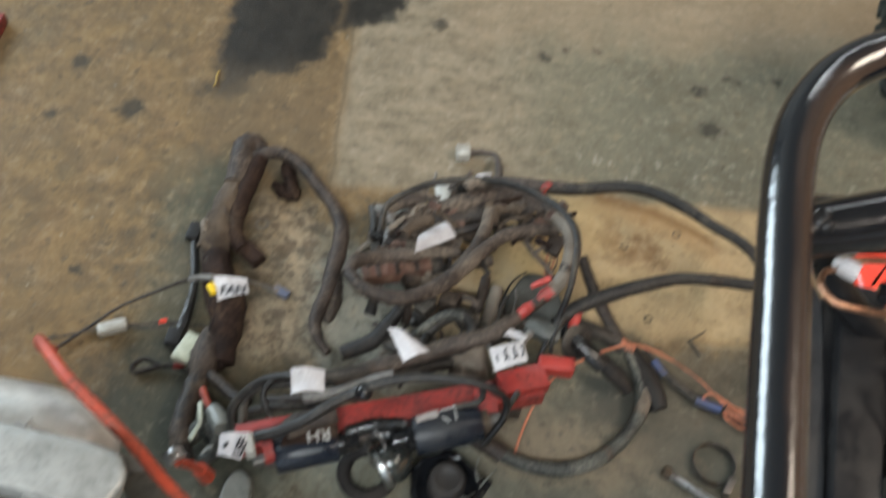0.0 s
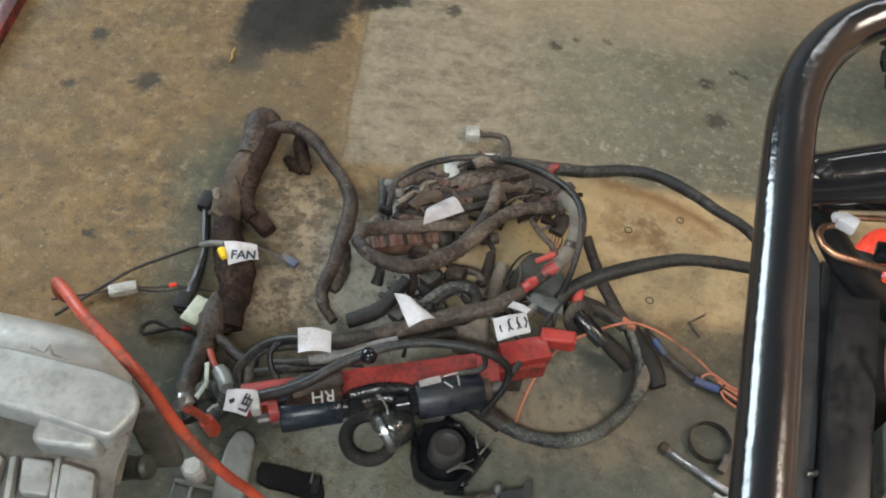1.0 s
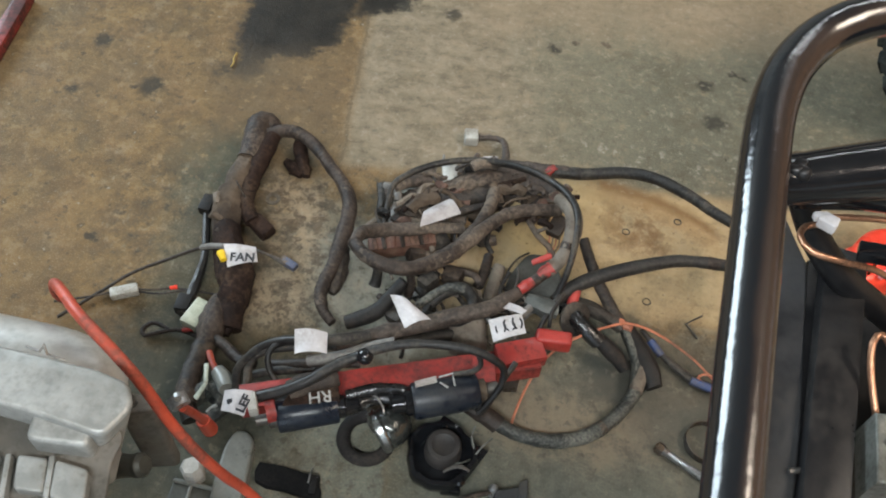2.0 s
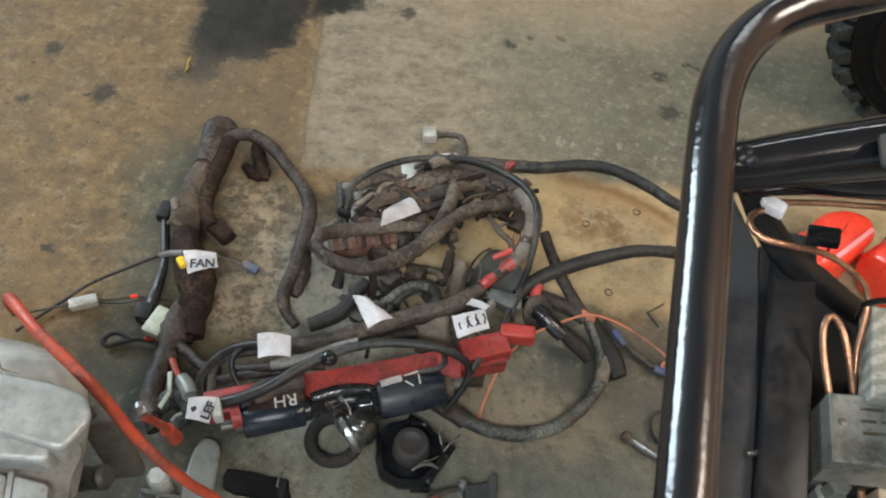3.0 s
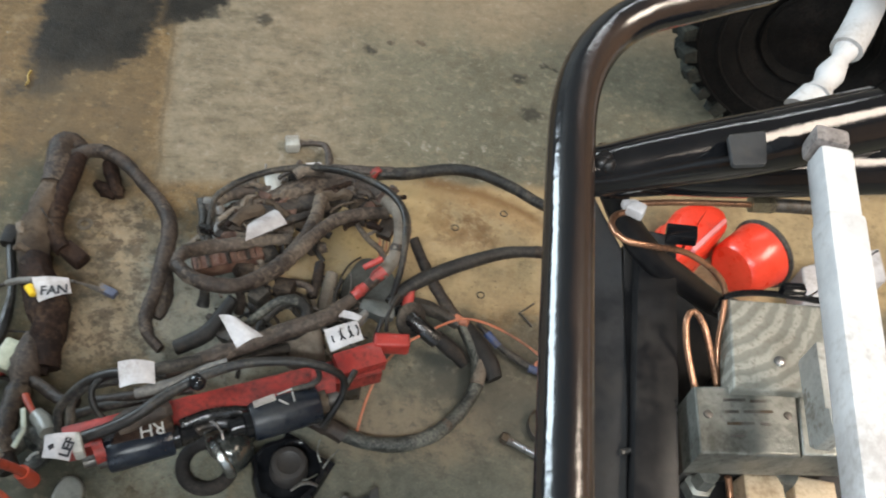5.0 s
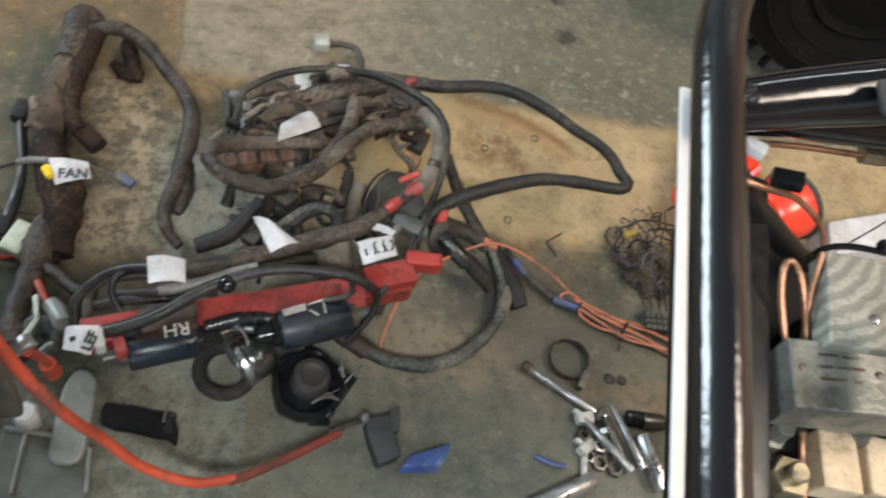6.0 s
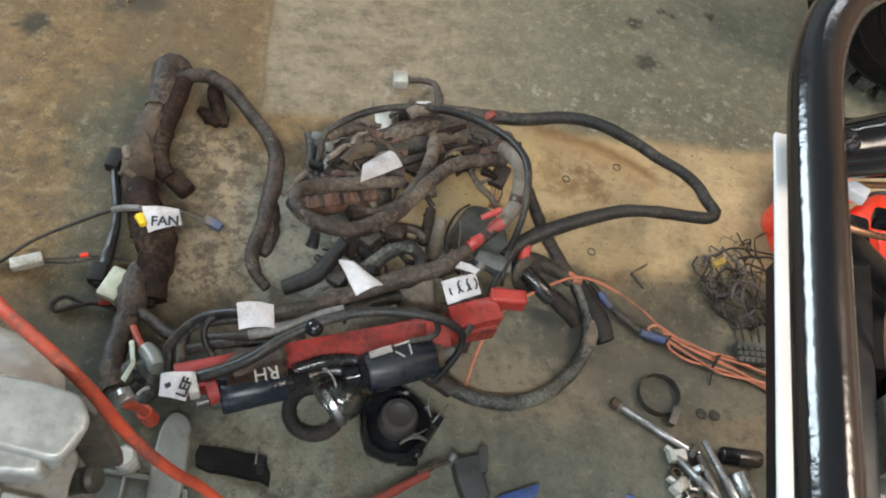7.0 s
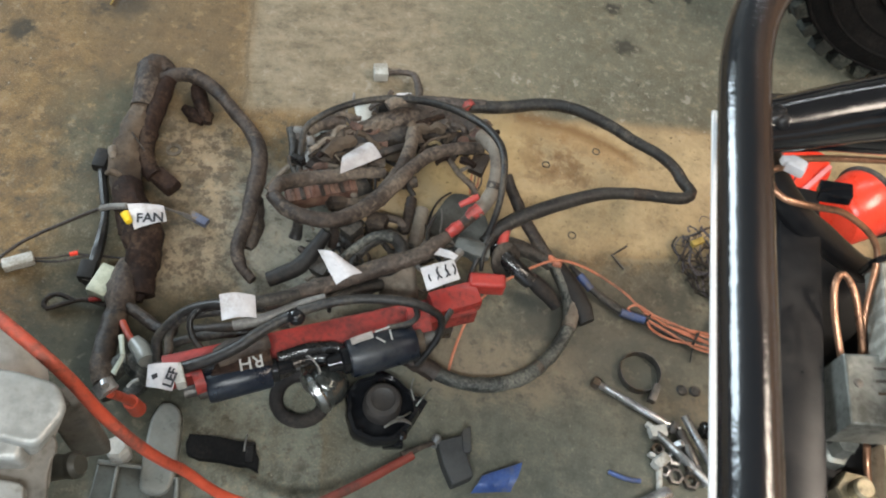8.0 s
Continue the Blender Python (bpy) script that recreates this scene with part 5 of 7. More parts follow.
cable([(-0.301, -0.297, 0.030), (-0.273, -0.311, 0.036), (-0.245, -0.326, 0.045), (-0.221, -0.330, 0.055)], [0.007, 0.008, 0.008, 0.007], dark_loom, 0.12)
b = bmesh.new()
sheet(b, [(-0.289, -0.346, 0.040), (-0.283, -0.343, 0.042), (-0.268, -0.374, 0.050), (-0.274, -0.374, 0.048)], 0.001)
sheet(b, [(-0.274, -0.373, 0.048), (-0.268, -0.374, 0.050), (-0.272, -0.398, 0.045), (-0.279, -0.394, 0.043)], 0.001)
part("paper_strip", b, pale_green, loom, "folded pale yellow strip")
cable([(-0.285, -0.406, 0.030), (-0.279, -0.380, 0.028), (-0.264, -0.373, 0.030), (-0.244, -0.387, 0.030), (-0.245, -0.401, 0.028), (-0.256, -0.412, 0.025)], [0.008, 0.013, 0.015, 0.013, 0.01, 0.008], green_loom, 0.2, "sleeve", 10)
cable([(-0.251, -0.410, 0.050), (-0.246, -0.405, 0.056), (-0.239, -0.402, 0.060)], 0.002, white_plastic, 0.0, "lead", 6)
# wires over the red bar
cable([(-0.227, -0.372, 0.050), (-0.236, -0.348, 0.060), (-0.226, -0.334, 0.075), (-0.209, -0.317, 0.090), (-0.176, -0.308, 0.110), (-0.142, -0.308, 0.125), (-0.112, -0.296, 0.130), (-0.078, -0.274, 0.120)], [0.006, 0.0065, 0.0065, 0.0065, 0.007, 0.007, 0.008, 0.008], black_cable)
cable([(-0.216, -0.362, 0.060), (-0.222, -0.338, 0.070), (-0.208, -0.322, 0.085), (-0.163, -0.308, 0.100), (-0.113, -0.295, 0.110)], 0.0055, rubber)
cable([(-0.171, -0.357, 0.075), (-0.190, -0.343, 0.085), (-0.197, -0.327, 0.095), (-0.186, -0.311, 0.105), (-0.159, -0.299, 0.115)], 0.0042, black_cable)
cable([(-0.185, -0.391, 0.100), (-0.153, -0.375, 0.110), (-0.126, -0.356, 0.120), (-0.107, -0.335, 0.125), (-0.086, -0.316, 0.130), (-0.058, -0.298, 0.140), (-0.022, -0.283, 0.150), (0.015, -0.274, 0.155), (0.055, -0.268, 0.155), (0.083, -0.266, 0.145), (0.098, -0.267, 0.130), (0.100, -0.279, 0.110), (0.091, -0.295, 0.090), (0.081, -0.306, 0.070)], [0.0075, 0.0075, 0.007, 0.007, 0.0068, 0.0065, 0.006, 0.0058, 0.0058, 0.0056, 0.0052, 0.0046, 0.0045, 0.0045], black_cable, 0.05)
cable([(-0.144, -0.323, 0.100), (-0.108, -0.309, 0.110), (-0.073, -0.288, 0.120), (-0.044, -0.273, 0.125)], 0.007, grey_wire)
cable([(0.064, -0.265, 0.140), (0.069, -0.270, 0.130), (0.062, -0.277, 0.120), (0.037, -0.285, 0.110)], 0.0035, black_cable)
cable([(0.109, -0.236, 0.100), (0.099, -0.265, 0.090), (0.090, -0.290, 0.070), (0.083, -0.303, 0.060)], 0.004, black_cable)
cable([(-0.104, -0.321, 0.110), (-0.084, -0.310, 0.115)], 0.0016, yellow_plastic, 0.0, "lead", 6)
b = bmesh.new()
bmesh.ops.create_icosphere(b, subdivisions=2, radius=0.011)
bmesh.ops.transform(b, verts=b.verts, matrix=Matrix.Translation((-0.070, -0.310, 0.135)))
part("grommet", b, gloss_black, loom)
cable([(-0.150, -0.370, 0.100), (-0.128, -0.352, 0.102), (-0.100, -0.331, 0.100)], [0.013, 0.015, 0.013], dark_loom, 0.2, "wrap", 14)
cable([(-0.171, -0.383, 0.084), (-0.142, -0.374, 0.088), (-0.119, -0.356, 0.090)], [0.007, 0.009, 0.008], black_cable, 0.2)
cable([(-0.083, -0.346, 0.085), (-0.054, -0.329, 0.090), (-0.022, -0.318, 0.092), (0.006, -0.318, 0.090)], [0.007, 0.008, 0.007, 0.006], boot_black, 0.12, "boot")
# middle heap
cable([(0.104, 0.025, 0.100), (0.071, 0.007, 0.110), (0.039, -0.016, 0.115), (0.015, -0.053, 0.120), (-0.005, -0.101, 0.130), (-0.029, -0.145, 0.140), (-0.058, -0.176, 0.150), (-0.091, -0.185, 0.155), (-0.120, -0.179, 0.155), (-0.141, -0.162, 0.150)], [0.009, 0.0092, 0.0095, 0.0098, 0.0102, 0.0106, 0.0106, 0.0105, 0.0100, 0.0095], umber_loom, 0.08, "loop_cable", 12)
cable([(-0.141, -0.164, 0.150), (-0.140, -0.137, 0.140), (-0.119, -0.108, 0.120), (-0.086, -0.087, 0.110), (-0.053, -0.064, 0.100), (-0.021, -0.047, 0.090)], [0.009, 0.0095, 0.0098, 0.0092, 0.0085, 0.008], brown_loom, 0.14, "loop_cable", 12)
cable([(0.004, 0.035, 0.090), (0.006, -0.008, 0.100), (-0.000, -0.057, 0.110), (-0.014, -0.100, 0.120)], [0.0092, 0.0098, 0.0100, 0.0092], umber_loom, 0.1, "loop_cable", 12)
cable([(-0.137, 0.000, 0.040), (-0.104, 0.021, 0.050), (-0.060, 0.043, 0.060), (-0.024, 0.066, 0.065), (0.021, 0.091, 0.065), (0.063, 0.090, 0.070), (0.094, 0.068, 0.080)], [0.012, 0.014, 0.016, 0.018, 0.017, 0.014, 0.012], umber_loom, 0.22, "trunk", 14)
cable([(-0.124, -0.022, 0.040), (-0.090, 0.003, 0.050), (-0.048, 0.032, 0.055), (-0.011, 0.048, 0.060), (0.027, 0.067, 0.060), (0.070, 0.056, 0.065)], [0.012, 0.016, 0.018, 0.016, 0.014, 0.012], dark_loom, 0.25, "trunk", 12)
cable([(-0.018, 0.136, 0.030), (0.016, 0.131, 0.045), (0.058, 0.131, 0.055), (0.099, 0.137, 0.060)], [0.010, 0.012, 0.011, 0.010], brown_loom, 0.14, "trunk", 12)
cable([(0.100, 0.047, 0.100), (0.122, 0.015, 0.120), (0.131, -0.015, 0.125), (0.132, -0.046, 0.120), (0.124, -0.072, 0.112), (0.114, -0.088, 0.106)], [0.011, 0.012, 0.0125, 0.012, 0.0105, 0.009], tan_loom, 0.06, "loop_cable", 12)
cable([(0.122, -0.077, 0.110), (0.101, -0.104, 0.100), (0.079, -0.130, 0.090), (0.052, -0.161, 0.085), (0.017, -0.187, 0.085), (-0.021, -0.213, 0.085), (-0.057, -0.242, 0.090), (-0.092, -0.271, 0.100), (-0.120, -0.294, 0.110)], [0.0085, 0.0078, 0.0080, 0.0086, 0.0090, 0.0092, 0.0095, 0.0095, 0.0095], umber_loom, 0.12, "loop_cable", 12)
for p, q in (((0.117, -0.083, 0.110), (0.104, -0.099, 0.104)), ((0.098, -0.108, 0.102), (0.084, -0.124, 0.096)), ((0.080, -0.129, 0.093), (0.071, -0.140, 0.091))):
    b = bmesh.new()
    tube(b, [p, Vector(p).lerp(Vector(q), 0.5), q], [0.0072, 0.0086, 0.0070], 10, 0.35)
    part("red_tape", b, red_tape_mat, loom, "frayed strip of red tape")
cable([(0.085, -0.123, 0.090), (0.055, -0.164, 0.095), (0.016, -0.191, 0.095), (-0.027, -0.222, 0.095), (-0.069, -0.254, 0.100), (-0.102, -0.284, 0.108)], [0.009, 0.0115, 0.0115, 0.0115, 0.011, 0.01], brown_loom, 0.12, "loop_cable", 12)
cable([(0.112, -0.074, 0.124), (0.102, -0.082, 0.122), (0.090, -0.090, 0.118)], 0.0042, red_tape_mat, 0.1, "lead", 8, "red insulated lead")
cable([(-0.135, -0.070, 0.040), (-0.143, -0.036, 0.050), (-0.148, -0.006, 0.060), (-0.147, 0.014, 0.070), (-0.125, 0.038, 0.080), (-0.092, 0.063, 0.085), (-0.052, 0.080, 0.090), (-0.004, 0.084, 0.100), (0.045, 0.072, 0.115), (0.088, 0.047, 0.130), (0.116, 0.016, 0.145), (0.132, -0.019, 0.155), (0.139, -0.059, 0.150), (0.140, -0.090, 0.130), (0.136, -0.113, 0.100)], [0.0042, 0.0045, 0.0045, 0.005, 0.005, 0.0052, 0.0055, 0.0055, 0.0055, 0.0055, 0.0052, 0.005, 0.0048, 0.0045, 0.0045], black_cable, 0.03, "arc_cable", 12)
cable([(-0.127, -0.055, 0.050), (-0.133, -0.022, 0.050), (-0.137, 0.006, 0.050), (-0.151, 0.020, 0.050), (-0.166, 0.023, 0.045)], [0.007, 0.0075, 0.007, 0.007, 0.007], grey_wire, 0.1)
cable([(-0.140, -0.050, 0.030), (-0.156, -0.029, 0.035), (-0.163, 0.005, 0.040), (-0.172, 0.027, 0.040)], [0.005, 0.005, 0.007, 0.009], rubber, 0.15)
cable([(-0.148, 0.014, 0.060), (-0.126, 0.040, 0.055), (-0.100, 0.055, 0.050)], [0.008, 0.01, 0.009], brown_loom, 0.15)
cable([(-0.182, -0.072, 0.020), (-0.168, -0.040, 0.025), (-0.155, -0.022, 0.030)], 0.004, tan_loom, 0.1)
# loop to the right
cable([(0.068, 0.129, 0.058), (0.124, 0.141, 0.062), (0.181, 0.156, 0.072), (0.230, 0.149, 0.085), (0.281, 0.125, 0.095), (0.319, 0.102, 0.100), (0.352, 0.085, 0.105), (0.378, 0.067, 0.105), (0.394, 0.043, 0.105), (0.406, 0.030, 0.105), (0.398, 0.017, 0.105), (0.374, 0.011, 0.105), (0.331, 0.007, 0.102), (0.284, -0.004, 0.100), (0.239, -0.029, 0.100), (0.202, -0.054, 0.100), (0.168, -0.078, 0.095), (0.146, -0.100, 0.090), (0.135, -0.118, 0.085)], [0.0095, 0.0095, 0.0098, 0.0096, 0.0092, 0.009, 0.0088, 0.0085, 0.008, 0.0085, 0.0085, 0.0085, 0.0085, 0.0088, 0.0095, 0.010, 0.0105, 0.0105, 0.0095], rubber, 0.05, "loop_cable", 12, "long dusty black loop of taped cable")
b = bmesh.new()
tube(b, [(0.069, 0.132, 0.060), (0.077, 0.125, 0.060)], 0.0108, 12, curved=False)
part("red_tape", b, red_tape_mat, loom, "turn of red tape")
b = bmesh.new()
tube(b, [(0.158, -0.093, 0.090), (0.158, -0.117, 0.085)], 0.0075, 10, curved=False)
part("red_tape", b, red_tape_mat, loom, "turn of red tape")
cable([(0.149, 0.018, 0.060), (0.169, -0.013, 0.050), (0.192, -0.047, 0.045), (0.219, -0.079, 0.040), (0.239, -0.097, 0.035)], [0.008, 0.0085, 0.009, 0.0095, 0.009], dark_loom, 0.1)
cable([(0.139, -0.103, 0.070), (0.168, -0.095, 0.060), (0.194, -0.092, 0.050), (0.217, -0.093, 0.040), (0.235, -0.099, 0.035)], [0.009, 0.0105, 0.0105, 0.010, 0.008], rubber, 0.1)
cable([(0.234, -0.090, 0.035), (0.255, -0.117, 0.030), (0.270, -0.144, 0.022), (0.272, -0.186, 0.018), (0.254, -0.228, 0.016), (0.225, -0.264, 0.015), (0.187, -0.285, 0.015), (0.147, -0.293, 0.016), (0.112, -0.290, 0.020), (0.084, -0.285, 0.030)], [0.008, 0.008, 0.009, 0.0095, 0.0095, 0.0098, 0.0098, 0.0098, 0.0098, 0.009], green_loom, 0.16, "loop_cable", 12, "grey green sleeved cable loop")
cable([(0.270, -0.123, 0.023), (0.276, -0.151, 0.021), (0.274, -0.181, 0.019)], [0.0095, 0.0105, 0.0105], tan_loom, 0.12, "sleeve", 12)
cable([(0.109, -0.291, 0.020), (0.088, -0.286, 0.028), (0.060, -0.288, 0.045)], [0.013, 0.013, 0.01], dark_loom, 0.15, "sleeve")
cable([(0.244, -0.093, 0.030), (0.265, -0.116, 0.024), (0.285, -0.143, 0.020), (0.299, -0.164, 0.016)], [0.011, 0.015, 0.018, 0.012], soot_black, 0.14, "boot", 12, "dark rubber boot")
cable([(0.144, -0.115, 0.075), (0.166, -0.128, 0.075), (0.188, -0.140, 0.070), (0.207, -0.146, 0.060)], [0.0105, 0.0115, 0.012, 0.0115], boot_black, 0.04, "boot", 14, "black rubber boot")
cable([(0.207, -0.136, 0.052), (0.223, -0.140, 0.042), (0.240, -0.145, 0.030), (0.253, -0.152, 0.020)], [0.0105, 0.011, 0.0105, 0.008], soot_black, 0.1, "sleeve", 12)
b = bmesh.new()
lathe(b, (0.167, -0.131, 0.076), [(0.011, -0.003), (0.022, -0.003), (0.0245, -0.0015), (0.0245, 0.0015), (0.022, 0.003), (0.011, 0.003)], Vector((0.6, -0.45, 0.65)), 32, True)
part("grommet_ring", b, rubber, loom, "round rubber grommet")
cable([(0.098, -0.132, 0.090), (0.125, -0.138, 0.092), (0.141, -0.137, 0.090)], [0.010, 0.014, 0.011], flap_rubber, 0.25, "connector")
cable([(0.105, -0.146, 0.095), (0.093, -0.169, 0.098), (0.073, -0.185, 0.100)], 0.006, grey_wire, 0.1)
cable([(0.138, -0.112, 0.100), (0.130, -0.147, 0.095), (0.125, -0.169, 0.085), (0.125, -0.191, 0.070)], 0.0035, black_cable)
cable([(0.143, -0.112, 0.100), (0.135, -0.147, 0.100), (0.137, -0.161, 0.085)], 0.003, black_cable)
# tubes and plugs inside the heap
cable([(-0.026, -0.178, 0.080), (-0.013, -0.158, 0.088), (0.008, -0.146, 0.092), (0.027, -0.156, 0.092), (0.031, -0.175, 0.088), (0.019, -0.191, 0.082), (-0.010, -0.194, 0.075), (-0.029, -0.190, 0.070)], [0.007, 0.0085, 0.009, 0.009, 0.009, 0.0085, 0.008, 0.007], rubber, 0.06, "loop_cable", 12)
cable([(-0.042, -0.190, 0.085), (-0.025, -0.171, 0.095), (-0.008, -0.155, 0.100), (0.014, -0.151, 0.100)], 0.006, green_loom, 0.1)
cable([(-0.073, -0.153, 0.080), (-0.083, -0.173, 0.065), (-0.098, -0.196, 0.050), (-0.120, -0.211, 0.040), (-0.135, -0.219, 0.034)], [0.008, 0.010, 0.0115, 0.012, 0.010], soot_black, 0.08, "sleeve", 12)
cable([(0.023, -0.049, 0.045), (0.025, -0.079, 0.050), (0.025, -0.109, 0.050)], [0.0075, 0.0075, 0.007], dark_loom, 0.1, "rod", 10)
cable([(0.041, -0.046, 0.020), (0.042, -0.084, 0.022), (0.043, -0.119, 0.025)], [0.010, 0.011, 0.01], tan_loom, 0.1)
cable([(-0.116, -0.139, 0.080), (-0.115, -0.149, 0.060), (-0.116, -0.157, 0.050)], [0.006, 0.0075, 0.009], black_cable, 0.1, "plug", 10)
for k, q in enumerate([(-0.098, -0.068, 0.060), (-0.073, -0.068, 0.065), (-0.050, -0.071, 0.070), (-0.120, -0.038, 0.050), (-0.039, -0.008, 0.060), (-0.077, -0.099, 0.080), (-0.043, -0.137, 0.070), (-0.014, -0.110, 0.060), (-0.038, -0.196, 0.060), (0.000, -0.196, 0.050), (-0.069, -0.191, 0.050)]):
    b = bmesh.new()
    box(b, q, (0.022 + 0.006 * (k % 3), 0.026, 0.02), 25 * k, 0.005, 12 * (k % 3), 8)
    part("connector", b, (brown_loom, dark_loom, rubber, dark_loom)[k % 4], loom)
cable([(-0.109, -0.050, 0.060), (-0.074, -0.072, 0.090), (-0.041, -0.045, 0.085)], 0.005, rubber, 0.12)
cable([(-0.113, -0.078, 0.060), (-0.076, -0.105, 0.080), (-0.037, -0.087, 0.075), (-0.012, -0.057, 0.070)], 0.006, brown_loom, 0.12)
cable([(-0.051, -0.147, 0.060), (-0.030, -0.173, 0.070), (-0.036, -0.204, 0.060), (-0.069, -0.220, 0.055)], 0.006, rubber, 0.12)
cable([(-0.017, -0.093, 0.050), (0.014, -0.095, 0.055), (0.027, -0.107, 0.050)], 0.0055, brown_loom, 0.12)
cable([(-0.108, -0.160, 0.030), (-0.071, -0.183, 0.050), (-0.045, -0.172, 0.060), (-0.032, -0.132, 0.060), (-0.046, -0.108, 0.060)], 0.005, dark_loom, 0.12)
cable([(-0.069, -0.147, 0.100), (-0.062, -0.154, 0.080), (-0.064, -0.162, 0.060)], 0.006, dark_loom, 0.12)
cable([(-0.053, -0.021, 0.070), (-0.026, -0.000, 0.075), (0.005, 0.021, 0.075)], 0.0065, dark_loom, 0.12)
cable([(0.061, 0.025, 0.060), (0.082, 0.009, 0.050), (0.102, 0.002, 0.040), (0.115, -0.013, 0.035)], 0.0045, brown_loom, 0.12)
cable([(-0.074, -0.072, 0.090), (-0.061, -0.085, 0.090), (-0.049, -0.094, 0.085)], 0.0045, tan_loom, 0.12)
cable([(-0.081, -0.256, 0.070), (-0.042, -0.243, 0.075), (-0.004, -0.217, 0.070), (0.023, -0.199, 0.060)], 0.008, rubber, 0.12)
cable([(-0.203, -0.322, 0.050), (-0.162, -0.317, 0.070), (-0.129, -0.308, 0.080), (-0.084, -0.294, 0.080)], 0.007, dark_loom, 0.12)
cable([(-0.217, -0.342, 0.050), (-0.186, -0.330, 0.060), (-0.147, -0.320, 0.070), (-0.109, -0.307, 0.075)], 0.006, rubber, 0.12)
block_a, block_b = Vector((-0.138, -0.120, 0.085)), Vector((-0.054, -0.075, 0.085))
b = bmesh.new()
bar(b, block_a, block_b, 0.030, 0.026, 0.004)
shell = part("connector", b, rusty, loom, "rust brown ribbed connector block")
for k in range(7):
    b = bmesh.new()
    mid_ = block_a.lerp(block_b, (k + 0.6) / 7.2)
    across = (block_b - block_a).cross(Vector((0, 0, 1))).normalized()
    bar(b, mid_ + across * 0.0165 + Vector((0, 0, 0.0135)), mid_ - across * 0.0165 + Vector((0, 0, 0.0135)), 0.006, 0.004, 0.0015)
    part("rib", b, (rusty, dark_loom)[k % 2], shell)
b = bmesh.new()
box(b, (0.106, 0.037, 0.048), (0.024, 0.034, 0.018), -12, 0.004, 14)
part("connector", b, dark_loom, loom)
for k in range(4):
    q = Vector((0.099, 0.024, 0.040)) + Vector((0.005 * k, 0, 0))
    cable([q, q + Vector((0.002, -0.012, -0.006)), q + Vector((0.004 - 0.003 * k, -0.03, -0.014))], 0.0012, (orange_wire_mat, tan_loom)[k % 2], 0.0, "lead", 6)
b = bmesh.new()
tube(b, [(0.028, -0.176, 0.060), (0.041, -0.215, 0.050)], 0.026, 20, curved=False)
part("capacitor", b, tan_loom, loom, "dull tan round component")
b = bmesh.new()
tube(b, [(-0.116, 0.042, 0.030), (-0.148, 0.018, 0.030)], 0.013, 14, curved=False)
part("connector", b, smoke_plastic, loom)
b = bmesh.new()
slab(b, rounded([(0.061, -0.106, 0.005), (0.057, -0.047, 0.005), (0.075, 0.005, 0.005), (0.105, 0.009, 0.005), (0.132, -0.017, 0.005), (0.147, -0.053, 0.005), (0.134, -0.088, 0.005)], 0.015), 0.007, 0.0, 0.002)
part("rubber_flap", b, flap_rubber, loom, "flat grey green rubber flap")
cable([(0.052, -0.069, 0.010), (0.056, -0.034, 0.012), (0.064, -0.013, 0.012), (0.076, 0.001, 0.012)], 0.0016, black_cable, 0.0, "lead", 6)
heap = Vector((-0.024, -0.042, 0.000))
fill = random.Random(33)
for k in range(26):
    p = Vector((fill.uniform(-0.06, 0.10), fill.uniform(-0.17, -0.085), fill.uniform(0.006, 0.03)))
    a = fill.uniform(0, 6.28)
    pts = [p.copy()]
    for q in range(4):
        a += fill.uniform(-0.9, 0.9)
        p = p + 0.014 * Vector((math.cos(a), math.sin(a), fill.uniform(-0.3, 0.4)))
        p.z = max(0.004, p.z)
        pts.append(p.copy())
    cable(pts, fill.choice((0.0014, 0.0018, 0.0024, 0.004)), fill.choice((rubber, black_cable, dark_loom, tan_loom, grey_wire, green_loom)), 0.15, "lead", 6)
rnd = random.Random(11)
for k in range(46):
    a = rnd.uniform(0, 6.28)
    p = heap + Vector((rnd.uniform(-0.10, 0.11), rnd.uniform(-0.13, 0.12), rnd.uniform(0.01, 0.07)))
    if p.x - heap.x > 0.0 and p.y - heap.y > -0.045:
        continue
    pts = [p.copy()]
    for q in range(4):
        a += rnd.uniform(-1.0, 1.0)
        p = p + 0.02 * Vector((math.cos(a), math.sin(a), rnd.uniform(-0.4, 0.4)))
        p.z = max(0.006, min(0.085, p.z))
        pts.append(p.copy())
    cable(pts, rnd.choice((0.0016, 0.002, 0.0028, 0.004)), rnd.choice((brown_loom, dark_loom, rubber, grey_wire, tan_loom, dark_loom)), 0.1, "lead", 6)
for k in range(22):
    a = rnd.uniform(-0.5, 0.9) + (3.14 if k % 2 else 0)
    p = heap + Vector((rnd.uniform(-0.09, 0.07), rnd.uniform(0.0, 0.13), rnd.uniform(0.012, 0.05)))
    if p.x - heap.x > 0.0 and p.y - heap.y < 0.09:
        continue
    pts = [p.copy()]
    for q in range(3):
        a += rnd.uniform(-0.6, 0.6)
        p = p + 0.02 * Vector((math.cos(a), math.sin(a), rnd.uniform(-0.3, 0.3)))
        p.z = max(0.010, min(0.06, p.z))
        pts.append(p.copy())
    cable(pts, [rnd.uniform(0.005, 0.010) for q in pts], rnd.choice((brown_loom, brown_loom, dark_loom, tan_loom)), 0.25, "loom_end", 8)
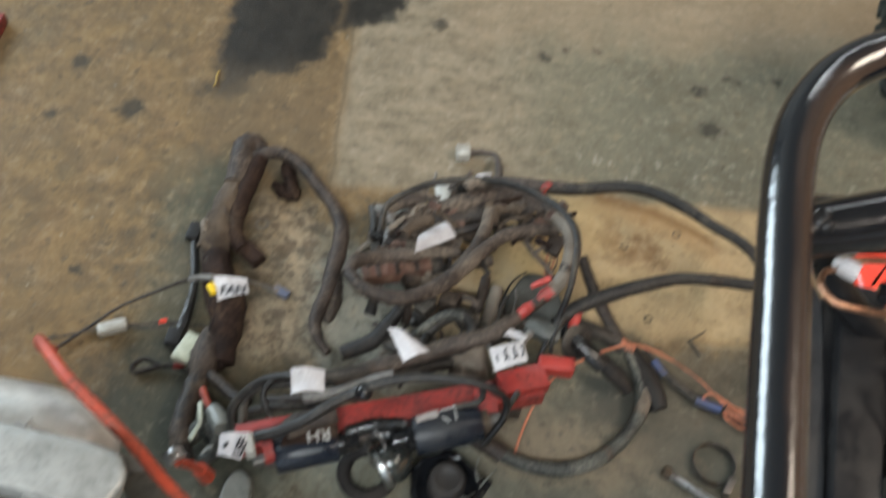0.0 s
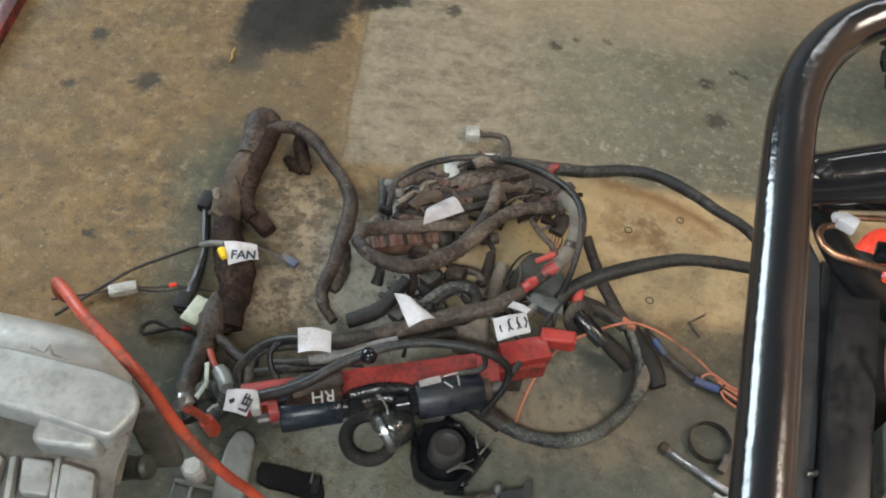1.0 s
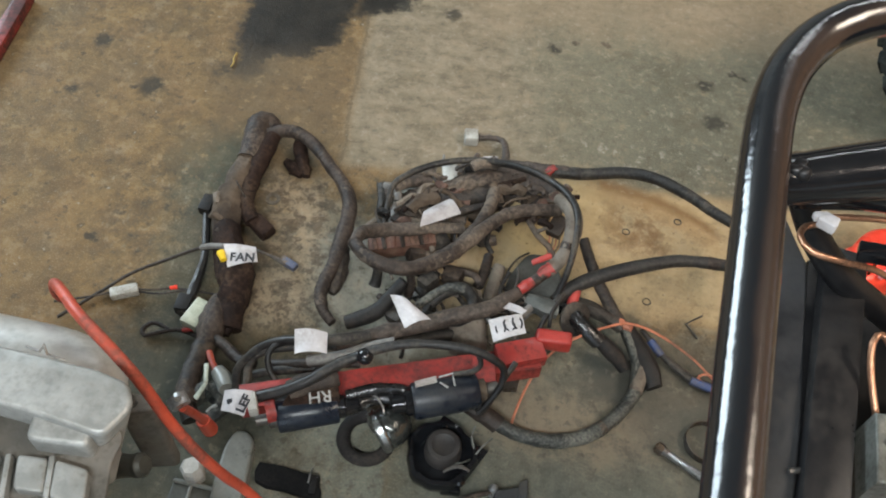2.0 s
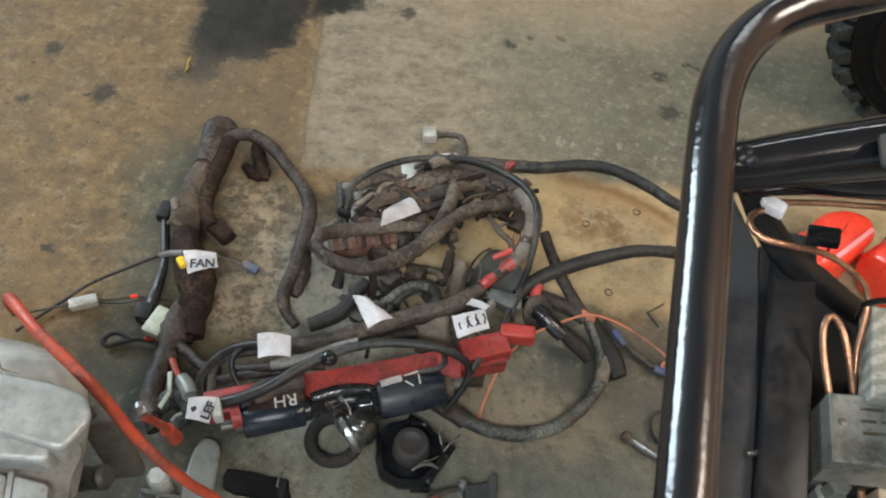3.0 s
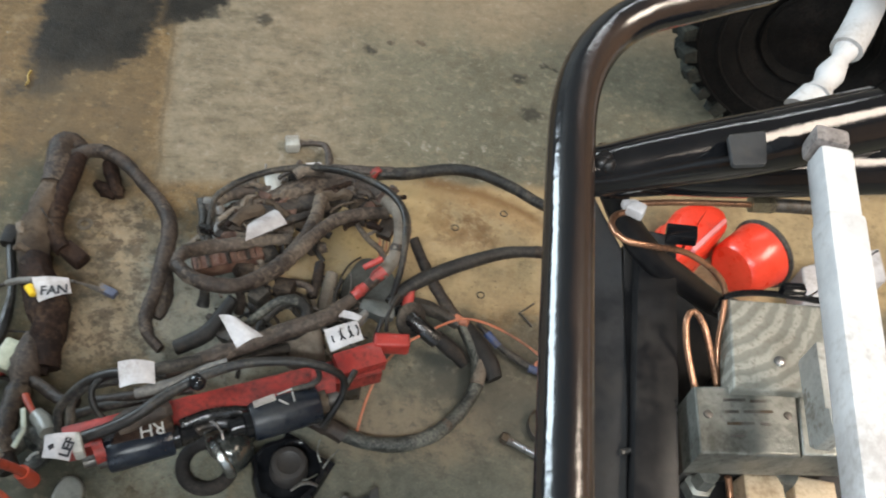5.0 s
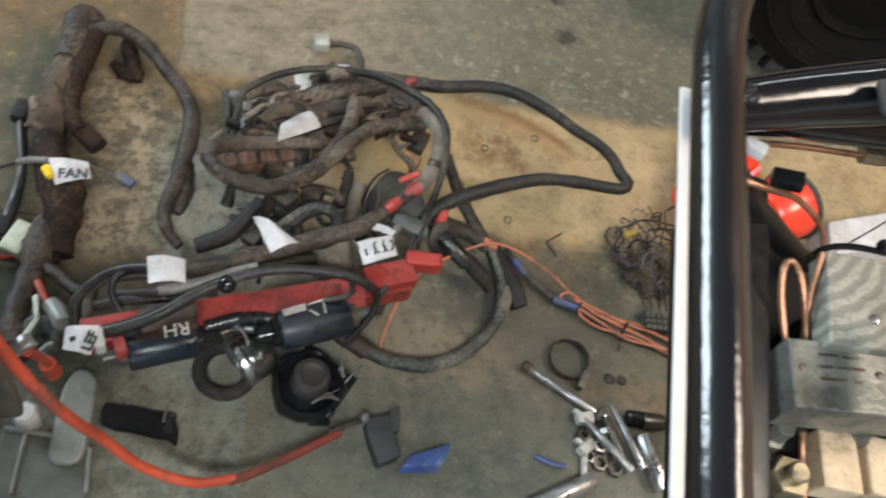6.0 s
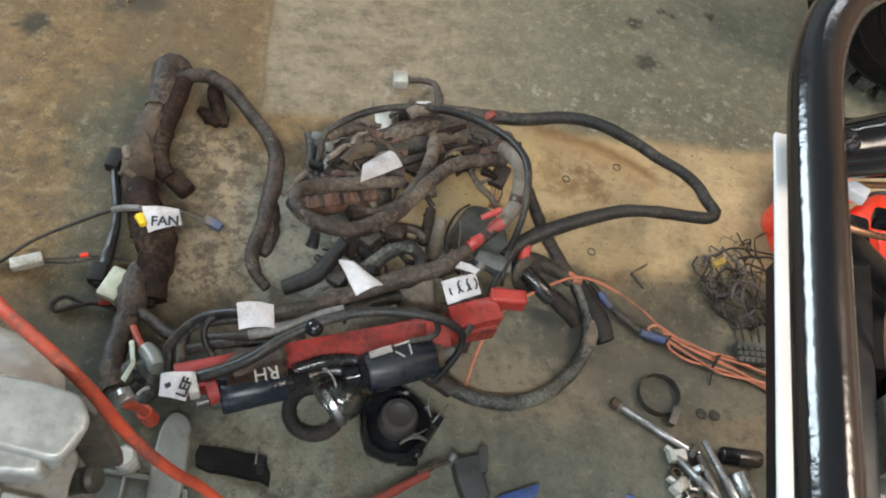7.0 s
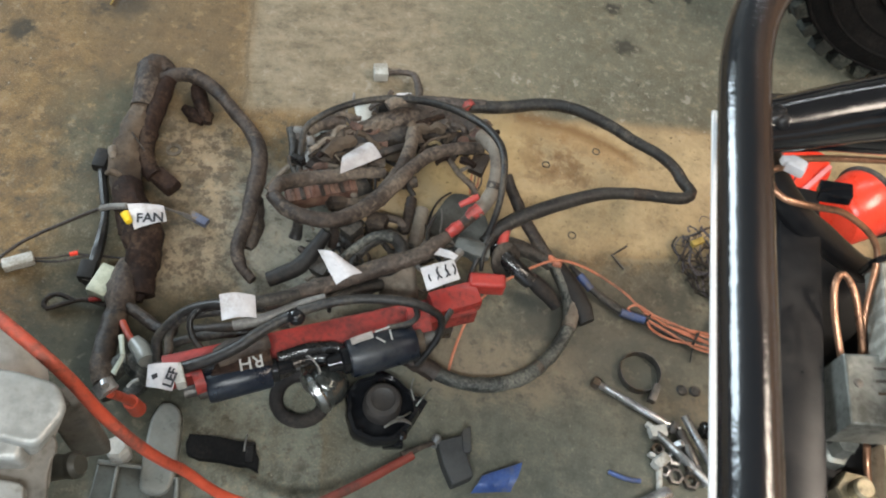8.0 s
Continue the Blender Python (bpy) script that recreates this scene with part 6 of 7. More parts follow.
for k in range(60):
    x, y = rnd.uniform(-0.115, 0.10), rnd.uniform(-0.05, 0.11)
    if x > -0.01 and y < 0.09:
        continue
    a = rnd.uniform(-0.4, 1.0)
    p = heap + Vector((x, y, rnd.uniform(0.04, 0.075)))
    pts = [p.copy()]
    for q in range(3):
        a += rnd.uniform(-0.7, 0.7)
        p = p + rnd.uniform(0.008, 0.018) * Vector((math.cos(a), math.sin(a), rnd.uniform(-0.5, 0.4)))
        pts.append(p.copy())
    cable(pts, rnd.choice((0.0013, 0.0018, 0.0025, 0.004)), rnd.choice((brown_loom, dark_loom, tan_loom, rusty, rubber, tan_loom)), 0.2, "lead", 6)
for k in range(16):
    x, y = rnd.uniform(-0.12, 0.1), rnd.uniform(-0.16, 0.13)
    if x > 0.0 and -0.06 < y < 0.09:
        continue
    b = bmesh.new()
    box(b, heap + Vector((x, y, rnd.uniform(0.03, 0.075))), (rnd.uniform(0.012, 0.024), rnd.uniform(0.009, 0.016), rnd.uniform(0.008, 0.014)), rnd.uniform(0, 180), 0.002, rnd.uniform(-25, 25), rnd.uniform(-25, 25))
    part("connector", b, rnd.choice((dark_loom, rusty, boot_black, smoke_plastic, brown_loom)), loom)
mass = smooth_path([(-0.118, -0.020, 0.060), (-0.070, 0.020, 0.072), (-0.020, 0.050, 0.080), (0.030, 0.075, 0.082), (0.075, 0.062, 0.085), (0.110, 0.030, 0.080)], 0.004)
for k in range(54):
    c = mass[rnd.randrange(len(mass))] + Vector((rnd.gauss(0, 0.010), rnd.gauss(0, 0.018), rnd.uniform(-0.02, 0.012)))
    a = rnd.uniform(0.0, 1.1) + (3.14 if k % 2 else 0)
    pts = [c.copy()]
    for q in range(rnd.choice((2, 3, 4))):
        a += rnd.uniform(-0.8, 0.8)
        c = c + rnd.uniform(0.009, 0.016) * Vector((math.cos(a), math.sin(a), rnd.uniform(-0.5, 0.35)))
        c.z = max(0.012, c.z)
        pts.append(c.copy())
    thick = rnd.choice((0.0016, 0.003, 0.005, 0.007, 0.009))
    cable(pts, [thick * rnd.uniform(0.75, 1.25) for q in pts], rnd.choice((umber_cloth, brown_loom, brown_loom, clay_loom, clay_loom, rusty)), 0.4, "loom_end" if thick > 0.004 else "lead", 8)
# plug at the far side
cable([(-0.003, 0.134, 0.040), (-0.011, 0.174, 0.025), (-0.024, 0.205, 0.015), (-0.045, 0.207, 0.012), (-0.064, 0.199, 0.012)], [0.007, 0.0065, 0.006, 0.005, 0.004], brown_loom, 0.12)
b = bmesh.new()
bar(b, (-0.087, 0.194, 0.012), (-0.065, 0.201, 0.012), 0.024, 0.02, 0.004)
part("connector", b, white_plastic, loom, "dirty white plug")
cable([(-0.066, 0.206, 0.015), (-0.057, 0.206, 0.014), (-0.047, 0.214, 0.012)], 0.0025, tan_loom, 0.1, "lead", 6)
b = bmesh.new()
box(b, (-0.045, 0.099, 0.050), (0.03, 0.024, 0.02), 15, 0.004)
part("connector", b, black_cable, loom)
b = bmesh.new()
sheet(b, [(-0.093, 0.082, 0.060), (-0.070, 0.092, 0.060), (-0.057, 0.068, 0.055), (-0.080, 0.053, 0.050)], 0.006)
part("paper_tag", b, white_plastic, loom, "pale grubby paper tag")
b = bmesh.new()
sheet(b, [(-0.039, 0.130, 0.050), (-0.017, 0.138, 0.050), (-0.014, 0.131, 0.050), (-0.035, 0.123, 0.050)], 0.001)
part("paper_tag", b, paper, loom)


def label_tag(corners, name_label, bow=0.004, material=paper):
    b = bmesh.new()
    sheet(b, corners, bow, crumple=0.0016)
    return part("paper_tag", b, material, loom, name_label)


fan_c = [(-0.330, -0.186, 0.088), (-0.285, -0.176, 0.088), (-0.274, -0.196, 0.086), (-0.309, -0.218, 0.084)]
fan = label_tag(fan_c, "white paper tag lettered in black marker")
fr, fu = Vector(fan_c[1]) - Vector(fan_c[0]), Vector(fan_c[0]) - Vector(fan_c[3])
lettering("FAN", Vector(fan_c[3]) + Vector((0, 0, 0.0095)) + 0.10 * fr + 0.14 * fu, fr + 0.12 * fu, fu, 0.0180, ink, fan, 0.0005)
b = bmesh.new()
tube(b, [(-0.327, -0.201, 0.090), (-0.317, -0.212, 0.090)], [0.006, 0.0045], 10, curved=False)
part("yellow_sleeve", b, yellow_plastic, fan)
label_tag([(-0.157, -0.320, 0.168), (-0.118, -0.310, 0.166), (-0.109, -0.335, 0.162), (-0.145, -0.349, 0.164)], "blank white paper tag on a cable", 0.008)
flag = label_tag([(-0.065, -0.232, 0.165), (-0.037, -0.232, 0.160), (-0.007, -0.245, 0.158), (-0.033, -0.268, 0.158)], "creased white paper tag on a cable", 0.008)
b = bmesh.new()
ring(b, Vector((-0.037, -0.242, 0.166)), 0.0055, 0.0012, (0, 0.1, 1), 16, 6, 0.3)
part("ink_mark", b, ink, flag)
rc = [(0.059, -0.199, 0.120), (0.098, -0.176, 0.122), (0.111, -0.200, 0.118), (0.074, -0.226, 0.116)]
rtag = label_tag(rc, "white paper tag with a marker scribble", 0.003)
rr_, ru = Vector(rc[1]) - Vector(rc[0]), Vector(rc[0]) - Vector(rc[3])
for s0, s1, h in ((0.16, 0.15, 0.30), (0.36, 0.39, 0.42), (0.50, 0.45, 0.50), (0.62, 0.66, 0.34), (0.74, 0.70, 0.52), (0.86, 0.89, 0.46)):
    b = bmesh.new()
    p0 = Vector(rc[3]) + rr_ * s0 + ru * 0.3 + Vector((0, 0, 0.004))
    tube(b, [p0, p0 + rr_ * (s1 - s0) * 2.2 + ru * h * 0.5, p0 + rr_ * (s1 - s0) + ru * h], 0.0011, 6)
    part("ink_mark", b, ink, rtag)
label_tag([(0.077, -0.157, 0.110), (0.103, -0.162, 0.112), (0.099, -0.172, 0.115), (0.072, -0.170, 0.112)], "white paper scrap on a cable", 0.001)
lc = [(-0.215, -0.406, 0.128), (-0.183, -0.396, 0.130), (-0.179, -0.429, 0.126), (-0.209, -0.430, 0.124)]
ltag = label_tag(lc, "white paper tag lettered in black marker", 0.004)
lr, lu = Vector(lc[1]) - Vector(lc[0]), Vector(lc[0]) - Vector(lc[3])
lettering("LEF", Vector(lc[2]) + Vector((0, 0, 0.006)) + 0.05 * lu - 0.02 * lr, lu + 0.25 * lr, -lr, 0.015, ink, ltag, 0.0006)
b = bmesh.new()
tube(b, [Vector(lc[0]) + lr * 0.25 - lu * 0.52 + Vector((0, 0, 0.004)), Vector(lc[0]) + lr * 0.32 - lu * 0.72 + Vector((0, 0, 0.004))], 0.0035, 8, flat=0.3)
part("ink_mark", b, ink, ltag)
b = bmesh.new()
bar(b, (-0.186, -0.408, 0.112), (-0.176, -0.402, 0.112), 0.026, 0.022, 0.003)
part("connector", b, white_plastic, loom, "white plug behind the tag")
label_tag([(-0.074, -0.085, 0.118), (-0.078, -0.056, 0.118), (-0.050, -0.022, 0.118), (-0.027, -0.042, 0.118)], "creased grubby paper tag on the heap", 0.006, grubby_paper)
label_tag([(-0.110, -0.001, 0.070), (-0.093, 0.007, 0.070), (-0.093, -0.005, 0.070), (-0.105, -0.014, 0.070)], "small white paper scrap", 0.001)

# ---- red channel with the two canisters ----
rail = holder("red_channel_bar", (-0.045, -0.269, 0.000), "chipped red painted steel channel bar under the harness", "bracket")
b = bmesh.new()
a_, b_ = Vector((-0.210, -0.390, 0.080)), Vector((0.135, -0.207, 0.080))
bar(b, a_, b_, 0.030, 0.004, 0.001)
part("web", b, red_paint, rail)
d_ = (b_ - a_).normalized()
n_ = Vector((-d_.y, d_.x, 0))
for s in (-1, 1):
    b = bmesh.new()
    o = n_ * 0.0155 * s + Vector((0, 0, -0.012))
    bar(b, a_ + o, b_ + o, 0.003, 0.028, 0.001)
    part("flange", b, red_paint, rail)
b = bmesh.new()
box(b, (0.147, -0.181, 0.088), (0.048, 0.020, 0.026), 10, 0.005, seg=3)
part("end_block", b, red_paint, rail)
b = bmesh.new()
bar(b, (0.083, -0.231, 0.084), (0.138, -0.198, 0.084), 0.033, 0.026, 0.003)
part("end_plate", b, red_paint, rail)
b = bmesh.new()
box(b, (0.073, -0.257, 0.082), (0.03, 0.04, 0.02), 18, 0.003)
part("mount", b, red_paint, rail)
b = bmesh.new()
tube(b, [(-0.167, -0.402, 0.092), (-0.157, -0.395, 0.092)], 0.015, 14, curved=False)
part("collar", b, red_paint, rail)
for s in (0.08, 0.5, 0.92):
    b = bmesh.new()
    q = a_.lerp(b_, s)
    box(b, (q.x, q.y, 0.033), (0.02, 0.016, 0.066), 16, 0.002)
    part("foot", b, dark_steel, rail)


def canister(p, q, r, label):
    p, q = Vector(p), Vector(q)
    ob = holder("ignition_coil", (p + q) / 2, label, "ignition coil", "ignition coils")
    L = (q - p).length
    b = bmesh.new()
    lathe(b, p, [(0, 0), (r * 0.9, 0.0), (r, 0.003), (r, L - 0.003), (r * 0.93, L), (0, L)], q - p, 32)
    part("shell", b, coil_black, ob)
    b = bmesh.new()
    lathe(b, q, [(r * 0.72, -0.001), (r * 0.72, 0.008), (r * 0.5, 0.010), (r * 0.42, 0.026), (r * 0.3, 0.028), (0, 0.028)], q - p, 24)
    part("neck", b, gloss_black, ob)
    b = bmesh.new()
    lathe(b, p, [(r * 0.6, 0.001), (r * 0.6, -0.010), (r * 0.35, -0.012), (r * 0.35, -0.026), (0, -0.026)], q - p, 24)
    part("cap", b, dark_steel, ob)
    return ob


coil_a = canister((-0.154, -0.400, 0.082), (-0.088, -0.362, 0.082), 0.0205, "black cylindrical ignition coil lettered in white")
b = bmesh.new()
cast_block(b, [(-0.148, -0.367), (-0.094, -0.342), (-0.084, -0.362), (-0.150, -0.394)], 0.103, 0.060, 0.004, 0.003)
part("mounting_block", b, umber_cloth, coil_a, "matt brown black mounting block")
ca, cb = Vector((-0.124, -0.377, 0.105)), Vector((-0.096, -0.363, 0.105))
lettering("RH", Vector((-0.099, -0.353, 0.1045)), ca - cb, Vector((0.3, -1, 0)), 0.0225, white_ink, coil_a, 0.0001)
coil_b = canister((0.073, -0.288, 0.094), (0.000, -0.330, 0.094), 0.0235, "black cylindrical ignition coil with a pale printed label")
b = bmesh.new()
sheet(b, [(-0.003, -0.315, 0.121), (0.020, -0.299, 0.121), (0.024, -0.306, 0.119), (0.001, -0.322, 0.119)], 0.0, 0.0008, crumple=0.0002)
part("printed_label", b, faded_label, coil_b, "faded pale printed label")
for k, (s, e) in enumerate(zip([(0.024, -0.300, 0.122), (0.027, -0.306, 0.121), (0.040, -0.292, 0.121)], [(0.039, -0.289, 0.122), (0.039, -0.308, 0.118), (0.046, -0.303, 0.119)])):
    b = bmesh.new()
    tube(b, [s, e], 0.0012, 6, curved=False)
    part("print_bar", b, white_ink, coil_b)
b = bmesh.new()
tube(b, [(-0.087, -0.365, 0.080), (-0.074, -0.353, 0.078), (-0.057, -0.339, 0.078), (-0.032, -0.329, 0.080), (-0.005, -0.329, 0.085)], [0.010, 0.012, 0.009, 0.008, 0.011], 12, 0.12)
tagged(bm_obj("coil_lead", b, boot_black, at=(-0.057, -0.339, 0.078)), "glossy black rubber boots between the coils", "rubber boot")
cup = holder("lamp_bulb", (-0.028, -0.329, 0.000), "dark glassy lamp bulb with a chrome collar lying between the coils", "lamp bulb")
b = bmesh.new()
lathe(b, (-0.032, -0.325, 0.000), [(0.026, 0), (0.030, 0.012), (0.030, 0.03), (0.024, 0.04), (0, 0.04)], n=32)
part("base", b, dark_steel, cup)
b = bmesh.new()
up_ = Vector((-0.60, -0.62, -0.12)).normalized()
cc = Vector((-0.022, -0.352, 0.050))
lathe(b, cc, [(0.0, -0.029), (0.013, -0.026), (0.022, -0.018), (0.0275, -0.006), (0.0285, 0.004), (0.026, 0.012), (0.020, 0.017), (0.0, 0.019)], up_, 40)
part("dome", b, bulb_glass, cup)
b = bmesh.new()
lathe(b, cc + up_ * 0.012, [(0.0255, -0.003), (0.0285, -0.003), (0.0300, -0.0005), (0.0285, 0.006), (0.0255, 0.008), (0.0225, 0.007), (0.0225, 0.0)], up_, 40, True)
part("rolled_rim", b, chrome, cup, "bright chrome collar")
b = bmesh.new()
tube(b, [(-0.060, -0.335, 0.085), (-0.046, -0.336, 0.088), (-0.034, -0.345, 0.084), (-0.030, -0.352, 0.080)], 0.0014, 6)
part("wire_hook", b, plated, cup)
bush = bmesh.new()
ring(bush, (-0.052, -0.360, 0.008), 0.031, 0.009, n=30, m=10)
tagged(bm_obj("rubber_ring", bush, dull_ring, at=(-0.052, -0.357, 0.000)), "dull black rubber ring lying on the concrete", "rubber ring")

# ---- horn ----
hc = (0.050, -0.357, 0.000)
horn = holder("horn", hc, "round black disc horn with a raised centre boss", "horn")
b = bmesh.new()
lathe(b, hc, [(0.030, 0.0), (0.040, 0.004), (0.046, 0.014), (0.047, 0.026), (0.044, 0.033), (0.039, 0.034), (0.035, 0.028), (0.028, 0.025), (0, 0.025)], n=48)
for vtx in b.verts:
    off = vtx.co - Vector(hc)
    a = math.atan2(off.y, off.x)
    swell = 1 + 0.035 * math.sin(3 * a + 0.6) + 0.03 * math.sin(5 * a) + 0.02 * math.sin(11 * a)
    vtx.co.x, vtx.co.y = hc[0] + off.x * swell, hc[1] + off.y * swell
part("body", b, gloss_black, horn)
b = bmesh.new()
lathe(b, (hc[0] + 0.001, hc[1] + 0.004, 0.020), [(0.0245, 0), (0.0235, 0.026), (0.021, 0.030), (0.015, 0.0305), (0.013, 0.029), (0, 0.029)], n=36)
part("boss", b, horn_grey, horn, "matt grey brown centre boss")
for ang, far in ((0.5, 0.043), (1.75, 0.040), (2.9, 0.042), (4.25, 0.041), (5.6, 0.044)):
    b = bmesh.new()
    lathe(b, (hc[0] + far * math.cos(ang), hc[1] + far * math.sin(ang), 0.026), [(0.0065, 0), (0.0065, 0.004), (0.003, 0.0075), (0, 0.0075)], n=8)
    part("rivet", b, gloss_black, horn)
b = bmesh.new()
bar(b, (hc[0] - 0.010, hc[1] + 0.036, 0.016), (hc[0] - 0.004, hc[1] + 0.054, 0.016), 0.022, 0.005, 0.0015)
part("bracket_tongue", b, gloss_black, horn)
b = bmesh.new()
tube(b, [(0.060, -0.382, 0.034), (0.070, -0.372, 0.036), (0.082, -0.368, 0.036), (0.092, -0.370, 0.034)], [0.0016, 0.0026, 0.0026, 0.0016], 8, flat=0.5)
part("contact_strip", b, dark_steel, horn, "bent pale metal contact strip")
b = bmesh.new()
bar(b, (0.086, -0.370, 0.020), (0.100, -0.331, 0.026), 0.014, 0.003, 0.001)
part("mount_strap", b, gloss_black, horn)
for pts in ([(0.093, -0.346, 0.035), (0.099, -0.334, 0.040), (0.107, -0.316, 0.030)], [(0.072, -0.370, 0.045), (0.080, -0.368, 0.048), (0.088, -0.357, 0.040)], [(0.082, -0.316, 0.050), (0.082, -0.331, 0.050), (0.089, -0.343, 0.045)]):
    b = bmesh.new()
    tube(b, pts, 0.0011, 6)
    part("terminal", b, milled, horn)
b = bmesh.new()
box(b, (0.074, -0.390, 0.010), (0.026, 0.016, 0.016), 14, 0.003)
part("lug", b, gloss_black, horn)

# ---- orange wire ----
bundle = holder("orange_wire_coil", (0.429, -0.132, 0.000), "coiled bright orange wire bundled with black ties on concrete", "wire")
b = bmesh.new()
tube(b, [(0.125, -0.281, 0.018), (0.126, -0.258, 0.020), (0.131, -0.225, 0.030), (0.140, -0.198, 0.045), (0.157, -0.171, 0.060), (0.182, -0.150, 0.070), (0.211, -0.120, 0.060), (0.239, -0.100, 0.055), (0.271, -0.093, 0.045), (0.309, -0.094, 0.030), (0.346, -0.105, 0.020), (0.370, -0.118, 0.014), (0.392, -0.130, 0.012), (0.434, -0.142, 0.010), (0.484, -0.151, 0.008), (0.541, -0.165, 0.008), (0.629, -0.182, 0.008)], 0.0018, 8)
part("strand", b, orange_wire_mat, bundle)


def strand(pts):
    b = bmesh.new()
    tube(b, pts, 0.0018, 8)
    part("strand", b, orange_wire_mat, bundle)


strand([(0.383, -0.137, 0.010), (0.401, -0.137, 0.010), (0.434, -0.139, 0.010), (0.475, -0.147, 0.008), (0.516, -0.159, 0.008), (0.565, -0.166, 0.008)])
strand([(0.378, -0.138, 0.012), (0.358, -0.130, 0.014), (0.356, -0.125, 0.016), (0.369, -0.118, 0.016), (0.399, -0.129, 0.014), (0.441, -0.136, 0.012), (0.490, -0.136, 0.010), (0.565, -0.158, 0.008)])
strand([(0.383, -0.132, 0.013), (0.390, -0.146, 0.010), (0.419, -0.156, 0.009), (0.460, -0.155, 0.008), (0.508, -0.162, 0.008), (0.565, -0.177, 0.008)])
strand([(0.378, -0.127, 0.015), (0.411, -0.131, 0.014), (0.457, -0.140, 0.013), (0.498, -0.142, 0.012), (0.564, -0.150, 0.010)])
strand([(0.386, -0.137, 0.014), (0.425, -0.151, 0.012), (0.463, -0.162, 0.010), (0.504, -0.160, 0.009), (0.564, -0.158, 0.009)])
b = bmesh.new()
ring(b, (0.385, -0.134, 0.012), 0.007, 0.0014, Vector((0.9, -0.4, 0)), 16, 6)
part("tie", b, rubber, bundle)
b = bmesh.new()
ring(b, (0.454, -0.148, 0.012), 0.011, 0.0014, Vector((0.9, -0.4, 0)), 16, 6)
tube(b, [(0.455, -0.140, 0.016), (0.453, -0.159, 0.008), (0.452, -0.181, 0.003)], 0.0012, 6)
part("tie", b, rubber, bundle)
for s in ([(0.225, -0.086, 0.040), (0.237, -0.096, 0.042)], [(0.237, -0.096, 0.042), (0.248, -0.098, 0.045)]):
    b = bmesh.new()
    tube(b, s, 0.006, 10, curved=False)
    part("splice", b, orange_wire_mat, bundle)
jump = holder("grey_lead", (0.329, -0.116, 0.000), "grey lead with two blue crimped ends on concrete", "wire")
b = bmesh.new()
tube(b, [(0.263, -0.087, 0.030), (0.281, -0.095, 0.020), (0.304, -0.109, 0.012), (0.331, -0.121, 0.008), (0.353, -0.131, 0.008), (0.390, -0.136, 0.008), (0.436, -0.150, 0.006), (0.509, -0.154, 0.006)], [0.004, 0.004, 0.0065, 0.007, 0.006, 0.005, 0.004, 0.003], 10, 0.1)
part("lead", b, rubber, jump)
for s in ([(0.279, -0.095, 0.022), (0.299, -0.110, 0.016)], [(0.346, -0.134, 0.013), (0.381, -0.137, 0.012)]):
    b = bmesh.new()
    tube(b, s, 0.0058, 10, curved=False)
    part("crimp_sleeve", b, blue_plastic, jump, "blue crimp sleeve")

# ---- loose hardware ----
def stud(p, q, r, label, material=None, thread=True, name="bolt", category="bolt"):
    p, q = Vector(p), Vector(q)
    ob = holder(name, p, label, category, "loose bolts")
    b = bmesh.new()
    L = (q - p).length
    prof = [(0, 0), (r * 0.85, 0), (r, r * 0.2)]
    n = int(min(L * 0.4, 0.04) / 0.0025)
    if thread:
        for k in range(n):
            h = 0.003 + k * 0.0025
            prof += [(r * 0.86, h), (r, h + 0.0012)]
    prof += [(r, L - r * 0.3), (r * 0.85, L), (0, L)]
    lathe(b, p, prof, q - p, 14)
    part("shank", b, material or plated, ob)
    return ob


long_bolt = stud((0.325, -0.246, 0.007), (0.431, -0.284, 0.007), 0.0052, "long plated bolt lying on the concrete")
b = bmesh.new()
lathe(b, (0.324, -0.247, 0.009), [(0.008, -0.004), (0.009, 0.0), (0.008, 0.006), (0.004, 0.008), (0, 0.008)], Vector((0.325, -0.246, 0.007)) - Vector((0.431, -0.284, 0.007)), 6)
part("head", b, dark_steel, long_bolt)
b = bmesh.new()
lathe(b, (0.427, -0.283, 0.009), [(0.004, 0), (0.009, 0.001), (0.009, 0.008), (0.004, 0.009)], Vector((0.431, -0.284, 0.007)) - Vector((0.325, -0.246, 0.007)), 6)
part("nut", b, dark_steel, long_bolt)
stud((0.443, -0.268, 0.016), (0.495, -0.345, 0.016), 0.0055, "plated threaded stud leaning on other hardware")
stud((0.408, -0.298, 0.013), (0.481, -0.351, 0.013), 0.0055, "plated threaded stud among nuts")
stud((0.439, -0.282, 0.006), (0.480, -0.353, 0.006), 0.0045, "thin plated stud among nuts")
stud((0.490, -0.300, 0.014), (0.525, -0.365, 0.014), 0.013, "short bright steel bush lying on its side", chrome, False, "steel_bush", "bush")
stud((0.468, -0.280, 0.012), (0.521, -0.273, 0.012), 0.0115, "dark oily bolt lying on the concrete", boot_black, True)
stud((0.354, -0.432, 0.014), (0.430, -0.376, 0.014), 0.011, "bright plated bolt lying on the concrete", plated, False)
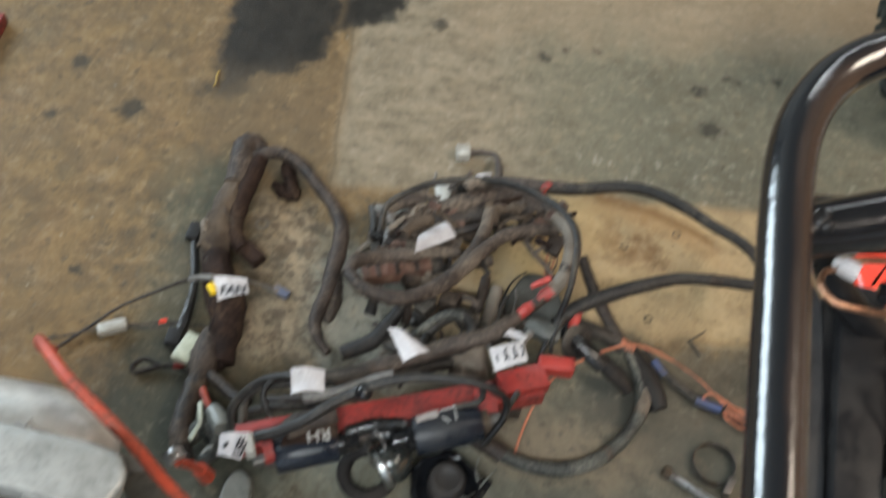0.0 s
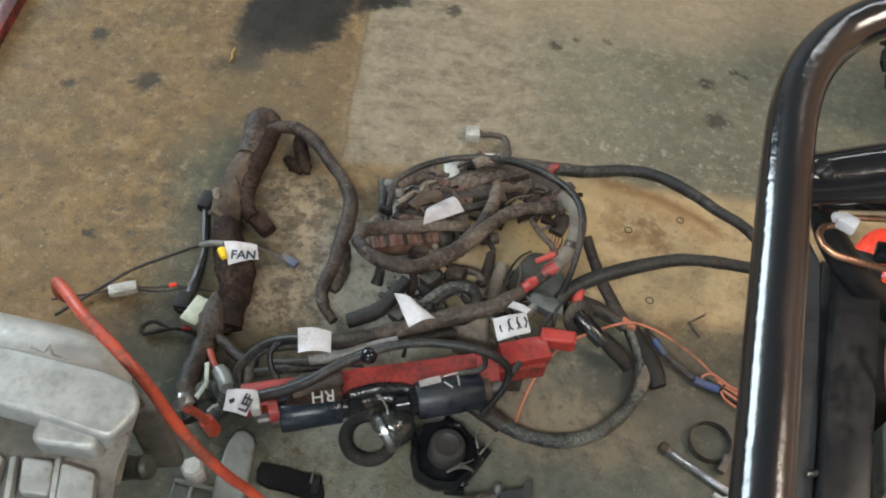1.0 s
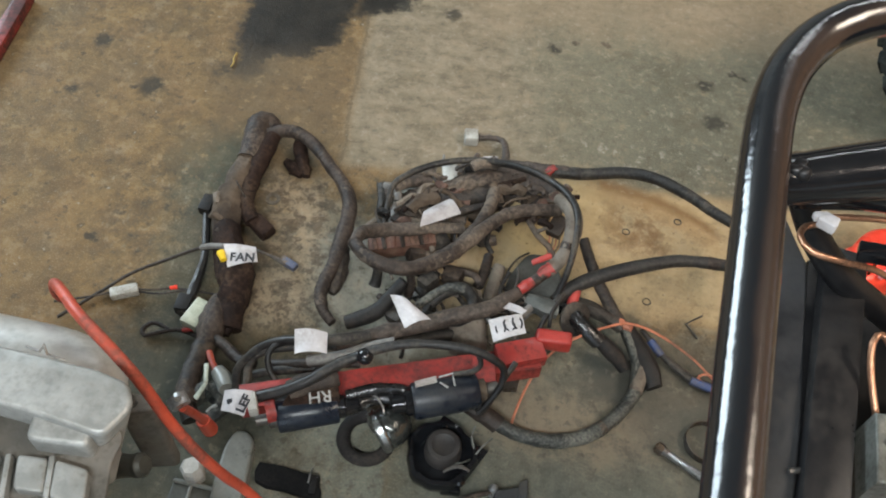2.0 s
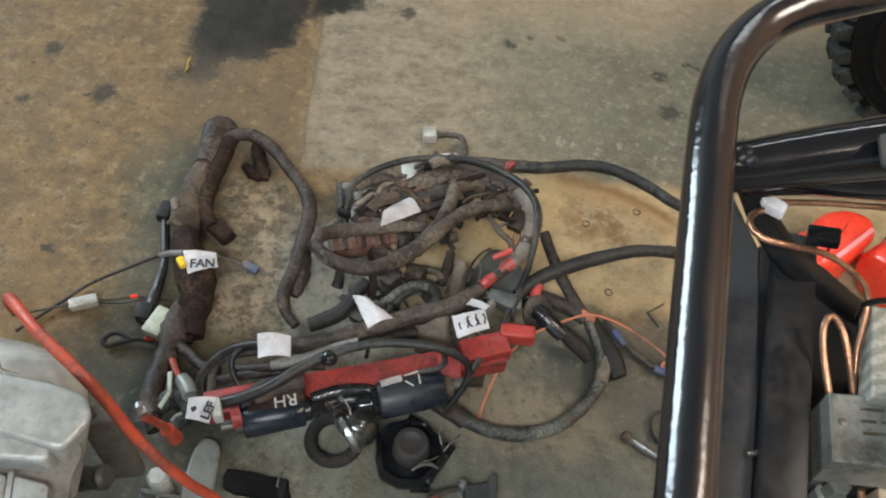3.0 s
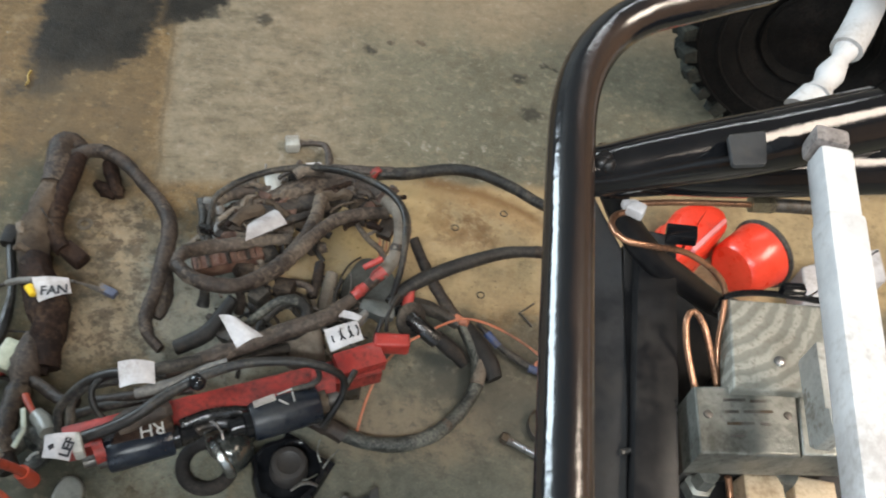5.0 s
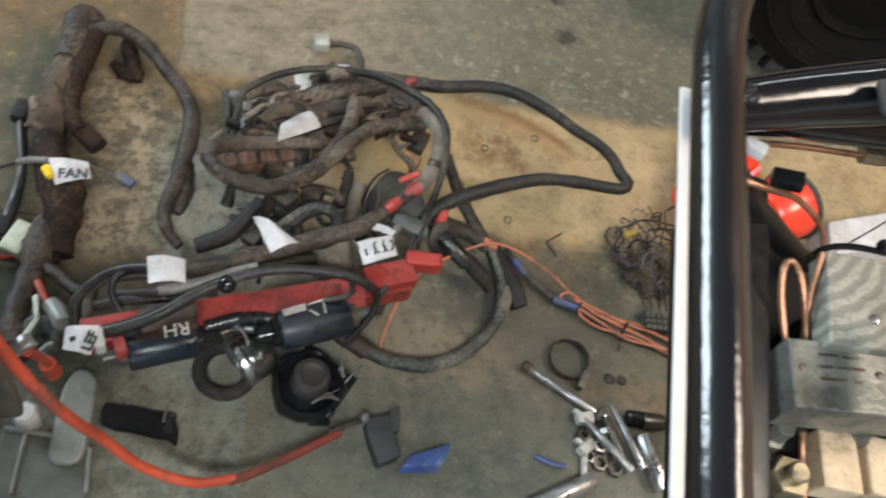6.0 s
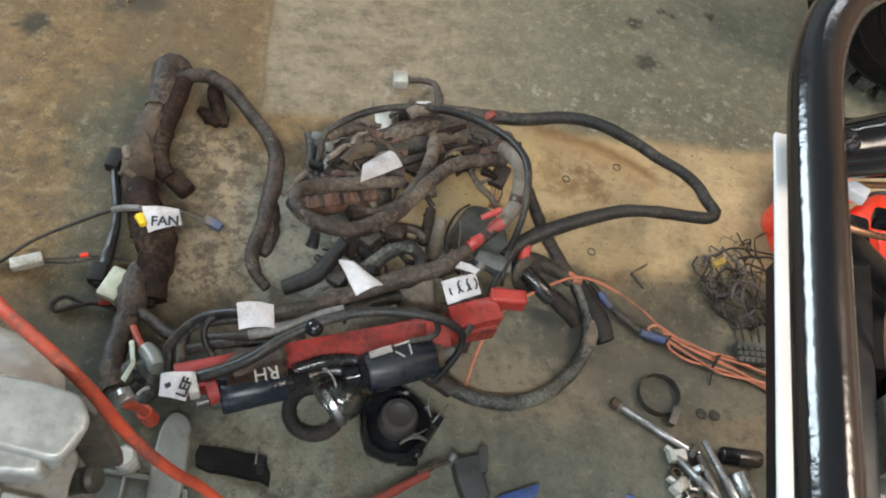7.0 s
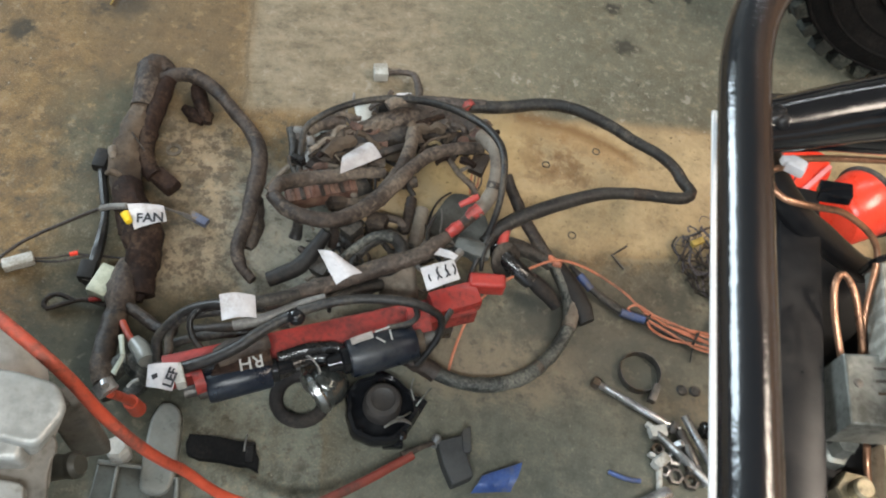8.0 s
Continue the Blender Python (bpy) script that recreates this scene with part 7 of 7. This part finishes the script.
for k, (q, big) in enumerate(zip([(0.413, -0.319, 0.000), (0.436, -0.326, 0.000), (0.438, -0.349, 0.000), (0.439, -0.303, 0.000), (0.452, -0.338, 0.000), (0.424, -0.345, 0.000), (0.460, -0.352, 0.000)], (0, 1, 1, 0, 0, 0, 1))):
    lie = k in (3, 4)
    ob = holder("hex_nut", q, "dull plated hexagon nut in a small heap of hardware", "nut", "loose nuts")
    r = 0.0115 if big else 0.009
    b = bmesh.new()
    axis = Vector((math.cos(k * 1.7), math.sin(k * 1.7), 0.15)) if lie else Vector((0.1 * math.sin(k), 0.1 * math.cos(k), 1))
    lathe(b, Vector((q[0], q[1], r * 0.9 if lie else 0.001)), [(r * 0.62, 0.0), (r * 0.95, 0.0005), (r, 0.0015), (r, 0.0075), (r * 0.95, 0.0085), (r * 0.62, 0.009), (r * 0.58, 0.008), (r * 0.58, 0.001)], axis, 6, True)
    part("nut_body", b, plated if k % 2 else dark_steel, ob, smooth=False)
for k, q in enumerate([(0.411, -0.296), (0.417, -0.335)]):
    lump = holder("white_clip", (q[0], q[1], 0.0), "small chalky white plastic clip among the bolts", "clip", "white clips")
    b = bmesh.new()
    box(b, (q[0], q[1], 0.009), (0.024, 0.015, 0.017), 20 + 30 * k, 0.004)
    box(b, (q[0] - 0.008, q[1] + 0.006, 0.006), (0.016, 0.006, 0.010), -20, 0.002)
    for vtx in b.verts:
        vtx.co += 0.002 * noise.noise_vector(vtx.co * 90)
        vtx.co.z = max(vtx.co.z, 0.0005)
    part("clip_body", b, white_plastic, lump)
stud((0.417, -0.342, 0.006), (0.419, -0.372, 0.006), 0.0042, "pale plated pin lying on the concrete", white_plastic, False, "pin", "pin")
stud((0.439, -0.287, 0.010), (0.464, -0.331, 0.010), 0.0065, "dull grey stud lying between brighter ones", dark_steel, True)
hcl = holder("hose_clamp", (0.385, -0.213, 0.000), "dull worm drive hose clamp lying on the concrete", "hose clamp")
b = bmesh.new()
q = (0.381, -0.216, 0.008)
lathe(b, q, [(0.0275, -0.008), (0.0285, -0.008), (0.0285, 0.006), (0.0275, 0.006)], n=40, hollow=True)
band = part("band", b, dark_steel, hcl)
b = bmesh.new()
bar(b, (0.406, -0.230, 0.010), (0.399, -0.256, 0.010), 0.010, 0.012, 0.002)
part("screw_housing", b, dark_steel, hcl)
for q in [(0.461, -0.222, 0.000), (0.443, -0.225, 0.000)]:
    b = bmesh.new()
    lathe(b, q, [(0, 0.0), (0.007, 0.0), (0.008, 0.0015), (0.006, 0.0035), (0, 0.004)], n=14)
    tagged(bm_obj("rubber_bung", b, rubber, at=q), "small black rubber bung on the concrete", "bung", "bungs")
twig = holder("bent_wire", (0.330, -0.035, 0.000), "bent scrap of dark wire on the concrete", "wire scrap")
b = bmesh.new()
tube(b, [(0.347, -0.016, 0.004), (0.327, -0.037, 0.003), (0.347, -0.056, 0.003)], 0.0016, 6, curved=False)
part("scrap", b, dark_steel, twig)
for q in [(0.285, 0.149, 0.000), (0.265, -0.017, 0.000), (-0.000, -0.000, 0.000), (0.210, 0.101, 0.000)]:
    b = bmesh.new()
    ring(b, (q[0], q[1], 0.0008), 0.0056, 0.0009, n=24, m=6)
    tagged(bm_obj("o_ring", b, rubber, at=q), "tiny thin rubber ring on the concrete", "ring", "tiny rings")
b = bmesh.new()
q = (-0.335, -0.029, 0.000)
lathe(b, q, [(0.006, 0), (0.0115, 0), (0.0115, 0.002), (0.006, 0.002)], n=28, hollow=True)
tagged(bm_obj("washer", b, dusty_steel, at=q), "dusty plated washer on the concrete", "washer")
b = bmesh.new()
tube(b, [(-0.531, 0.252, 0.002), (-0.530, 0.237, 0.003), (-0.525, 0.227, 0.003), (-0.526, 0.216, 0.002)], 0.0015, 8)
tagged(bm_obj("straw_piece", b, dull_yellow, at=(-0.530, 0.234, 0.000)), "short yellow scrap on the concrete", "scrap")

# ---- tangle by the tube ----
tangle = holder("wire_tangle", (0.490, -0.001, 0.000), "tangle of grey purple wires with a yellow plug on concrete", "wires")
purple = surface("grey_purple_wire", (0.050, 0.044, 0.052), (0.125, 0.112, 0.120), 0.5, 0.0, 80, (0.08, 0.07, 0.06), 0.4, 0.15)
tc = Vector((0.497, -0.004, 0.000))
rnd = random.Random(4)
for k in range(52):
    b = bmesh.new()
    a = rnd.uniform(0, 6.28)
    p = tc + Vector((rnd.uniform(-0.05, 0.05), rnd.uniform(-0.070, 0.030), rnd.uniform(0.004, 0.022)))
    pts = [p]
    for s in range(5):
        a += rnd.uniform(-1.3, 1.3)
        p = p + 0.022 * Vector((math.cos(a), math.sin(a), 0)) + Vector((0, 0, rnd.uniform(-0.01, 0.01)))
        off = p - tc
        if off.length > 0.085:
            p = tc + off * 0.75
        p.z = max(0.004, min(0.045, p.z))
        pts.append(p.copy())
    tube(b, pts, rnd.choice((0.0007, 0.0009, 0.0013, 0.0018)), 6)
    part("wire", b, (purple, dark_loom, purple, dark_loom, black_cable)[k % 5], tangle)
b = bmesh.new()
bar(b, (0.436, -0.005, 0.030), (0.453, 0.008, 0.030), 0.010, 0.010, 0.003)
part("plug", b, dull_yellow, tangle, "small dusty yellow plug")
for pts in ([(0.420, 0.017, 0.010), (0.414, 0.001, 0.008), (0.426, -0.014, 0.006), (0.440, -0.022, 0.010)], [(0.438, 0.010, 0.030), (0.471, 0.042, 0.020), (0.537, 0.056, 0.010)], [(0.475, -0.064, 0.020), (0.489, -0.084, 0.012), (0.496, -0.110, 0.010)], [(0.500, -0.052, 0.020), (0.512, -0.072, 0.012), (0.518, -0.103, 0.010)], [(0.516, -0.033, 0.020), (0.546, -0.049, 0.012), (0.564, -0.070, 0.010)]):
    b = bmesh.new()
    tube(b, pts, 0.0016, 6)
    part("wire", b, dark_loom, tangle)
b = bmesh.new()
box(b, (0.506, -0.121, 0.010), (0.045, 0.03, 0.018), 10, 0.003)
for i in range(5):
    for j in range(3):
        box(b, Vector((0.502, -0.127, 0.020)) + Matrix.Rotation(radians(10), 3, "Z") @ Vector(((i - 2) * 0.0085, (j - 1) * 0.009, 0.0)), (0.006, 0.006, 0.004), 10, 0.0)
part("block_plug", b, flap_rubber, tangle, "grey multi-way plug")

# ---- things near the gearbox ----
tray = holder("smoke_plastic_paddle", (-0.200, -0.458, 0.000), "smoky grey plastic cover with a rounded end", "cover")
b = bmesh.new()
slab(b, rounded([(-0.221, -0.430), (-0.216, -0.408), (-0.202, -0.405), (-0.187, -0.414), (-0.178, -0.449), (-0.172, -0.476), (-0.168, -0.514), (-0.203, -0.522), (-0.214, -0.476)], 0.016, 6), 0.016, 0.0, 0.004, 3)
part("cover_body", b, smoke_plastic, tray)
plate = holder("grey_tray", (-0.204, -0.501, 0.000), "thin grey green plastic tray with raised edges", "tray")
b = bmesh.new()
slab(b, [(-0.263, -0.493), (-0.213, -0.487), (-0.163, -0.492), (-0.143, -0.573), (-0.200, -0.592), (-0.253, -0.566)], 0.008, 0.0, 0.002)
part("tray_base", b, moss_plastic, plate)
b = bmesh.new()
tube(b, [(-0.262, -0.494, 0.010), (-0.213, -0.489, 0.010), (-0.166, -0.494, 0.010), (-0.152, -0.540, 0.010)], 0.003, 8, curved=False)
tube(b, [(-0.238, -0.494, 0.010), (-0.226, -0.560, 0.010)], 0.0022, 8, curved=False)
part("tray_rim", b, smoke_plastic, plate)
cap = holder("white_plastic_cap", (-0.249, -0.471, 0.000), "faceted white plastic cap", "cap")
b = bmesh.new()
cq = (-0.241, -0.479, 0.030)
lathe(b, (cq[0], cq[1], 0.0), [(0.013, 0), (0.0145, 0.004), (0.0145, 0.034), (0.011, 0.04), (0, 0.04)], n=7)
part("cap_body", b, white_plastic, cap, smooth=False)
pad = holder("rubber_scrap", (-0.128, -0.450, 0.000), "torn flat piece of matt black rubber", "rubber scrap")
b = bmesh.new()
slab(b, [(-0.170, -0.437), (-0.152, -0.434), (-0.135, -0.432), (-0.112, -0.432), (-0.090, -0.429), (-0.086, -0.440), (-0.080, -0.448), (-0.077, -0.463), (-0.090, -0.459), (-0.101, -0.461), (-0.126, -0.461), (-0.150, -0.464), (-0.166, -0.461), (-0.171, -0.450)], 0.012, 0.0, 0.002)
part("block_body", b, tyre_rubber, pad)
b = bmesh.new()
bar(b, (-0.096, -0.431, 0.012), (-0.090, -0.456, 0.012), 0.010, 0.006, 0.002)
part("moulding", b, boot_black, pad)
b = bmesh.new()
tube(b, [(-0.103, -0.420, 0.004), (-0.101, -0.432, 0.016), (-0.099, -0.444, 0.015)], 0.0012, 6)
part("wire_end", b, plated, pad)
plug = holder("black_plug", (0.154, -0.386, 0.000), "dark grey moulded plug with a blue lead on concrete", "plug")
b = bmesh.new()
cast_block(b, [(0.128, -0.379), (0.160, -0.362), (0.172, -0.395), (0.182, -0.412), (0.157, -0.430), (0.140, -0.405)], 0.022, 0.0, 0.004, 0.003)
part("plug_body", b, grey_slate, plug)
b = bmesh.new()
cast_block(b, [(0.156, -0.359, 0.020), (0.166, -0.350, 0.020), (0.173, -0.384, 0.020), (0.163, -0.388, 0.020)], 0.024, 0.002, 0.003, 0.002)
part("plug_wing", b, grey_slate, plug)
b = bmesh.new()
lathe(b, (0.127, -0.378, 0.018), [(0.006, -0.014), (0.006, 0.008), (0.003, 0.012), (0, 0.012)], n=12)
part("plug_stud", b, plated, plug)
rag = holder("blue_plastic_scrap", (0.219, -0.389, 0.000), "torn scrap of bright blue plastic on concrete", "scrap")
b = bmesh.new()
sheet(b, [(0.182, -0.429, 0.004), (0.192, -0.407, 0.012), (0.239, -0.379, 0.014), (0.231, -0.417, 0.006)], 0.008, 0.001, 10, 6, 0.006)
part("scrap_sheet", b, blue_plastic, rag)
slv = bmesh.new()
tube(slv, [(0.352, -0.362, 0.004), (0.375, -0.367, 0.006), (0.394, -0.365, 0.005)], 0.003, 8)
tagged(bm_obj("blue_sleeve", slv, blue_plastic, at=(0.377, -0.365, 0.000)), "short blue sleeve scrap on the concrete", "scrap")
